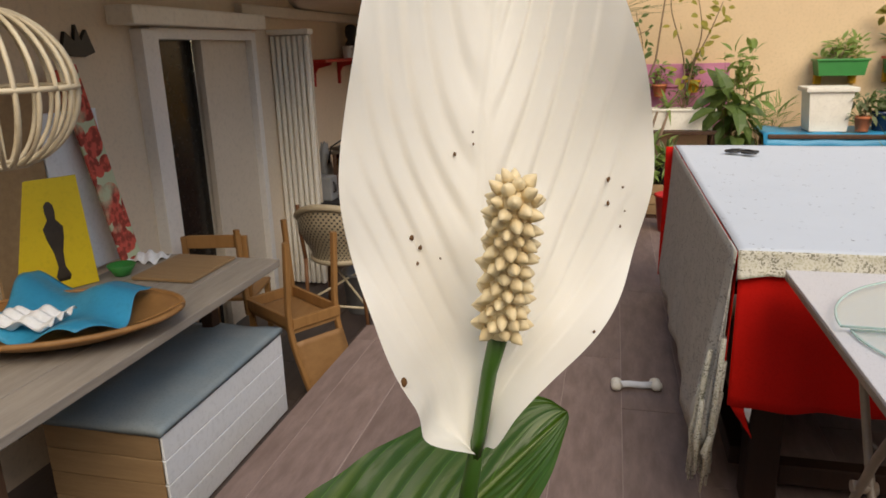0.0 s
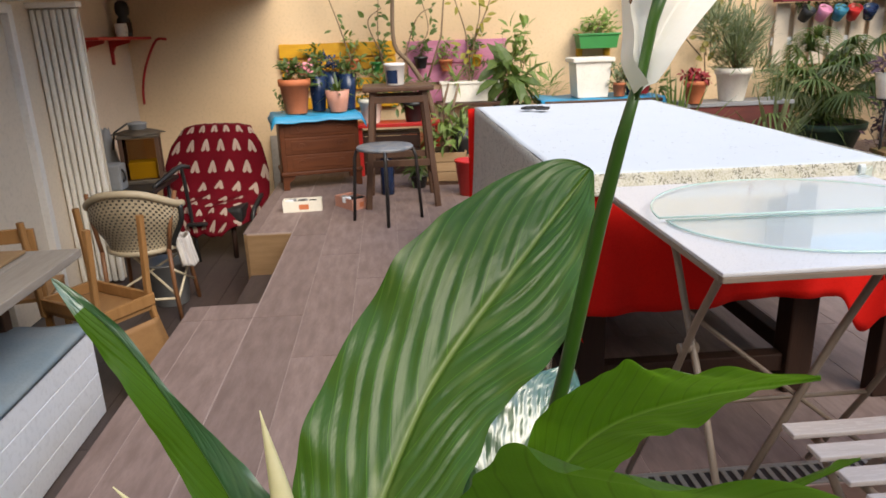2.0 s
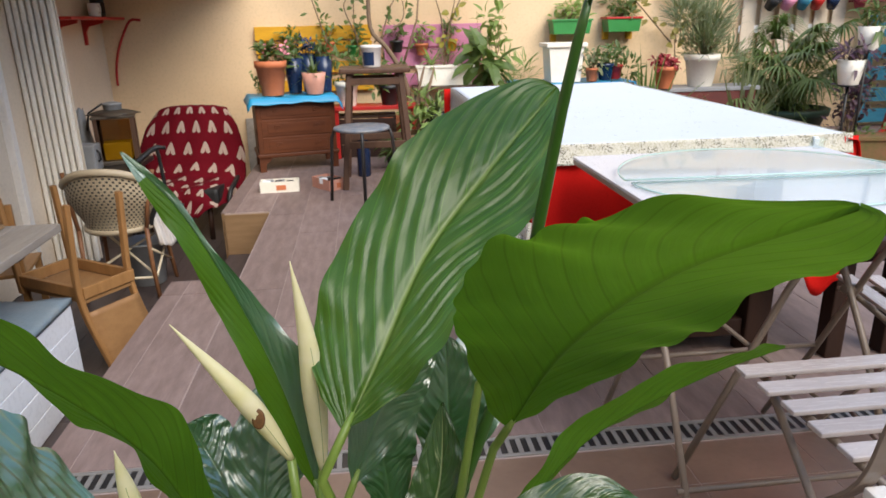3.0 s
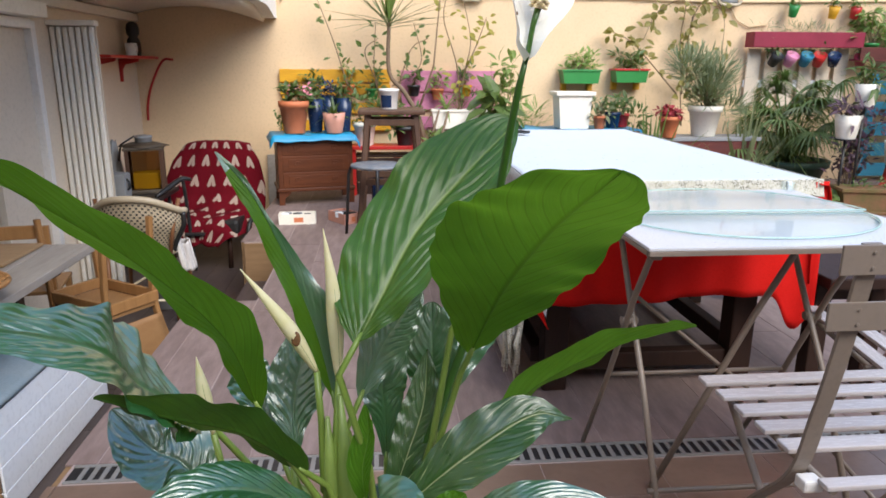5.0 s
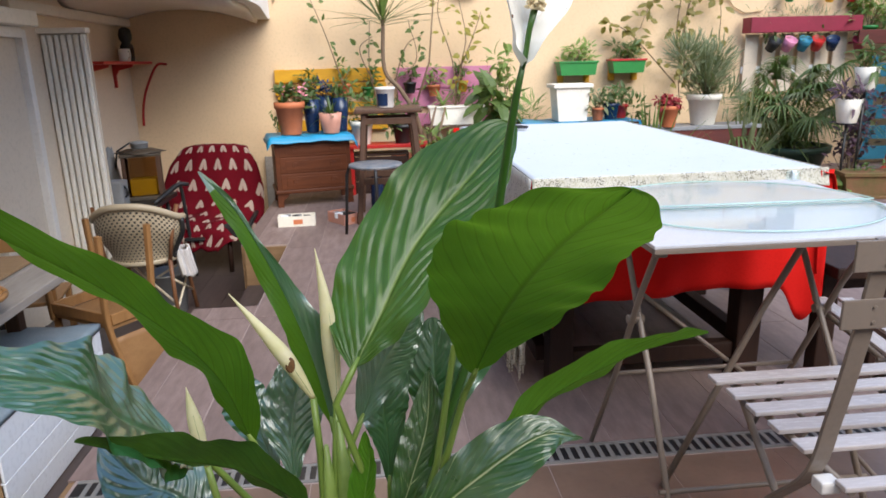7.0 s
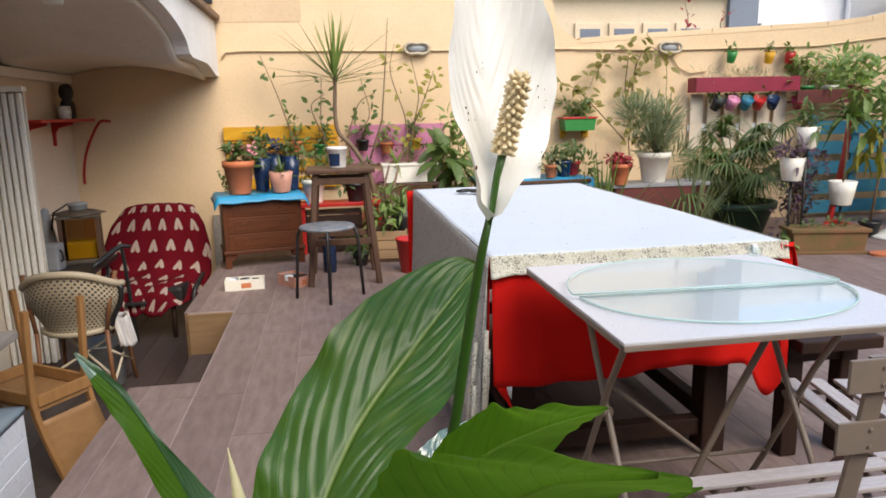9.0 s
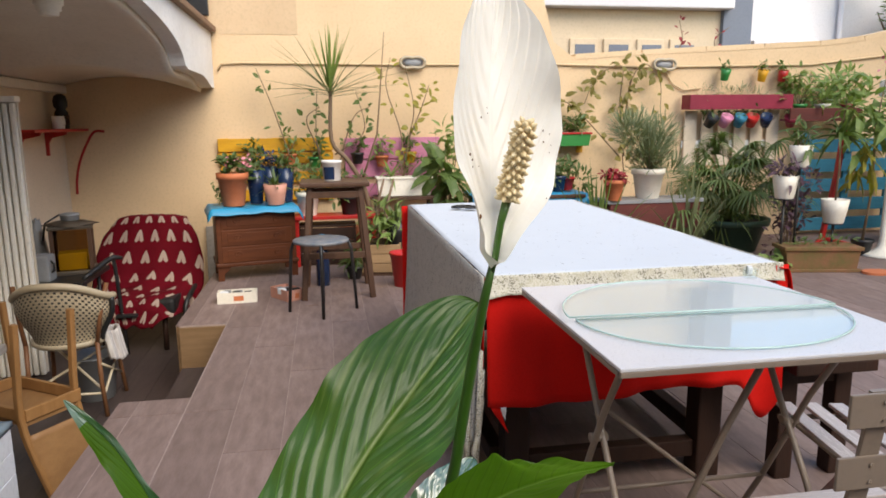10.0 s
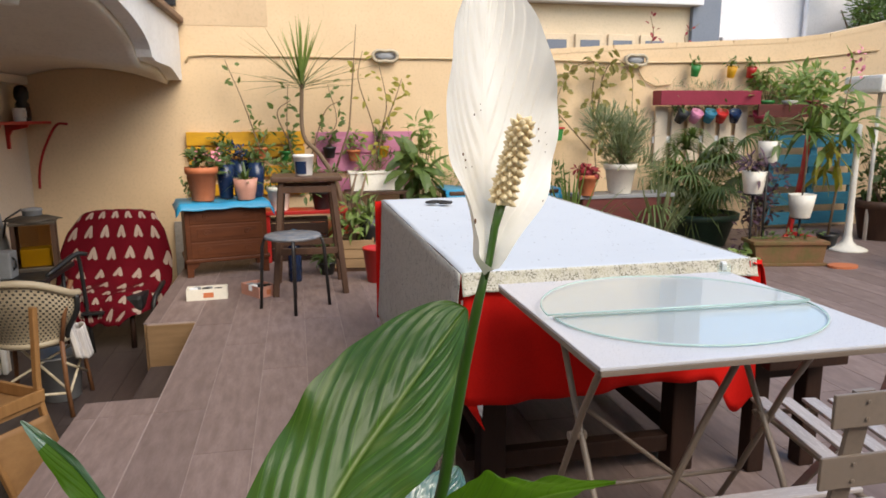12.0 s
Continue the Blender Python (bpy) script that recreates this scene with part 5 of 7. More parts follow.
tissue = tagged(part("tissue", sheet(lambda u, v: Vector((-1.90 + (u - 0.5) * 0.16, 3.10 + (v - 0.5) * 0.14, PIT + 0.772 + 0.03 * math.sin(3.1 * u) * math.sin(3.1 * v) + 0.01 * math.sin(17 * u + 9 * v))), 20, 20, 0.002), M_PAPER), "crumpled white tissue on the plank table", "paper")
tagged(part("loose_board", B((-1.62, 2.98, PIT + 0.776), (0.30, 0.36, 0.014), 0.003, None), M_CRATE), "bare plywood offcut on the plank table", "board")
moth = thing("wall_ornament", (XL, 3.08, 1.29), "dark butterfly-shaped ornament on the wall", "ornament")
part("wing_shape", prism([(-0.10, -0.03), (-0.07, 0.05), (-0.02, 0.01), (0, 0.08), (0.02, 0.01), (0.06, 0.06), (0.10, -0.04), (0.03, -0.06), (-0.04, -0.055)], "x", 0.0, 0.02), M_BLACK, moth)

# hanging cane lampshade
globe = thing("cane_lampshade", (-1.07, 1.6, 1.165), "round lampshade of bleached cane ribs", "lamp")
for k in range(24):
    a = k * math.pi / 12
    part("rib", T([(0.172 * math.cos(f) * math.cos(a), 0.172 * math.cos(f) * math.sin(a), 0.172 * math.sin(f)) for f in [(-1.35 + 2.7 * i / 16) for i in range(17)]], 0.0055, 6), M_WICKER, globe)
for z in (-0.166, 0.0, 0.166):
    r = math.sqrt(0.172 ** 2 - z * z)
    part("hoop", T([(r * math.cos(a), r * math.sin(a), z) for a in [i * math.pi / 20 for i in range(41)]], 0.007, 6), M_WICKER, globe)
part("socket", lathe(bmesh.new(), [(0.02, 0.10), (0.022, 0.17), (0.03, 0.20), (0.01, 0.205)], (0, 0, 0), 16), M_WHITE, globe)
part("cord", T([(0, 0, 0.16), (0, 0, vault(-1.07, 1.6) - 1.165 + 0.01)], 0.003, 6), M_WHITE, globe)

# upturned wooden chair
uc = thing("upturned_chair", (0, 0, PIT), "honey-coloured wooden chair standing upside down", "chair")
A_, B_, C_, D_ = Vector((-1.235, 3.22, 0)), Vector((-1.085, 3.45, 0)), Vector((-1.46, 3.70, 0)), Vector((-1.61, 3.46, 0))


def up(p, z, dx=0.0, dy=0.0):
    return (p.x + dx, p.y + dy, z)


sd = (B_ - A_).normalized()
for p in (A_, B_):
    pts = [up(p, 0.84), up(p, 0.62, -0.012), up(p, 0.42, -0.02), up(p, 0.26, 0.01), up(p, 0.12, 0.05), up(p, 0.005, 0.085)]
    pts = [curve_at(pts, i / 10) for i in range(11)]
    part("back_post", bar(bmesh.new(), pts, 0.026, 0.034, sd), M_BEECH, uc, "curved beech post")
for p in (C_, D_):
    part("leg", bar(bmesh.new(), [up(p, 0.36), up(p, 0.58, -0.01), up(p, 0.83, -0.02)], 0.026, 0.032, sd), M_BEECH, uc)
for p, q in ((A_, B_), (B_, C_), (C_, D_), (D_, A_)):
    v = (q - p)
    part("seat_rail", B((0, 0, 0), (v.length, 0.02, 0.055), 0.004, Matrix.Translation(((p + q) / 2).to_tuple()[:2] + (0.425,)) @ Matrix.Rotation(math.atan2(v.y, v.x), 4, "Z")), M_BEECH, uc)
part("seat", prism([(p.x, p.y) for p in (A_, B_, C_, D_)], "z", 0.375, 0.393), M_BEECHPLY, uc, "plywood seat")
part("backrest", sheet(lambda u, v: Vector((A_.x + (B_.x - A_.x) * u + 0.005 + 0.085 * v ** 1.3, A_.y + (B_.y - A_.y) * u, 0.33 - 0.31 * v)), 6, 10, 0.012), M_BEECHPLY, uc, "plywood backrest")
uc2 = thing("wooden_chair", (-1.80, 3.62, PIT), "honey-coloured wooden chair behind the plank table", "chair", "", 12)
part("seat", B((0, 0, 0.44), (0.36, 0.36, 0.02), 0.006), M_BEECHPLY, uc2)
for sx in (-1, 1):
    for sy in (-1, 1):
        part("leg", B((sx * 0.16, sy * 0.16, 0.22), (0.032, 0.032, 0.43), 0.004), M_BEECH, uc2)
    part("back_post", B((sx * 0.16, -0.16, 0.62), (0.03, 0.028, 0.34), 0.004), M_BEECH, uc2)
part("top_rail", B((0, -0.16, 0.76), (0.29, 0.02, 0.07), 0.005), M_BEECH, uc2)

# woven armchair, seen from behind
wc = thing("woven_armchair", (-1.42, 4.36, PIT), "bistro armchair woven in cream and black strands", "chair")


def shell_at(u, v):
    a = radians(-88 + 176 * u)
    r = 0.185 + 0.08 * smooth01(v * 1.3)
    rise = 0.36 * v * (1 - 0.32 * abs(math.sin(a)) ** 2.5)
    return Vector((r * math.sin(a), -0.02 - (r - 0.02) * math.cos(a), 0.44 + rise))


part("back", sheet(shell_at, 48, 20, 0.012), M_WEAVE, wc, "curved woven back")
part("rim", T([shell_at(i / 40, 1.0) + Vector((0, 0, 0.008)) for i in range(41)], 0.022, 10), M_WEAVE, wc)
part("seat", lathe(bmesh.new(), [(0.20, 0.415), (0.215, 0.425), (0.215, 0.445), (0.20, 0.452), (0.04, 0.447)], (0, 0.02, 0), 36), M_WEAVE, wc)
for k, (x, y) in enumerate(((-0.19, -0.15), (0.19, -0.15), (-0.19, 0.20), (0.19, 0.20))):
    part("leg", T([(x * 1.12, y * 1.15, 0.0), (x * 1.02, y * 1.05, 0.22), (x, y, 0.45)], 0.013, 10), M_RATTAN, wc)
    if y < 0:
        part("back_post", T([(x, y, 0.44), (x * 1.15, y * 0.9, 0.62), (x * 1.32, y * 0.55, 0.78)], 0.013, 10), M_RATTAN, wc)
for a, b in (((-0.2, -0.16, 0.16), (0.2, 0.2, 0.36)), ((0.2, -0.16, 0.16), (-0.2, 0.2, 0.36)), ((-0.2, -0.16, 0.14), (0.2, -0.16, 0.14)), ((0.2, -0.16, 0.12), (0.2, 0.2, 0.30)), ((0.2, 0.2, 0.14), (0.2, -0.16, 0.32))):
    part("brace", T([a, b], 0.008, 8), M_WICKER, wc)
part("binding", T([shell_at(0.93, v / 12) + Vector((0.012, 0, 0)) for v in range(13)], 0.016, 8), M_BLACK, wc, "black and cream binding on the arm")
def towel_at(u, v):
    a = 2 * math.pi * u
    r = 0.042 + 0.010 * math.cos(4 * a) + 0.004 * math.sin(9 * a)
    return Vector((-1.215 + r * math.cos(a) + 0.035 * v, 4.40 + 1.9 * r * math.sin(a), 0.0 - 0.185 * v + 0.012 * math.sin(3 * a)))


M_STRIPE = surface("striped_towelling", (0.72, 0.68, 0.63), (0.40, 0.36, 0.34), 0.9, 30.0, 120.0, (1, 3, 0.15), 0.4)
tagged(part("folded_towel", sheet(towel_at, 48, 10, 0.004), M_STRIPE), "folded pale striped towel hung on the chair arm", "towel")
bucket = thing("grey_bucket", (-1.36, 4.52, PIT), "grey plastic bucket under the woven armchair", "bucket")
part("body", lathe(bmesh.new(), [(0.10, 0.0), (0.105, 0.004), (0.13, 0.27), (0.137, 0.272), (0.137, 0.285), (0.126, 0.285), (0.10, 0.02), (0.03, 0.018)], (0, 0, 0), 32), M_GREY, bucket)

# armchair under its red blanket
ac = thing("armchair", (-1.335, 5.66, PIT), "dark low armchair with black metal arms", "armchair", "", -4)
part("seat", B((0, -0.02, 0.34), (0.62, 0.50, 0.12), 0.03), M_BLACK, ac)
part("backrest", B((0, 0.26, 0.635), (0.52, 0.08, 0.52), 0.03, Matrix.Translation((0, 0.26, 0.4)) @ Matrix.Rotation(radians(-12), 4, "X") @ Matrix.Translation((0, -0.26, -0.4))), M_BLACK, ac)
for sx in (-1, 1):
    part("arm", T([(sx * 0.36, 0.26, 0.42), (sx * 0.375, 0.02, 0.40), (sx * 0.375, -0.16, 0.36), (sx * 0.37, -0.20, 0.32), (sx * 0.35, -0.20, 0.02)], 0.018, 8), M_BLACK, ac)
    part("leg", T([(sx * 0.33, 0.28, 0.0), (sx * 0.34, 0.27, 0.52)], 0.016, 8), M_BLACK, ac)
    part("leg", T([(sx * 0.22, -0.24, 0.0), (sx * 0.22, -0.22, 0.30)], 0.020, 8), M_DARKWOOD, ac)


def throw_at(u, v):
    way = [(0.44, 0.82), (0.385, 0.955), (0.325, 0.945), (0.265, 0.83), (0.20, 0.66), (0.13, 0.51), (0.02, 0.435), (-0.14, 0.425), (-0.26, 0.405), (-0.315, 0.34), (-0.335, 0.215)]
    f = v * (len(way) - 1)
    y, z = lerp_list([w[0] for w in way], v), lerp_list([w[1] for w in way], v)
    half = lerp_list([0.24, 0.265, 0.285, 0.365, 0.425, 0.435, 0.40, 0.36, 0.31, 0.26, 0.15], v)
    k = u * 2 - 1
    sag = 0.03 * abs(k) ** 3
    return Vector((k * half + 0.006 * math.sin(9 * v), y + 0.03 * abs(k) ** 2 * (1 if v < 0.5 else 0.3) + 0.006 * math.sin(11 * k + 7 * v), z - sag - 0.10 * smooth01((abs(k) - 0.72) / 0.28) * smooth01((v - 0.3) * 4) * (1 - smooth01((v - 0.8) * 5)) + 0.012 * math.sin(8 * k + 13 * v) * smooth01((v - 0.35) * 5) + 0.006 * math.sin(17 * v)))


part_b = tagged(part("red_blanket", sheet(throw_at, 40, 64, 0.006), M_BLANKET), "red blanket with pale printed shapes draped over the armchair", "blanket")
part_b.matrix_basis = pose(-1.335, 5.66, PIT, 0, 0, -4)

# narrow black chair frame standing before the armchair
bch = thing("folding_chair", (-1.40, 5.35, PIT), "folded black metal chair frame standing by the armchair", "chair")
part("post", T([(0.005, 0, 0.0), (-0.010, 0, 0.32), (-0.028, 0, 0.66), (-0.032, -0.01, 0.715), (-0.050, -0.04, 0.735)], 0.014, 8), M_BLACK, bch)
part("arm", T([(0.028, 0.0, 0.728), (-0.030, -0.01, 0.738), (-0.060, -0.06, 0.725), (-0.128, -0.25, 0.665), (-0.150, -0.30, 0.648)], [0.013, 0.018, 0.020, 0.018, 0.012], 10), M_BLACK, bch)
part("seat_edge", B((0.03, -0.02, 0.300), (0.15, 0.06, 0.022), 0.006), M_BLACK, bch)
part("leg", T([(-0.148, -0.29, 0.655), (-0.145, -0.28, 0.30), (-0.125, -0.24, 0.0)], 0.013, 8), M_BLACK, bch)

lean = thing("leaning_board", (-0.945, 6.50, PIT), "narrow grey board leaning on the wall beside the chest", "board")
part("board", B((0, 0, 0.385), (0.075, 0.022, 0.77), 0.004, Matrix.Rotation(radians(-6), 4, "X")), M_GREYWOOD, lean)

# side table with the lantern
st = thing("side_table", (-1.775, 5.26, PIT), "small dark side table in the corner", "table")
part("tabletop", B((0, 0, 0.625), (0.50, 0.60, 0.03), 0.005), M_BLACK, st)
for sx in (-1, 1):
    for sy in (-1, 1):
        part("leg", T([(sx * 0.19, sy * 0.21, 0), (sx * 0.19, sy * 0.21, 0.61)], 0.014, 8), M_BLACK, st)
ln = thing("lantern", (-1.70, 5.36, PIT + 0.64), "old tin candle lantern with a yellow box inside", "lantern", "", 14)
ln.scale = (1.22, 1.22, 1.2)
part("base", B((0, 0, 0.012), (0.23, 0.23, 0.024), 0.005), M_TIN, ln)
for sx in (-1, 1):
    for sy in (-1, 1):
        part("post", B((sx * 0.098, sy * 0.098, 0.145), (0.022, 0.022, 0.25), 0.003), M_BROWNWOOD, ln)
part("roof", B((0, 0, 0.277), (0.232, 0.232, 0.016), 0.004), M_TIN, ln)
part("roof", lathe(bmesh.new(), [(0.150, 0.286), (0.150, 0.290), (0.075, 0.312), (0.02, 0.314)], (0, 0, 0), 4), M_TIN, ln)
part("cap", lathe(bmesh.new(), [(0.045, 0.312), (0.050, 0.316), (0.050, 0.338), (0.056, 0.342), (0.050, 0.352), (0.02, 0.358)], (0, 0, 0), 20), M_GREY, ln)
part("handle", T([(-0.05 + 0.0, 0, 0.35), (-0.13, 0, 0.30), (-0.15, 0, 0.20)], 0.006, 6), M_BLACK, ln)
for sx in (-1, 1):
    part("pane", B((sx * 0.10, 0, 0.145), (0.003, 0.17, 0.24), 0.0), M_SMOKEGLASS, ln).visible_shadow = False
    part("pane", B((0, sx * 0.10, 0.145), (0.17, 0.003, 0.24), 0.0), M_SMOKEGLASS, ln).visible_shadow = False
part("yellow_box", B((0, -0.01, 0.075), (0.15, 0.12, 0.10), 0.005), M_PICTURE, ln, "bright yellow box")
gb = thing("grey_case", (-1.83, 5.08, PIT + 0.64), "grey plastic case beside the lantern", "case")
part("body", B((0, 0, 0.09), (0.17, 0.13, 0.18), 0.014), M_GREY, gb)
part("handle", T([(0.082, -0.02, 0.06), (0.105, -0.03, 0.075), (0.105, -0.03, 0.12), (0.082, -0.02, 0.14)], 0.008, 8), M_BLACK, gb)
bag = tagged(part("clear_bag", sheet(lambda u, v: Vector((-1.97 + 0.10 * (1 - 0.75 * v) * math.cos(6.283 * u) + 0.02 * v, 5.42 + 0.10 * (1 - 0.75 * v) * math.sin(6.283 * u), PIT + 0.64 + 0.38 * v + 0.008 * math.sin(25 * u))), 28, 14, 0.002), M_GREY), "crumpled grey bag standing behind the lantern", "bag")

# folded shutter, red shelf and what stands on it
sh = thing("folded_shutter", (XL, 4.95, PIT), "white pleated shutter folded together beside the door", "shutter")
part("backing", B((0.15, 0.030, 0.93), (0.29, 0.02, 1.80), 0.003), M_PANEL, sh)
for k in range(7):
    x = 0.024 + k * 0.0415
    part("pleat", B((x, 0.0, 0.92), (0.030, 0.034, 1.80), 0.010), M_PVC, sh)
part("cap", B((0.15, 0.0, 1.845), (0.32, 0.085, 0.035), 0.006), M_PVC, sh)
shelf = thing("red_shelf", (XL, 6.0, 1.16), "red painted wall shelf on two brackets", "shelf")
part("board", B((0.105, 0, 0.0), (0.21, 1.15, 0.022), 0.004), M_REDPAINT, shelf)
for y in (-0.36, 0.177):
    part("bracket", prism([(0.0, -0.012), (0.17, -0.012), (0.16, -0.035), (0.05, -0.06), (0.025, -0.10), (0.022, -0.20), (0.0, -0.20)], "y", y - 0.012, y + 0.012), M_REDPAINT, shelf)
hook = thing("curved_rail", (-1.80, W - 0.012, 1.14), "thin curved red rail fixed to the wall", "rail")
part("rail", T([curve_at([(0.03, 0, 0.005), (-0.057, 0, 0.0), (-0.141, 0, -0.135), (-0.20, 0, -0.276), (-0.232, 0, -0.418), (-0.24, 0, -0.533)], i / 20) for i in range(21)], 0.011, 8), M_REDPAINT, hook)
# A figurine, simplified to a plain turned shape.
fig = thing("dark_figurine", (XL + 0.10, 6.29, 1.172), "dark figurine reduced to a plain turned shape on the red shelf", "bottle")
part("body", lathe(bmesh.new(), [(0.05, 0.0), (0.055, 0.01), (0.052, 0.13), (0.035, 0.155), (0.052, 0.18), (0.055, 0.22), (0.045, 0.262), (0.02, 0.28)], (0, 0, 0), 24), M_BLACK, fig)
part("band", lathe(bmesh.new(), [(0.0565, 0.03), (0.0565, 0.11), (0.05, 0.112)], (0, 0, 0), 24), M_DARKWOOD, fig)
mug = thing("white_mug", (XL + 0.13, 6.12, 1.172), "white mug standing on the red shelf", "mug")
part("body", lathe(bmesh.new(), [(0.04, 0.0), (0.044, 0.003), (0.046, 0.10), (0.041, 0.10), (0.039, 0.008), (0.01, 0.007)], (0, 0, 0), 24), M_WHITE, mug)
part("handle", T([(0.04, -0.02, 0.08), (0.06, -0.04, 0.075), (0.06, -0.04, 0.035), (0.04, -0.02, 0.03)], 0.006, 8), M_WHITE, mug)

# lamp under the vault
vl = thing("ceiling_lamp", (-1.14, 3.75, 1.70), "white ribbed glass lamp hanging under the vault", "lamp")
part("shade", lathe(bmesh.new(), [(0.030, 0.0), (0.042, 0.004), (0.044, 0.022), (0.054, 0.026), (0.056, 0.048), (0.066, 0.052), (0.068, 0.080), (0.05, 0.085), (0.02, 0.088)], (0, 0, 0), 30), M_POTWHITE, vl)
part("stem", T([(0, 0, 0.08), (0, 0, vault(-1.14, 3.75) - 1.70 + 0.005)], 0.014, 10), M_WHITE, vl)


# ---- plants and pots ----
def leaflet(bm, c, d, n, ln, wd, bend=0.3):
    """One small bent leaf."""
    d = d.normalized()
    s = d.cross(n)
    s = s.normalized() if s.length > 1e-4 else d.orthogonal().normalized()
    n = s.cross(d)
    rows = []
    for f, w in ((0.0, 0.12), (0.35, 0.9), (0.7, 0.75)):
        p = c + d * (ln * f) - n * (bend * ln * f * f)
        rows.append((bm.verts.new(p - s * (wd * w / 2) + n * (wd * 0.1)), bm.verts.new(p), bm.verts.new(p + s * (wd * w / 2) + n * (wd * 0.1))))
    tip = bm.verts.new(c + d * ln - n * (bend * ln))
    for a, b in zip(rows, rows[1:]):
        bm.faces.new((a[0], a[1], b[1], b[0]))
        bm.faces.new((a[1], a[2], b[2], b[1]))
    bm.faces.new((rows[2][0], rows[2][1], tip))
    bm.faces.new((rows[2][1], rows[2][2], tip))


def crown(c, rad, n, ln, wd, seed, up=0.4, bend=0.35, shell=0.35):
    bm = bmesh.new()
    rnd = random.Random(seed)
    c = Vector(c)
    lumps = [(Vector((rnd.uniform(-0.7, 0.7) * rad[0], rnd.uniform(-0.7, 0.7) * rad[1], rnd.uniform(-0.75, 0.75) * rad[2])), rnd.uniform(0.28, 0.5)) for _ in range(12)]
    for _ in range(n):
        q, k = rnd.choice(lumps)
        o = Vector((rnd.gauss(0, 1), rnd.gauss(0, 1), rnd.gauss(0, 1))).normalized()
        r = k * rnd.uniform(shell, 1.0)
        p = c + q + Vector((o.x * rad[0] * r, o.y * rad[1] * r, o.z * rad[2] * r))
        d = (o + Vector((0, 0, up)) + Vector((rnd.uniform(-0.5, 0.5), rnd.uniform(-0.5, 0.5), rnd.uniform(-0.4, 0.4))))
        if d.length < 0.05:
            continue
        f = rnd.uniform(0.6, 1.25)
        leaflet(bm, p, d, Vector((rnd.uniform(-0.5, 0.5), rnd.uniform(-0.9, 0.1), 1)), ln * f, wd * f, bend)
    return bm


def twigs(base, c, rad, n, r, seed):
    bm = bmesh.new()
    rnd = random.Random(seed)
    base, c = Vector(base), Vector(c)
    for _ in range(n):
        e = c + Vector((rnd.uniform(-0.8, 0.8) * rad[0], rnd.uniform(-0.8, 0.8) * rad[1], rnd.uniform(-0.3, 0.85) * rad[2]))
        m = (base + e) / 2 + Vector((rnd.uniform(-0.1, 0.1) * rad[0], rnd.uniform(-0.1, 0.1) * rad[1], 0.1 * rad[2]))
        tube(bm, [base + Vector((rnd.uniform(-0.02, 0.02), rnd.uniform(-0.02, 0.02), 0)), m, e], [r, r * 0.7, r * 0.3], 5)
    return bm


def strap(bm, base, way, ln, wd, droop, rnd):
    """One long narrow leaf that arches over."""
    way = Vector(way).normalized()
    s = way.cross(Vector((0, 0, 1)))
    s = s.normalized() if s.length > 1e-3 else Vector((1, 0, 0))
    rows = []
    for i in range(7):
        f = i / 6
        p = Vector(base) + way * (ln * f) - Vector((0, 0, droop * ln * f * f))
        w = wd * (1 - f ** 2.2) * (0.7 + 0.6 * min(f * 3, 0.5)) + 0.0008
        rows.append((bm.verts.new(p - s * w / 2 + Vector((0, 0, w * 0.25))), bm.verts.new(p), bm.verts.new(p + s * w / 2 + Vector((0, 0, w * 0.25)))))
    for a, b in zip(rows, rows[1:]):
        bm.faces.new((a[0], a[1], b[1], b[0]))
        bm.faces.new((a[1], a[2], b[2], b[1]))


def rosette(c, n, ln, wd, droop, seed, spread=(0.1, 1.25)):
    bm = bmesh.new()
    rnd = random.Random(seed)
    for i in range(n):
        a, e = i * 2.39996, rnd.uniform(*spread)
        way = (math.cos(a) * math.sin(e), math.sin(a) * math.sin(e), math.cos(e))
        strap(bm, Vector(c) + Vector((0, 0, rnd.uniform(-0.03, 0.03))), way, ln * rnd.uniform(0.75, 1.15), wd * rnd.uniform(0.8, 1.2), droop * rnd.uniform(0.4, 1.4) * math.sin(e), rnd)
    return bm


def pot_shape(r, h, rim=True, seg=28):
    p = [(r * 0.68, 0.0), (r * 0.70, 0.004)]
    p += [(r * 0.93, h * 0.80), (r * 1.02, h * 0.81), (r * 1.04, h), (r * 0.94, h * 1.0), (r * 0.90, h * 0.86)] if rim else [(r * 0.86, h * 0.5), (r, h), (r * 0.94, h), (r * 0.9, h * 0.86)]
    return lathe(bmesh.new(), p + [(r * 0.2, h * 0.85)], (0, 0, 0), seg)


def potted(name, at, r, h, material, label, category="potted plant", rim=True, group=""):
    e = thing(name, at, label, category, group)
    part("pot", pot_shape(r, h, rim), material, e)
    part("soil", lathe(bmesh.new(), [(r * 0.88, h * 0.86), (r * 0.88, h * 0.885), (r * 0.3, h * 0.92)], (0, 0, 0), 20), M_SOIL, e)
    return e


def leaves(e, c, rad, n, ln, wd, material, seed, twig=6, base=(0, 0, 0.05), tr=0.004, **kw):
    if twig:
        part("branches", twigs(base, c, rad, twig, tr, seed), M_TWIG, e)
    return tagged(part("foliage", crown(c, rad, n, ln, wd, seed, **kw), material, e), kind="stuff")


clip_ = thing("tablecloth_clip", (1.372, TY0 - 0.030, TZ - 0.058), "clear plastic clip gripping the tablecloth hem", "clip")
part("jaw", B((0, 0.006, 0.034), (0.016, 0.008, 0.022), 0.003), M_PAPER, clip_)
part("jaw", B((0, 0.016, 0.047), (0.016, 0.020, 0.005), 0.002), M_PAPER, clip_)

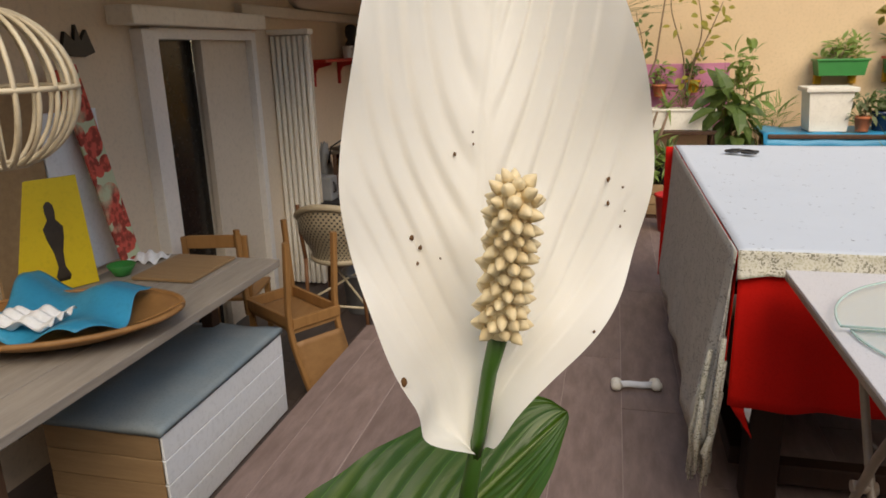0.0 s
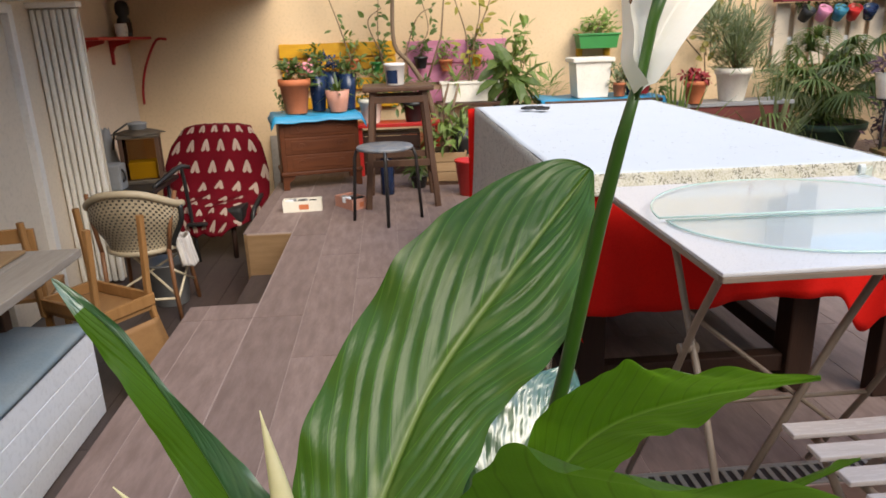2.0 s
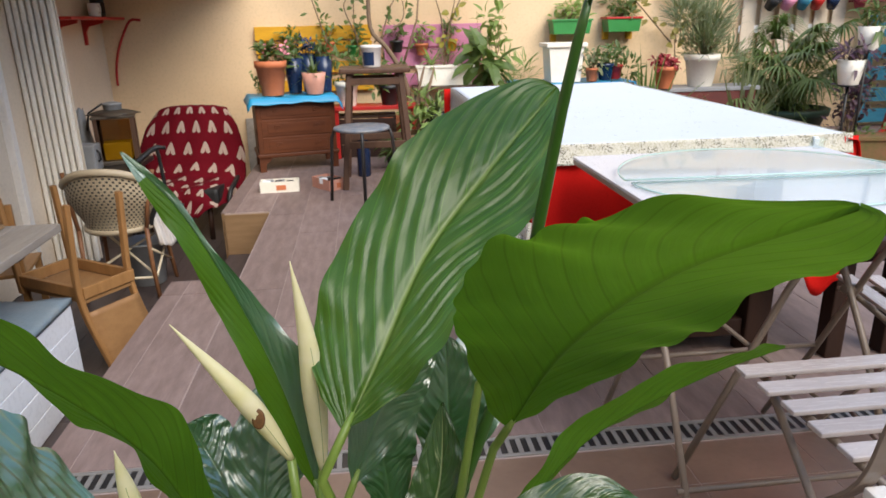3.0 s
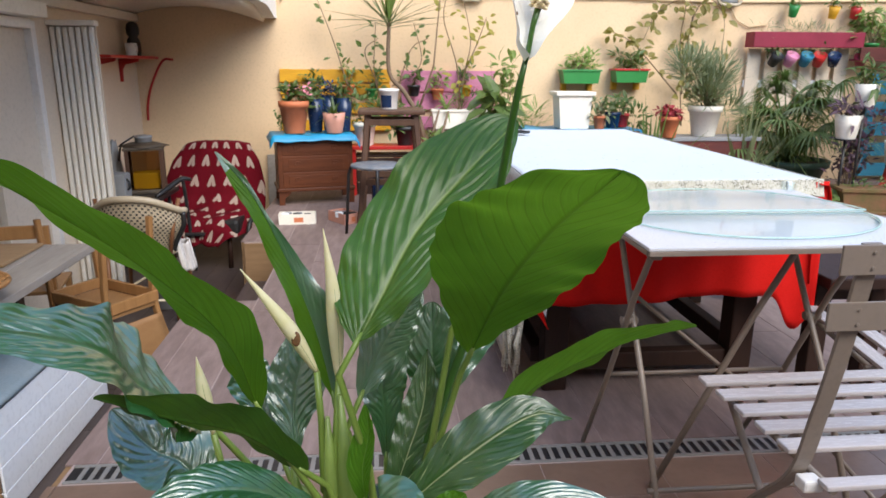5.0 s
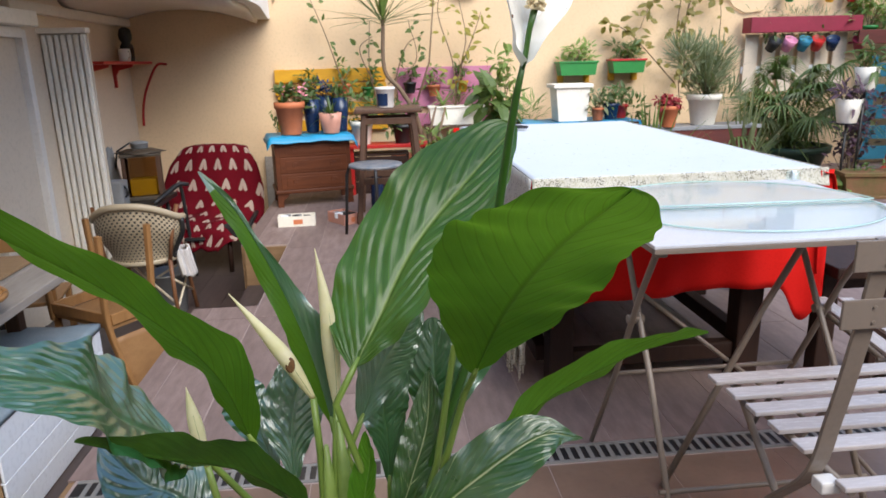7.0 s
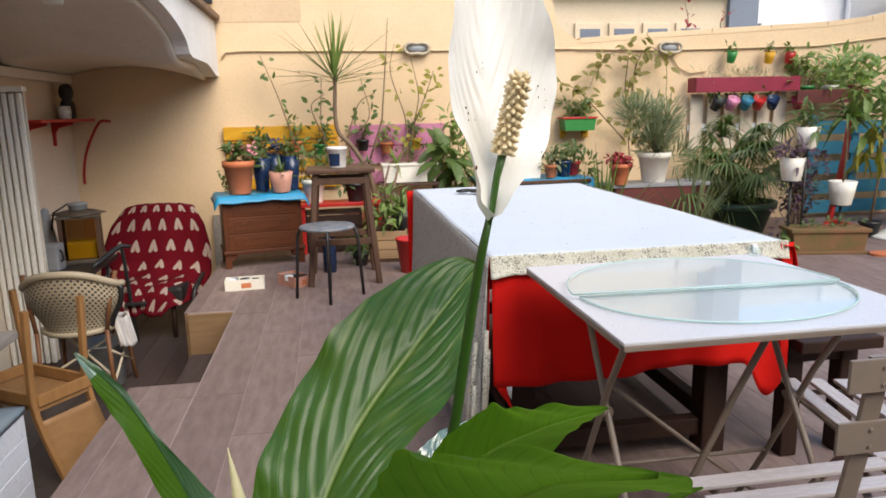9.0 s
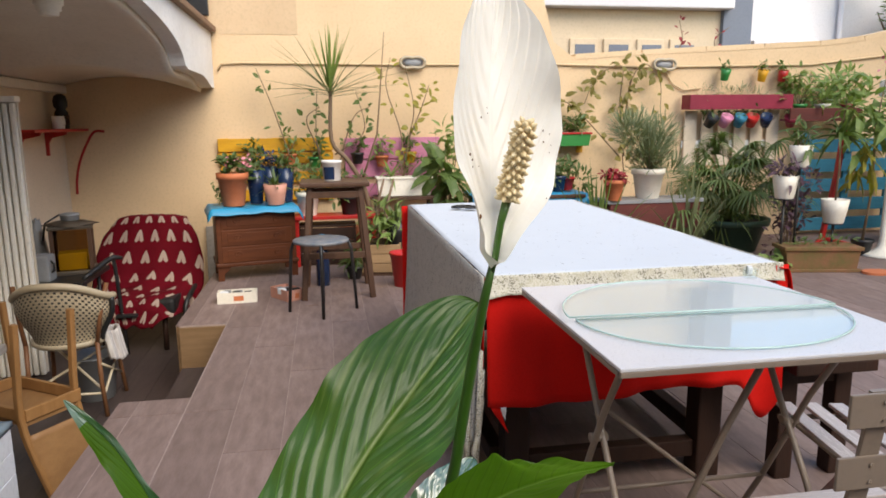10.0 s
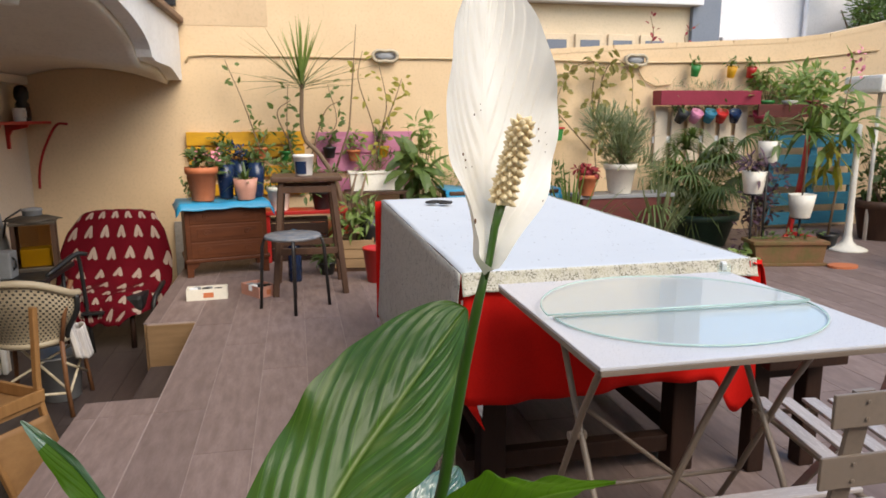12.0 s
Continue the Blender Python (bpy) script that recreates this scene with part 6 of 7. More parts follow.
# chest of drawers with its cloth and pots
chest = thing("chest_of_drawers", (-0.478, 5.765, 0), "carved pine chest of drawers on bracket feet", "chest", "", 12)
part("body", B((0, 0, 0.33), (0.60, 0.38, 0.40), 0.006), M_CHESTWOOD, chest)
part("top", B((0, -0.005, 0.54), (0.64, 0.41, 0.022), 0.008), M_CHESTWOOD, chest)
part("plinth", B((0, -0.004, 0.125), (0.63, 0.40, 0.03), 0.008), M_CHESTWOOD, chest)
for z, h in ((0.205, 0.12), (0.335, 0.12), (0.463, 0.115)):
    dr = part("drawer", B((0, -0.189, z), (0.53, 0.010, h), 0.004), M_CHESTWOOD, chest)
    part("carving", B((0, -0.195, z), (0.44, 0.006, h * 0.62), 0.003), M_CHESTWOOD, dr, "raised carved panel")
    for x in (-0.15, 0.15):
        part("swirl", T([(x + 0.03 * math.cos(a) * (1 - a / 9), -0.1985, z + 0.022 * math.sin(a) * (1 - a / 9)) for a in [i * 0.45 for i in range(17)]], 0.004, 6), M_CHESTWOOD, dr)
for sx in (-1, 1):
    for sy in (-1, 1):
        part("foot", prism([(0, 0.112), (0.10, 0.112), (0.085, 0.085), (0.05, 0.06), (0.045, 0.0), (0.0, 0.0)] if sx < 0 else [(0, 0.112), (-0.10, 0.112), (-0.085, 0.085), (-0.05, 0.06), (-0.045, 0.0), (0.0, 0.0)], "y", sy * 0.17 - 0.02, sy * 0.17 + 0.02), M_CHESTWOOD, chest).location = (sx * 0.305, 0, 0)
ccloth = tagged(part("blue_cover", sheet(lambda u, v: Vector(((u - 0.5) * 0.72, -0.245 + 0.46 * v, 0.5635 + 0.003 * math.sin(11 * u) - 0.045 * smooth01((0.09 - v) / 0.09) * (1 + 0.12 * math.sin(9 * u)) - 0.05 * smooth01((0.05 - u) / 0.05) - 0.06 * smooth01((u - 0.95) / 0.05) + 0.003 * math.sin(23 * u + 8 * v))), 50, 30, 0.003), M_BLUE), "bright blue plastic cover on the chest", "cover")
ccloth.matrix_basis = chest.matrix_basis
ZC = 0.571
p1 = potted("geranium_pot", (-0.605, 5.66, ZC), 0.118, 0.255, M_TERRA, "terracotta pot with flowering pink geranium")
leaves(p1, (0.02, 0, 0.28), (0.14, 0.12, 0.10), 150, 0.05, 0.04, M_GARDEN, 21, 8, (0, 0, 0.18))
tagged(part("blossom", crown((0.04, -0.05, 0.33), (0.11, 0.06, 0.05), 60, 0.028, 0.026, 22), M_BLOSSOM, p1, "small pink blossoms"), kind="stuff")
tagged(part("trailing_stems", crown((-0.10, -0.02, 0.12), (0.05, 0.05, 0.13), 40, 0.04, 0.018, 23, up=-0.6), M_GARDEN, p1), kind="stuff")
for k, (x, y, r, h) in enumerate(((-0.445, 5.79, 0.072, 0.265), (-0.34, 5.90, 0.068, 0.285), (-0.215, 5.86, 0.070, 0.27))):
    pb = potted("blue_pot", (x, y, ZC), r, h, M_NAVY, "tall dark blue glazed pot with trailing green plant", rim=False, group="blue pots")
    leaves(pb, (0.0, -0.01, h + 0.06), (0.08, 0.07, 0.09), 90, 0.05, 0.026, M_GARDEN if k != 1 else M_NAVY, 30 + k, 5, (0, 0, h * 0.8))
p2 = potted("rose_pot", (-0.287, 5.66, ZC), 0.092, 0.16, M_ROSE, "pink clay pot with a spiky green plant", rim=False)
part("foliage", rosette((0, 0, 0.12), 26, 0.17, 0.022, 0.6, 41, (0.15, 1.3)), M_GARDEN, p2)

# tall wooden stool with the white tub, round stool before it
ts = thing("tall_stool", (0.165, 5.0, 0), "tall brown wooden stool with splayed legs", "stool")
part("seat", B((0, 0, 0.785), (0.47, 0.36, 0.034), 0.01), M_BROWNWOOD, ts)
LEG = [(-0.235, -0.20), (0.235, -0.20), (-0.225, 0.22), (0.225, 0.22)]
for x, y in LEG:
    part("leg", bar(bmesh.new(), [(x, y, 0.0), (x * 0.72, y * 0.62, 0.77)], 0.042, 0.042, Vector((1, 0, 0))), M_BROWNWOOD, ts)
for a, b, z in ((0, 1, 0.30), (2, 3, 0.30), (0, 2, 0.22), (1, 3, 0.22), (0, 1, 0.715), (2, 3, 0.715)):
    k = 1 - 0.33 * z / 0.77
    pa, pb_ = Vector((LEG[a][0] * k, LEG[a][1] * k, z)), Vector((LEG[b][0] * k, LEG[b][1] * k, z))
    v = pb_ - pa
    part("rung", B((0, 0, 0), (v.length, 0.022, 0.045), 0.004, Matrix.Translation((pa + pb_) / 2) @ Matrix.Rotation(math.atan2(v.y, v.x), 4, "Z")), M_BROWNWOOD, ts)
tub = thing("white_tub", (0.15, 4.96, 0.803), "white plastic tub with a blue label", "tub")
part("body", lathe(bmesh.new(), [(0.056, 0.0), (0.058, 0.003), (0.066, 0.12), (0.071, 0.122), (0.071, 0.140), (0.064, 0.140), (0.055, 0.01), (0.02, 0.009)], (0, 0, 0), 32), M_WHITE, tub)
part("label", sheet(lambda u, v: Vector(((0.0602 + 0.0055 * v) * math.cos(radians(-150 + 75 * u)), (0.0602 + 0.0055 * v) * math.sin(radians(-150 + 75 * u)), 0.012 + 0.085 * v)), 14, 2), M_NAVY, tub, "dark blue printed label")
stl = thing("round_stool", (0.06, 4.52, 0), "round stool with worn blue-grey seat and black legs", "stool")
M_SEATBLUE = surface("worn_blue_seat", (0.09, 0.115, 0.15), (0.22, 0.22, 0.22), 0.5, 22.0, 90.0, bump=0.2)
part("seat", lathe(bmesh.new(), [(0.165, 0.448), (0.176, 0.452), (0.178, 0.462), (0.172, 0.470), (0.05, 0.472)], (0, 0, 0), 40), M_SEATBLUE, stl)
for k in range(4):
    a = math.pi / 4 + k * math.pi / 2 - math.pi / 4
    c, s = math.cos(a - math.pi / 2), math.sin(a - math.pi / 2)
    part("leg", T([(c * 0.215, s * 0.215, 0.0), (c * 0.19, s * 0.19, 0.40), (c * 0.175, s * 0.175, 0.445), (c * 0.13, s * 0.13, 0.452)], 0.0105, 8), M_BLACK, stl)

# boxes on the floor
for nm, at, sz, rz, mm, lab in (("card_box", (-0.52, 4.87, 0.0), (0.26, 0.11, 0.075), 3, M_POTWHITE, "open white cardboard box of odds and ends on the floor"), ("shoe_box", (-0.19, 4.90, 0.0), (0.13, 0.22, 0.075), 35, M_ROSE, "small red and white box on the floor")):
    e = thing(nm, at, lab, "box", "", rz)
    for sx in (-1, 1):
        part("side", B((sx * (sz[0] / 2 - 0.002), 0, sz[2] / 2), (0.004, sz[1], sz[2]), 0.0), mm, e)
        part("side", B((0, sx * (sz[1] / 2 - 0.002), sz[2] / 2), (sz[0] - 0.009, 0.004, sz[2]), 0.0), mm, e)
    part("bottom", B((0, 0, 0.004), (sz[0] - 0.01, sz[1] - 0.01, 0.004), 0.0), mm, e)
    rr = random.Random(9)
    for k in range(6):
        part("trinket", B((rr.uniform(-0.35, 0.35) * sz[0], rr.uniform(-0.3, 0.3) * sz[1], sz[2] * 0.75), (0.05, 0.03, 0.04), 0.008, None), (M_BLACK, M_GREY, M_PAPER)[k % 3], e)
    part("print", B((0.01, -sz[1] / 2 - 0.001, sz[2] * 0.45), (sz[0] * 0.25, 0.002, sz[2] * 0.45), 0.0), M_TERRA, e, "small printed patch")
rb = thing("red_basket", (0.655, 5.10, 0), "red plastic basket behind the dining table", "basket")
part("body", lathe(bmesh.new(), [(0.07, 0.0), (0.075, 0.004), (0.105, 0.24), (0.112, 0.242), (0.112, 0.255), (0.100, 0.255), (0.07, 0.01), (0.03, 0.009)], (0, 0, 0), 30), M_REDPAINT, rb)
bone = thing("dog_toy", (0.372, 2.735, 0.0), "knotted white rope toy lying on the floor", "toy", "", 8)
part("rope", T([(-0.06, 0, 0.02), (-0.02, 0.004, 0.02), (0.02, -0.004, 0.02), (0.06, 0, 0.02)], 0.013, 10), M_PAPER, bone)
for x, y in ((-0.07, 0.012), (-0.072, -0.014), (0.07, 0.014), (0.072, -0.012)):
    part("knot", lathe(bmesh.new(), [(0.006, -0.018), (0.017, -0.011), (0.021, 0.0), (0.017, 0.012), (0.006, 0.018)], (x, y, 0.021), 14), M_POTWHITE, bone)

# painted pallets on the wall
def pallet(name, x0, x1, z0, z1, y, material, label, rows):
    e = thing(name, (0, 0, 0), label, "pallet")
    for z, h in rows:
        part("slat", B(((x0 + x1) / 2, y, z), (x1 - x0, 0.018, h), 0.003), material, e)
    for x in (x0 + 0.05, (x0 + x1) / 2, x1 - 0.05):
        part("batten", B((x, y + 0.024, (z0 + z1) / 2), (0.08, 0.028, z1 - z0), 0.003), material, e)
    return e


pallet("yellow_pallet", -0.826, 0.183, 0.50, 1.07, W - 0.045, M_YELLOW, "yellow painted pallet fixed to the wall as planter", ((1.01, 0.115), (0.89, 0.095), (0.72, 0.095), (0.56, 0.10)))
pallet("pink_pallet", 0.286, 1.167, 0.50, 1.06, W - 0.045, M_PINK, "pink painted pallet fixed to the wall as planter", ((0.965, 0.19), (0.78, 0.15), (0.58, 0.12)))
rnd = random.Random(77)
for k, (x, mm) in enumerate(((-0.55, M_BLACK), (-0.2, M_TERRA), (0.02, M_GREENPLASTIC), (0.40, M_BLACK), (0.62, M_TERRA), (0.88, M_AUTUMN))):
    e = potted("wall_pot", (x, W - 0.13, 0.80 + 0.03 * (k % 2)), 0.06, 0.10, mm if mm is not M_AUTUMN else M_YELLOW, "small pot hooked to the painted pallet", "flower pot", group="pallet pots")
    leaves(e, (0, 0, 0.17), (0.09, 0.05, 0.12), 48, 0.06, 0.028, (M_GARDEN, M_GARDENLIGHT, M_GARDEN)[k % 3], 50 + k, 5, (0, 0, 0.09))
wpl = thing("white_planter", (0.79, 6.24, 0.56), "long cream planter box on a low stand", "planter")
part("trough", prism([(-0.24, 0.16), (0.24, 0.16), (0.225, 0.0), (-0.225, 0.0)], "y", -0.09, 0.09), M_POTWHITE, wpl)
part("lip", B((0, 0, 0.155), (0.50, 0.20, 0.02), 0.005), M_POTWHITE, wpl)
leaves(wpl, (0.0, 0, 0.25), (0.24, 0.08, 0.10), 46, 0.07, 0.02, M_GARDEN, 61, 6, (0, 0, 0.15))
part("foliage", rosette((-0.12, -0.05, 0.17), 9, 0.28, 0.030, 0.7, 62, (0.4, 1.4)), M_GARDENLIGHT, wpl)
pst = thing("planter_stand", (0.79, 6.24, 0), "dark wooden stand under the cream planter", "stand")
part("top", B((0, 0, 0.54), (0.56, 0.26, 0.03), 0.004), M_BROWNWOOD, pst)
for sx in (-1, 1):
    for sy in (-1, 1):
        part("leg", B((sx * 0.24, sy * 0.10, 0.262), (0.04, 0.04, 0.525), 0.004), M_BROWNWOOD, pst)
rbench = thing("red_bench", (0.12, 6.05, 0), "low red painted bench behind the stool", "bench")
part("seat", B((0.05, 0, 0.415), (0.75, 0.26, 0.03), 0.004), M_REDPAINT, rbench)
for x in (-0.27, 0.37):
    part("leg", B((x, 0, 0.2), (0.04, 0.22, 0.40), 0.004), M_REDPAINT, rbench)
for k, (x, r, h, mm) in enumerate(((-0.05, 0.10, 0.20, M_POTWHITE), (0.30, 0.09, 0.16, M_BLACK))):
    e = potted("bench_pot", (x, 6.03, 0.43), r, h, mm, "round pot standing on the red bench", "flower pot")
    leaves(e, (0, 0, h + 0.10), (0.16, 0.12, 0.14), 130, 0.07, 0.03, M_GARDEN, 70 + k, 6, (0, 0, h * 0.8))
# Dark box, added to fill the dark space below the bench.
ubox = thing("filler_box", (0.10, 6.08, 0), "dark wooden box added to fill the dark space under the red bench", "box")
for sx in (-1, 1):
    part("side", B((sx * 0.235, 0, 0.165), (0.018, 0.20, 0.33), 0.003), M_DARKWOOD, ubox)
for k in range(3):
    part("board", B((0, -0.105, 0.058 + k * 0.108), (0.452, 0.016, 0.10), 0.003), M_DARKWOOD, ubox)
part("lid", B((0, 0, 0.34), (0.49, 0.23, 0.02), 0.004), M_DARKWOOD, ubox)
btl = thing("blue_bottle", (0.06, 5.24, 0), "tall dark blue bottle standing under the stool", "bottle")
part("body", lathe(bmesh.new(), [(0.046, 0.0), (0.050, 0.006), (0.050, 0.24), (0.036, 0.29), (0.020, 0.31), (0.020, 0.36), (0.012, 0.362)], (0, 0, 0), 24), M_NAVY, btl)
part("cap", lathe(bmesh.new(), [(0.021, 0.355), (0.021, 0.385), (0.010, 0.388)], (0, 0, 0), 16), M_BLUE, btl)
fern = potted("low_fern", (0.30, 5.42, 0), 0.07, 0.10, M_BLACK, "small trailing fern in a dark pot under the stool")
leaves(fern, (0, 0, 0.16), (0.10, 0.09, 0.10), 130, 0.07, 0.016, M_GARDEN, 85, 5, (0, 0, 0.08), up=-0.2, bend=0.7)
crate = thing("crate_planter", (0.52, 5.62, 0), "raw wooden crate planter on the floor", "planter", "", -8)
for k in range(3):
    part("board", B((0, -0.16, 0.065 + k * 0.075), (0.34, 0.016, 0.07), 0.003), M_CRATE, crate)
    part("board", B((0, 0.16, 0.065 + k * 0.075), (0.34, 0.016, 0.07), 0.003), M_CRATE, crate)
    for sx in (-1, 1):
        part("board", B((sx * 0.163, 0, 0.065 + k * 0.075), (0.016, 0.30, 0.07), 0.003), M_CRATE, crate)
part("soil", B((0, 0, 0.2), (0.31, 0.30, 0.02), 0.0), M_SOIL, crate)
part("base", B((0, 0, 0.014), (0.33, 0.32, 0.028), 0.0), M_BROWNWOOD, crate)
for k, (x, y, z) in enumerate(((0.02, 0.05, 0.25), (0.1, -0.02, 0.27))):
    part("trunk", T([(x, y, 0.2), (x - 0.05, y + 0.02, 0.5), (x + 0.02, y, 0.75)], [0.018, 0.014, 0.008], 8), M_BARK, crate)
leaves(crate, (0.05, 0, 0.42), (0.22, 0.16, 0.14), 110, 0.12, 0.035, M_GARDENLIGHT, 81, 6, (0, 0, 0.2), bend=0.6)
bp = potted("black_pot", (0.655, 5.62, 0.211), 0.092, 0.19, M_BLACK, "round black plastic pot standing in the crate", rim=False)
part("foliage", rosette((0, 0, 0.17), 16, 0.34, 0.030, 0.6, 83, (0.35, 1.25)), M_GARDENGREY, bp)

# dragon tree behind the stool
yu = potted("dragon_tree", (0.34, 6.20, 0), 0.14, 0.30, M_TERRA, "dragon tree with a leaning trunk and spiky crown")
part("trunk", T([curve_at([(0.16, 0, 0.26), (0.10, -0.02, 0.62), (-0.04, -0.03, 0.88), (-0.17, -0.04, 1.05), (-0.165, -0.05, 1.46)], i / 16) for i in range(17)], [0.024 - 0.008 * i / 16 for i in range(17)], 9), M_BARK, yu)
part("foliage", rosette((-0.165, -0.05, 1.47), 34, 0.50, 0.016, 0.08, 91, (0.03, 0.55)), M_GARDENLIGHT, yu, "narrow pointed leaves")
part("foliage", rosette((-0.165, -0.05, 1.44), 34, 0.74, 0.012, 0.12, 92, (0.75, 1.55)), M_GARDENGREY, yu)
part("side_shoot", T([(0.08, -0.02, 0.70), (0.22, -0.03, 1.1), (0.26, -0.02, 1.5), (0.30, -0.02, 1.95)], [0.010, 0.008, 0.006, 0.003], 6), M_TWIG, yu)


def climber(name, at, stems, n, ln, wd, material, seed, label):
    """Thin stems with scattered leaves; stems are short ways in the plant's own place."""
    e = thing(name, at, label, "plant")
    bs, bl = bmesh.new(), bmesh.new()
    rnd = random.Random(seed)
    for st_ in stems:
        pts = [curve_at(st_, i / 18) for i in range(19)]
        tube(bs, pts, [0.007 - 0.004 * i / 18 for i in range(19)], 6)
        for _ in range(n):
            f = rnd.uniform(0.15, 1.0)
            p = curve_at(st_, f)
            d = Vector((rnd.uniform(-1, 1), rnd.uniform(-1, 0.1), rnd.uniform(-0.7, 0.8)))
            q = p + d.normalized() * rnd.uniform(0.01, 0.08)
            leaflet(bl, q, d, Vector((rnd.uniform(-0.5, 0.5), -0.8, 0.6)), ln * rnd.uniform(0.6, 1.3), wd * rnd.uniform(0.6, 1.3), 0.3)
    tagged(part("stem", bs, M_TWIG, e), kind="stuff")
    tagged(part("foliage", bl, material, e), kind="stuff")
    return e


climber("thin_shrub", (0.80, 6.30, 0.70), [[(0, 0, 0), (0.05, 0, 0.35), (0.10, 0, 0.62), (0.03, 0, 0.98)], [(0, 0, 0), (-0.02, 0, 0.4), (-0.14, 0, 0.80), (-0.10, 0, 1.05)], [(0.05, 0, 0.35), (0.16, 0, 0.6), (0.24, 0, 0.82)]], 16, 0.07, 0.045, M_AUTUMN, 101, "thin shrub with few yellowing leaves")
climber("bare_shrub", (0.10, 6.40, 0.72), [[(0, 0, 0), (-0.06, 0, 0.35), (-0.04, 0, 0.75)], [(0.1, 0, 0), (0.26, 0, 0.5), (0.42, 0, 0.62)], [(0.1, 0, 0.2), (0.36, 0, 0.4), (0.30, 0, 0.75)], [(-0.3, 0, 0.2), (-0.42, 0, 0.6), (-0.55, 0, 0.95)], [(-0.02, 0, 0.2), (-0.14, 0, 0.5), (-0.02, 0, 0.62)]], 12, 0.065, 0.04, M_GARDEN, 102, "straggling bare shrub against the wall")
gs = potted("leafy_shrub", (1.16, 6.20, 0), 0.15, 0.30, M_BLACK, "leafy green shrub in front of the pink pallet")
leaves(gs, (0.0, 0, 0.98), (0.19, 0.14, 0.24), 80, 0.12, 0.045, M_GARDENLIGHT, 111, 9, (0, 0, 0.25), bend=0.5)
leaves(gs, (-0.03, -0.02, 0.68), (0.17, 0.13, 0.24), 64, 0.19, 0.105, M_GARDEN, 112, 5, (0, 0, 0.25), up=-0.2, bend=0.6)
M_VINE = leafy("vine_leaf", (0.16, 0.145, 0.03), (0.27, 0.20, 0.05), 0.55, 0.35)
climber("wall_vine", (2.98, 6.50, 0.55), [[(0.02, 0, 0), (-0.02, 0, 0.5), (0.05, 0, 1.12)], [(0.0, 0, 0.3), (-0.06, 0, 0.8), (-0.05, 0, 1.15), (-0.30, 0, 1.05), (-0.42, 0, 0.80)], [(0.04, 0, 0.3), (0.02, 0, 0.9), (0.16, 0, 1.17), (0.34, 0, 1.02), (0.36, 0, 0.70)], [(-0.05, 0, 0.3), (-0.5, 0, 0.75), (-0.75, 0, 0.88)]], 30, 0.085, 0.06, M_VINE, 121, "climbing vine with yellow and green leaves")

# blue-covered stand with bin and boxes
bs_ = thing("garden_table", (1.86, 6.10, 0), "low table covered with teal blue cloth", "table")
part("top", B((0, 0, 0.545), (0.98, 0.50, 0.03), 0.006), M_BROWNWOOD, bs_)
part("cover", sheet(lambda u, v: Vector((-0.52 + 1.04 * u, -0.275 + 0.55 * v, 0.566 - 0.10 * smooth01((0.12 - v) / 0.12) + 0.006 * math.sin(19 * u))), 30, 16, 0.004), M_BLUE, bs_, "teal blue cover")
for sx in (-1, 1):
    for sy in (-1, 1):
        part("leg", B((sx * 0.44, sy * 0.2, 0.265), (0.05, 0.05, 0.53), 0.004), M_BROWNWOOD, bs_)
wb_ = thing("white_bin", (1.79, 6.08, 0.572), "square white plastic bin on the blue cover", "bin")
part("body", prism([(-0.15, 0.30), (0.15, 0.30), (0.125, 0.0), (-0.125, 0.0)], "y", -0.12, 0.12), M_POTWHITE, wb_)
part("rim", B((0, 0, 0.30), (0.35, 0.28, 0.035), 0.008), M_POTWHITE, wb_)
for k, (x, y, r, h, mm) in enumerate(((2.02, 5.98, 0.06, 0.11, M_TERRA), (2.16, 6.05, 0.075, 0.14, M_NAVY), (2.28, 6.15, 0.07, 0.12, M_REDPAINT))):
    e = potted("small_pot", (x, y, 0.572), r, h, mm, "small pot with a young plant on the blue cover", group="small pots")
    leaves(e, (0, 0, h + 0.06), (0.10, 0.08, 0.10), 60, 0.07, 0.03, M_GARDENGREY if k == 0 else M_GARDEN, 130 + k, 5, (0, 0, h * 0.8))
for k, (x, z, w) in enumerate(((1.96, 1.01, 0.36), (2.44, 1.02, 0.32))):
    e = thing("window_box", (x, W - 0.12, z - 0.06), "green plastic window box hooked to the wall", "planter", "window boxes")
    part("trough", prism([(-w / 2, 0.12), (w / 2, 0.12), (w / 2 - 0.02, 0.0), (-w / 2 + 0.02, 0.0)], "y", -0.08, 0.08), M_GREENPLASTIC, e)
    part("lip", B((0, 0, 0.118), (w + 0.02, 0.18, 0.018), 0.004), M_GREENPLASTIC if k == 0 else M_REDPAINT, e)
    leaves(e, (0, 0, 0.20), (w * 0.55, 0.09, 0.10), 120, 0.07, 0.03, (M_GARDENLIGHT, M_GARDEN)[k], 140 + k, 6, (0, 0, 0.1))
    part("hook", B((-w * 0.35, 0.10, 0.03), (0.05, 0.05, 0.20), 0.004), M_YELLOW, e)
    part("hook", B((w * 0.35, 0.10, 0.03), (0.05, 0.05, 0.20), 0.004), M_YELLOW, e)
leaves(thing("low_shrub", (2.35, 6.2, 0), "mixed low greenery behind the table", "shrub"), (0, 0, 0.38), (0.35, 0.2, 0.36), 320, 0.09, 0.03, M_GARDEN, 151, 12, (0, 0, 0.0))
leaves(thing("low_shrub", (1.42, 6.35, 0), "low grass-like greenery below the wall", "shrub"), (0, 0, 0.45), (0.28, 0.12, 0.34), 200, 0.14, 0.012, M_GARDENLIGHT, 152, 10, (0, 0, 0.0), up=1.2)

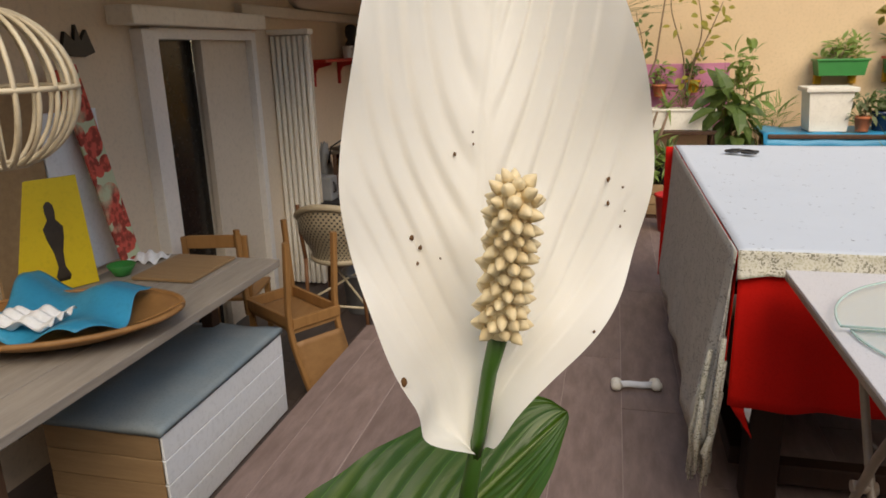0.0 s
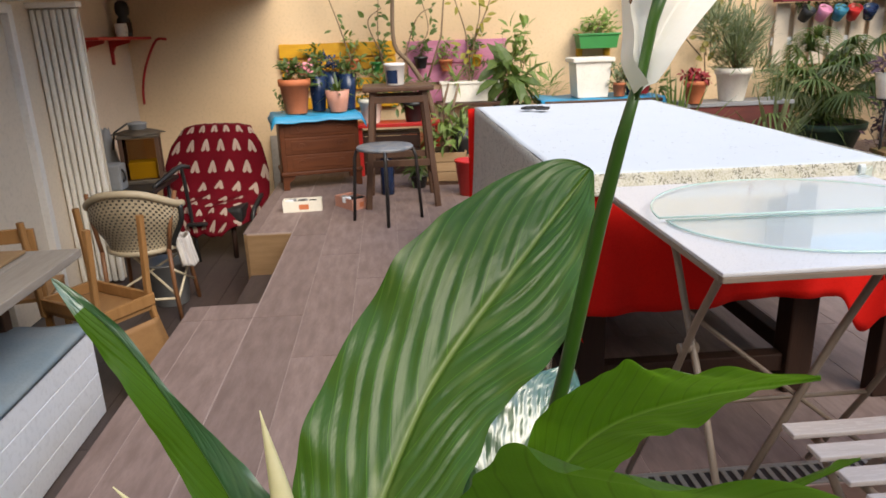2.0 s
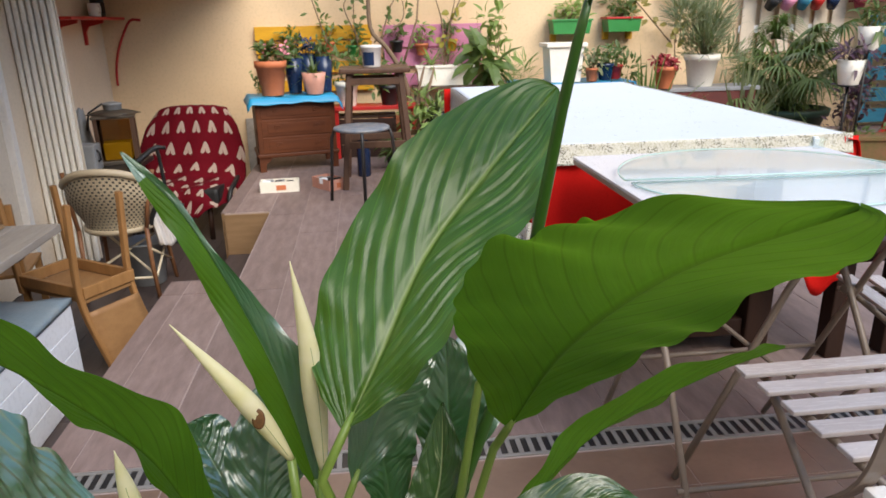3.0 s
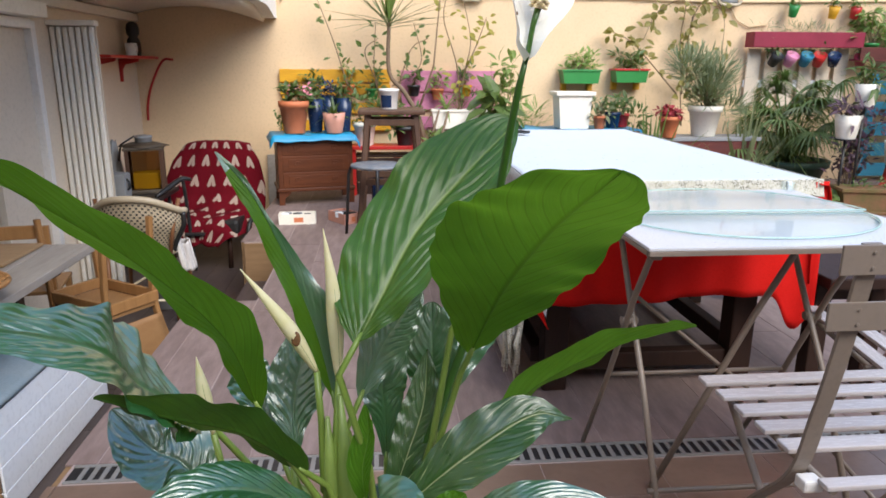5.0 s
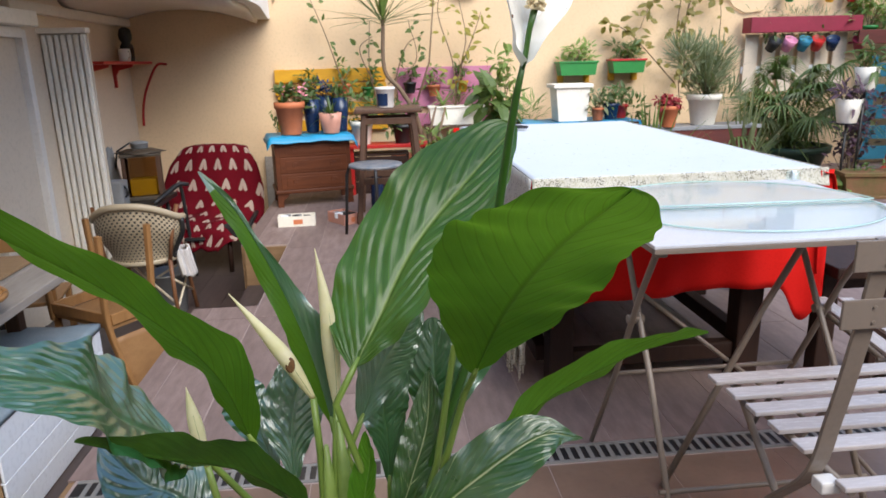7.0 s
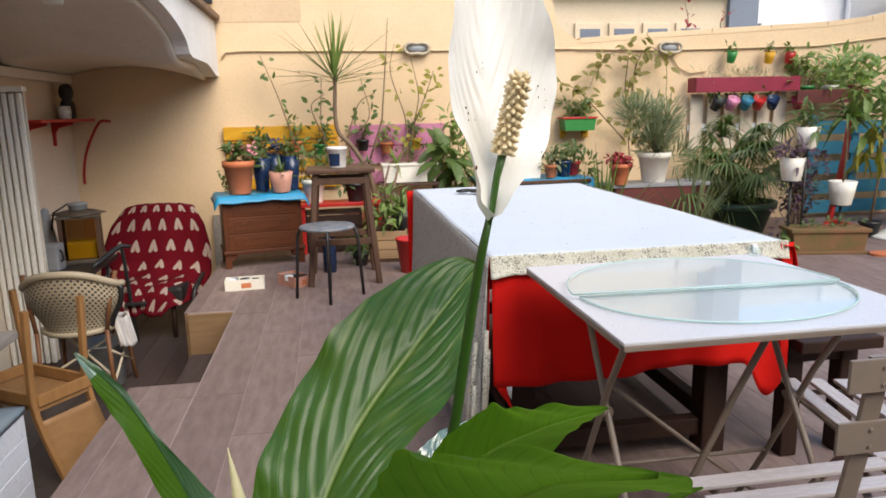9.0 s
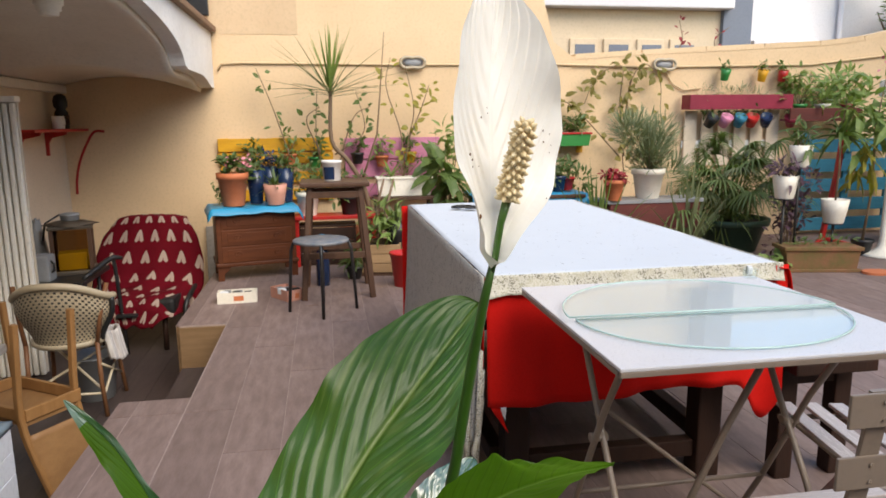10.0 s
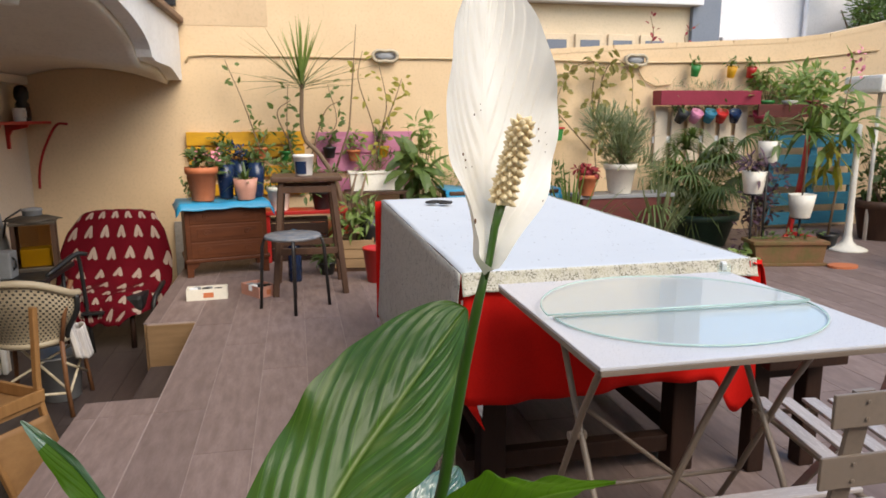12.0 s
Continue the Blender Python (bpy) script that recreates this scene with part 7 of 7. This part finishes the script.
# pots on the red garden bench
M_RUST = surface("dark_red_wood", (0.12, 0.022, 0.016), (0.085, 0.018, 0.014), 0.6, 4.0, 40.0, (1, 6, 6), 0.3)
gb_ = thing("garden_bench", (2.82, 5.62, 0), "low dark red bench carrying pots", "bench")
part("seat", B((0, 0, 0.525), (0.86, 0.30, 0.03), 0.004), M_GREY, gb_)
part("front", B((0, -0.13, 0.40), (0.80, 0.02, 0.22), 0.004), M_RUST, gb_)
for sx in (-1, 1):
    part("leg", B((sx * 0.38, 0, 0.255), (0.05, 0.26, 0.51), 0.004), M_RUST, gb_)
wp = potted("white_pot", (2.80, 5.60, 0.541), 0.135, 0.25, M_POTWHITE, "large cream pot with bushy grey-green lavender")
leaves(wp, (0, 0, 0.42), (0.37, 0.26, 0.27), 1700, 0.10, 0.011, M_GARDENGREY, 161, 22, (0, 0, 0.22), up=0.9, bend=0.15)
tagged(part("sprig", rosette((0, 0, 0.28), 70, 0.46, 0.010, 0.25, 162, (0.05, 0.9)), M_GARDENGREY, wp), kind="stuff")
tp = potted("terracotta_pot", (2.455, 5.50, 0.541), 0.085, 0.17, M_TERRA, "terracotta pot with dark red leaves")
leaves(tp, (0, 0, 0.19), (0.09, 0.08, 0.05), 140, 0.05, 0.03, M_REDFLOWER, 165, 4, (0, 0, 0.14))
for k, (x, y) in enumerate(((3.14, 5.72), (2.28, 5.62))):
    e = thing("sword_plant", (x, y - 0.2, 0), "clump of long sword-shaped leaves", "plant", "sword plants")
    part("foliage", rosette((0, 0, 0.05), 34, 0.78, 0.035, 0.35, 170 + k, (0.05, 0.75)), M_GARDENGREY if k == 0 else M_GARDEN, e)


# fan palm in the dark green pot
def fan(bm, c, way, n, ln, wd, seed):
    """A fan of narrow leaflets at the end of a stalk."""
    rnd = random.Random(seed)
    way = Vector(way).normalized()
    s = way.cross(Vector((0, 0, 1))).normalized()
    n2 = s.cross(way).normalized()
    for i in range(n):
        a = radians(-100 + 200 * i / (n - 1))
        d = way * math.cos(a) + s * math.sin(a) + n2 * 0.15
        strap(bm, c, d, ln * (0.75 + 0.25 * math.cos(a)) * rnd.uniform(0.9, 1.1), wd, 0.75, rnd)


M_PALM = leafy("palm_leaf", (0.105, 0.155, 0.045), (0.150, 0.205, 0.070), 0.5, 0.35)
palm = potted("fan_palm", (3.79, 5.92, 0), 0.33, 0.30, M_GREENPOT, "fan palm in a wide dark green pot")
rnd = random.Random(181)
bst, bfn, bfp = bmesh.new(), bmesh.new(), bmesh.new()
for i in range(26):
    a, e = i * 2.39996, rnd.uniform(0.15, 1.25)
    way = Vector((math.cos(a) * math.sin(e), math.sin(a) * math.sin(e) * 0.8, math.cos(e)))
    ln_ = rnd.uniform(0.48, 0.82)
    tip = Vector((0, 0, 0.30)) + way * ln_ - Vector((0, 0, 0.10 * math.sin(e)))
    tube(bst, [(0, 0, 0.28), Vector((0, 0, 0.30)) + way * ln_ * 0.5, tip], [0.008, 0.006, 0.004], 5)
    fan(bfp if i in (3, 8, 11, 16, 21) else bfn, tip, way + Vector((0, -0.25, -0.45)), 21, rnd.uniform(0.30, 0.42), 0.022, 200 + i)
for c, way, ln_ in (((-0.10, -0.24, 0.74), (-0.2, -0.75, 0.5), 0.27), ((0.20, -0.20, 0.62), (0.3, -0.7, 0.3), 0.24), ((-0.36, -0.12, 0.56), (-0.6, -0.5, 0.2), 0.28)):
    tube(bst, [(0, 0, 0.28), Vector(c) * 0.55 + Vector((0, 0, 0.2)), c], [0.008, 0.006, 0.004], 5)
    fan(bfp, c, way, 23, ln_, 0.026, 230 + int(100 * ln_))
part("stem", bst, M_STALK, palm)
tagged(part("frond", bfn, M_PALM, palm), kind="stuff")
tagged(part("pale_frond", bfp, M_GARDENGREY, palm, "pale silvery fan leaves"), kind="stuff")
leaves(palm, (0, -0.04, 0.52), (0.46, 0.32, 0.28), 900, 0.20, 0.013, M_PALM, 190, 0, up=-0.1, bend=0.7)
leaves(thing("low_shrub", (3.60, 4.98, 0), "small clump of bright green leaves on the floor", "shrub"), (0, 0, 0.06), (0.16, 0.10, 0.06), 70, 0.07, 0.05, M_GARDENLIGHT, 193, 4, (0, 0, 0.0))

# magenta shelf, white pallet and hanging pots
ms = thing("magenta_shelf", (4.15, W - 0.10, 1.29), "magenta planter shelf on the boundary wall", "shelf")
part("front", B((0, -0.08, 0.07), (1.10, 0.02, 0.14), 0.004), M_MAGENTA, ms)
part("bottom", B((0, 0.0, 0.01), (1.08, 0.14, 0.02), 0.003), M_MAGENTA, ms)
for sx in (-1, 1):
    part("end", B((sx * 0.54, 0.005, 0.07), (0.02, 0.148, 0.14), 0.003), M_MAGENTA, ms)
leaves(ms, (0, 0, 0.16), (0.55, 0.06, 0.06), 160, 0.09, 0.008, M_GARDENGREY, 201, 0, up=0.7)
wpal = thing("white_pallet", (4.15, W - 0.03, 0.85), "whitewashed upright pallet boards on the wall", "pallet")
for k in range(6):
    part("slat", B((-0.45 + k * 0.18, 0, 0.16), (0.13, 0.018, 0.54), 0.003), M_CREAM, wpal)
part("batten", B((0, 0.018, 0.10), (1.05, 0.016, 0.07), 0.002), M_WHITEWASH, wpal)
for k, (x, mm) in enumerate(((3.82, M_BLACK), (3.98, M_PINK), (4.14, M_BLUEPAL), (4.28, M_REDPAINT), (4.44, M_NAVY), (4.72, M_MAGENTA))):
    e = thing("hanging_pot", (x, W - 0.14, 1.13), "small coloured metal pot hanging on the wall", "flower pot", "hanging pots")
    part("pot", pot_shape(0.060, 0.12, False, 20), mm, e).matrix_basis = Matrix.Rotation(radians(38), 4, "X") @ Matrix.Rotation(radians(12 - 7 * k), 4, "Y")
    part("hook", T([(0, 0.0, 0.10), (0, 0.06, 0.15), (0, 0.10, 0.13)], 0.004, 6), M_BLACK, e)
    leaves(e, (0, -0.01, 0.13), (0.07, 0.05, 0.06), 26, 0.06, 0.02, M_GARDEN, 210 + k, 0)
for k, (x, z, mm) in enumerate(((4.00, 1.57, M_GREENPLASTIC), (4.40, 1.56, M_YELLOW), (4.62, 1.56, M_REDPAINT))):
    e = thing("hanging_pot", (x, W - 0.09, z), "bright tin pot hooked high on the wall", "flower pot", "hanging pots")
    part("pot", pot_shape(0.05, 0.11, False, 20), mm, e).matrix_basis = Matrix.Rotation(radians(16), 4, "X")
    part("hook", T([(0, 0.0, 0.09), (0, 0.05, 0.13), (0, 0.09, 0.11)], 0.004, 6), M_BLACK, e)
    leaves(e, (0.0, 0, 0.14), (0.06, 0.04, 0.05), 24, 0.05, 0.03, M_GARDEN, 220 + k, 0)

# plant rack with white pots, mossy trough, teal pallet
rack = thing("plant_rack", (3.86, 5.10, 0), "black steel plant rack with ring holders", "rack")
for x, y, h in ((-0.165, -0.05, 0.57), (0.025, 0.05, 0.807), (0.375, 0.05, 0.342)):
    part("post", T([(x, y, 0.0), (x, y, h)], 0.010, 8), M_BLACK, rack)
    part("ring", lathe(bmesh.new(), [(0.03, h - 0.012), (0.075, h - 0.010), (0.075, h), (0.03, h)], (x, y, 0), 24), M_BLACK, rack)
part("base", B((0.05, 0.05, 0.012), (0.66, 0.10, 0.024), 0.004), M_BLACK, rack)
for k, (x, y, z, r, h) in enumerate(((3.695, 5.05, 0.57, 0.098, 0.18), (3.885, 5.15, 0.807, 0.090, 0.175), (4.235, 5.15, 0.342, 0.108, 0.195))):
    e = potted("white_cylinder_pot", (x, y, z), r, h, M_POTWHITE, "smooth white cylinder pot on the black rack", rim=False, group="white rack pots")
    if k == 0:
        leaves(e, (0, 0, 0.20), (0.13, 0.10, 0.09), 110, 0.08, 0.022, M_PURPLE, 230, 6, (0, 0, 0.13), bend=0.6)
    if k == 1:
        leaves(e, (0, 0, 0.23), (0.10, 0.09, 0.10), 60, 0.13, 0.03, M_GARDEN, 231, 6, (0, 0, 0.13), bend=0.5)
    if k == 2:
        part("stem", T([(0, 0, 0.12), (0.01, 0, 0.45), (0, 0, 0.72)], 0.008, 6), M_TWIG, e)
        tagged(part("foliage", rosette((0, 0, 0.70), 34, 0.28, 0.05, 0.9, 233, (0.3, 1.6)), M_GARDEN, e), kind="stuff")
        tagged(part("top_foliage", crown((0.02, 0, 1.02), (0.24, 0.2, 0.22), 130, 0.11, 0.045, 234), M_GARDENLIGHT, e), kind="stuff")
        part("leader", T([(0, 0, 0.7), (0.02, 0, 1.0)], 0.006, 6), M_TWIG, e)
ps = thing("purple_shrub", (3.98, 5.35, 0), "dense purple-leaved shrub behind the rack", "shrub")
leaves(ps, (0, 0, 0.42), (0.20, 0.16, 0.36), 420, 0.05, 0.03, M_PURPLE, 240, 12, (0, 0, 0.0))
mt = thing("trough_planter", (3.955, 4.96, 0), "mossy clay trough planter on the floor", "planter", "", -12)
M_MOSS = surface("mossy_clay", (0.22, 0.095, 0.045), (0.12, 0.095, 0.026), 0.8, 9.0, 60.0, bump=0.5)
part("trough", prism([(-0.29, 0.19), (0.29, 0.19), (0.265, 0.02), (-0.265, 0.02)], "y", -0.11, 0.11), M_MOSS, mt)
part("lip", B((0, 0, 0.185), (0.61, 0.25, 0.03), 0.006), M_MOSS, mt)
part("saucer", B((0, 0, 0.012), (0.60, 0.26, 0.024), 0.006), M_MOSS, mt)
leaves(mt, (0, 0, 0.22), (0.28, 0.09, 0.05), 90, 0.04, 0.02, M_GARDEN, 245, 0)
tpal = pallet("teal_pallet", 4.85, 5.95, 0.05, 1.05, W - 0.16, M_BLUEPAL, "teal painted pallet standing against the wall", ((0.12, 0.13), (0.32, 0.13), (0.52, 0.13), (0.72, 0.13), (0.92, 0.13)))
rf = thing("red_trestle", (4.62, 5.75, 0), "red painted folding frame with a splayed foot", "trestle")
part("post", bar(bmesh.new(), [(0.0, 0, 0.10), (0.10, 0, 0.70), (0.14, 0, 1.22)], 0.05, 0.04, Vector((0, 1, 0))), M_REDPAINT, rf)
part("foot", bar(bmesh.new(), [(-0.18, -0.1, 0.02), (0.0, 0, 0.10), (0.30, -0.25, 0.02)], 0.045, 0.04, Vector((0, 0, 1))), M_REDPAINT, rf)
rsh = thing("red_wall_box", (5.05, W - 0.16, 1.18), "dark red planter box on the wall", "planter")
part("front", B((0, -0.06, 0.05), (0.80, 0.02, 0.13), 0.004), M_RUST, rsh)
part("bottom", B((0, 0.02, 0.0), (0.78, 0.16, 0.02), 0.003), M_MAGENTA, rsh)
for k, x in enumerate((-0.25, 0.02, 0.27)):
    e = potted("shelf_pot", (5.05 + x, W - 0.14, 1.195), 0.075, 0.14, (M_GREENPLASTIC, M_POTWHITE, M_MAGENTA)[k], "pot with light green foliage on the red wall box", group="wall box pots")
    leaves(e, (0, 0, 0.30), (0.22, 0.14, 0.20), 120, 0.09, 0.04, M_GARDENLIGHT, 250 + k, 8, (0, 0, 0.12))

# white pedestal lamp stand with a climbing money plant
ped = thing("pedestal_stand", (4.89, 5.33, 0), "white pedestal stand with a trumpet foot", "stand")
part("foot", lathe(bmesh.new(), [(0.165, 0.0), (0.17, 0.008), (0.14, 0.025), (0.08, 0.045), (0.045, 0.08), (0.032, 0.14), (0.028, 0.40), (0.024, 1.02), (0.026, 1.10), (0.01, 1.11)], (0, 0, 0), 36), M_POTWHITE, ped)
gp = potted("leafy_climber", (4.76, 5.42, 0), 0.09, 0.14, M_BLACK, "tall plant with long yellowing leaves beside the stand")
part("stem", T([(0, 0, 0.12), (0.05, 0, 0.6), (0.02, 0, 1.1), (0.08, 0, 1.55)], [0.012, 0.010, 0.008, 0.004], 7), M_TWIG, gp)
tagged(part("foliage", crown((0.05, 0, 1.18), (0.24, 0.16, 0.36), 90, 0.20, 0.07, 260, bend=0.7), M_GARDENLIGHT, gp), kind="stuff")
tagged(part("yellow_leaves", crown((-0.12, -0.02, 0.82), (0.12, 0.10, 0.22), 18, 0.24, 0.07, 261, up=-1.2, bend=0.2), M_AUTUMN, gp), kind="stuff")
tagged(part("flower_tips", crown((0.12, 0, 1.62), (0.10, 0.06, 0.14), 26, 0.04, 0.03, 262), M_BLOSSOM, gp), kind="stuff")
for k, (x, y, r, h) in enumerate(((5.62, 5.75, 0.24, 0.38), (6.3, 5.6, 0.2, 0.34))):
    e = potted("large_clay_pot", (x, y, 0), r, h, M_BROWNWOOD if k == 0 else M_TERRA, "large brown clay pot with a leafy bush", group="large clay pots")
    leaves(e, (0, 0, h + 0.34), (0.32, 0.28, 0.38), 420, 0.09, 0.045, M_GARDEN, 270 + k, 10, (0, 0, h * 0.8))
pad = tagged(part("clay_tile", prism([(0.12 * math.cos(i * math.pi / 10), 0.085 * math.sin(i * math.pi / 10)) for i in range(20)], "z", 0.0, 0.018), M_TERRA), "flat terracotta saucer lying on the floor", "saucer")
pad.location = (4.31, 4.72, 0.001)
tagged(part("clear_canopy", B((5.42, 5.7, 1.46), (0.42, 0.45, 0.16), 0.03), M_PVC), "grey translucent cover folded on a frame", "cover")
tagged(part("cover_post", T([(5.42, 5.7, 0.0), (5.42, 5.7, 1.38)], 0.018, 8), M_POTWHITE), "cream metal post under the folded cover", "post")
dchair = thing("dark_stool", (4.98, 4.35, 0), "dark wooden stool at the side of the yard", "stool", "", 15)
part("seat", B((0, 0, 0.43), (0.34, 0.34, 0.035), 0.008), M_DARKWOOD, dchair)
for sx in (-1, 1):
    for sy in (-1, 1):
        part("leg", B((sx * 0.14, sy * 0.14, 0.206), (0.04, 0.04, 0.412), 0.004), M_DARKWOOD, dchair)

# cable and wall lamps
part("cable", T([(-0.79, W - 0.012, 1.66), (-0.76, W - 0.012, 1.715), (-0.60, W - 0.012, 1.725), (0.8, W - 0.012, 1.715), (2.4, W - 0.012, 1.72), (3.3, W - 0.004, 1.70), (5.0, W - 0.004, 1.73), (6.2, W - 0.004, 1.86)], 0.011, 8), M_CABLE, bpy.data.objects["wall_north"], "painted cable along the wall")
for x, z in ((0.93, 1.73), (3.39, 1.72)):
    e = thing("wall_lamp", (x, W, z), "oval bulkhead wall lamp with a cream guard", "lamp", "wall lamps")
    part("base", B((0, -0.012, 0), (0.20, 0.024, 0.09), 0.010), M_GREY, e)
    part("glass", lathe(bmesh.new(), [(0.085, 0.0), (0.08, 0.02), (0.06, 0.036), (0.02, 0.042)], (0, 0, 0), 24), M_GREY, e).matrix_basis = Matrix.Translation((0, -0.022, -0.004)) @ Matrix.Rotation(radians(90), 4, "X") @ Matrix.Diagonal((1, 0.5, 1, 1))
    part("guard", T([(0.112 * math.cos(a), -0.055, 0.058 * math.sin(a) * (0.72 + 0.45 * abs(math.cos(a)))) for a in [i * math.pi / 20 for i in range(41)]], 0.015, 8), M_CREAMLAMP, e, "cream figure-of-eight guard")
part("cable_drop", T([(3.42, W - 0.01, 1.66), (3.50, W - 0.01, 1.54), (3.62, W - 0.01, 1.48), (3.8, W - 0.01, 1.50)], 0.008, 6), M_CABLE, bpy.data.objects["wall_boundary"])

# ---- beyond the wall ----
hs = thing("apartment_house", (0, 12.0, 0), "beige apartment house with a balcony slab and small windows", "house")
part("wall", B((3.0, 2.0, 1.35), (8.6, 4.0, 4.2), 0.02), M_FARWALL, hs)
part("balcony", B((4.2, -0.10, 3.20), (6.2, 0.36, 0.20), 0.02), M_FARWHITE, hs, "white balcony slab")
part("upper_wall", B((3.0, 2.3, 5.0), (8.6, 3.6, 3.0), 0.02), M_FARWALL, hs)
for k in range(4):
    x = 4.62 + k * 0.62
    wv = part("window", B((x, 0.0, 2.42), (0.50, 0.10, 0.36), 0.008), M_FARWALL, hs, "small window with a white frame")
    part("pane", B((x + 0.02, -0.045, 2.38), (0.36, 0.03, 0.24), 0.0), M_FARBLUE, wv)
    part("sill", B((x, -0.06, 2.23), (0.54, 0.10, 0.03), 0.004), M_FARWHITE, wv)
part("corner_strip", B((7.48, 0.2, 2.6), (0.56, 0.6, 6.5), 0.01), M_FARBLUE, hs, "slate blue corner of the facade")
wh = thing("white_house", (10.6, 13.2, 0), "plain white house with an awning box", "house")
part("wall", B((0, 1.5, 1.8), (5.6, 3.0, 5.6), 0.02), M_FARWHITE, wh)
part("awning", B((-1.4, -0.25, 2.60), (1.7, 0.5, 0.18), 0.02), M_FARWHITE, wh, "white awning box")
part("downpipe", T([(-0.1, -0.08, 0.0), (-0.1, -0.08, 4.6)], 0.05, 8), M_FARWHITE, wh)
tree = thing("street_tree", (11.75, 12.5, -0.9), "leafy street tree beyond the boundary wall", "tree")
part("trunk", T([(0, 0, 0), (0.1, 0, 1.6), (0, 0, 2.8)], [0.18, 0.14, 0.10], 10), M_BARK, tree)
part("limbs", twigs((0, 0, 2.5), (0, 0, 4.1), (1.0, 0.45, 0.8), 14, 0.04, 301), M_BARK, tree)
tagged(part("crown", crown((0, 0, 4.25), (1.25, 0.5, 0.85), 3200, 0.13, 0.07, 302), M_GARDEN, tree), kind="stuff")
fl = climber("bougainvillea", (3.55, W + 0.12, 1.80), [[(0, 0, 0), (0.1, 0, 0.16), (0.06, 0, 0.36)], [(0.5, 0, 0), (0.45, 0, 0.18), (0.6, 0, 0.30)]], 9, 0.05, 0.035, M_REDFLOWER, 310, "red flowering twigs above the wall")


# ---- floor pieces ----
def plank_mesh(name, sx, sy, th=0.006):
    bm = B((0, 0, 0), (sx, sy, th), 0.0)
    me = bpy.data.meshes.new(name)
    bm.to_mesh(me)
    bm.free()
    return me


def lay(name, parent, material, xs, ys0, ys1, w, ln, z, offset):
    me = plank_mesh(name, w - 0.003, ln - 0.003)
    me.materials.append(material)
    cut = {}
    k = 0
    for i, x in enumerate(xs):
        y = ys0 - (offset * (i % 3)) % ln
        while y < ys1:
            a, b = max(y, ys0), min(y + ln, ys1)
            if b - a > 0.03:
                d = round(b - a, 3)
                if abs(d - ln) < 0.002:
                    m = me
                else:
                    if d not in cut:
                        cut[d] = plank_mesh(name, w - 0.003, d - 0.003)
                        cut[d].materials.append(material)
                    m = cut[d]
                ob = new(name, m)
                ob.parent = parent
                ob.location = (x, (a + b) / 2, z)
                k += 1
            y += ln
    return k


lay("plank", floor, M_PLANK, [-0.415 + 0.21 * i for i in range(42)], 1.75, W, 0.21, 1.24, -0.0025, 0.41)
lay("plank", floor, M_PLANK, [-0.628], 1.75, 3.157, 0.21, 1.24, -0.0025, 0.41)
lay("plank", floor, M_PLANK, [-0.628], 4.333, W, 0.21, 1.24, -0.0025, 0.41)
lay("nosing", floor, M_PLANK, [-0.779], 1.75, 3.157, 0.090, 1.24, -0.0025, 0.41)
lay("nosing", floor, M_PLANK, [-0.779], 4.333, W, 0.090, 1.24, -0.0025, 0.41)
lay("tile", floor, M_TILE, [-0.635 + 0.33 * i for i in range(13)], -0.5, 1.648, 0.33, 0.33, -0.0025, 0.0)
lay("nosing", floor, M_TILE, [-0.8125], -0.5, 1.648, 0.025, 0.66, -0.0025, 0.0)
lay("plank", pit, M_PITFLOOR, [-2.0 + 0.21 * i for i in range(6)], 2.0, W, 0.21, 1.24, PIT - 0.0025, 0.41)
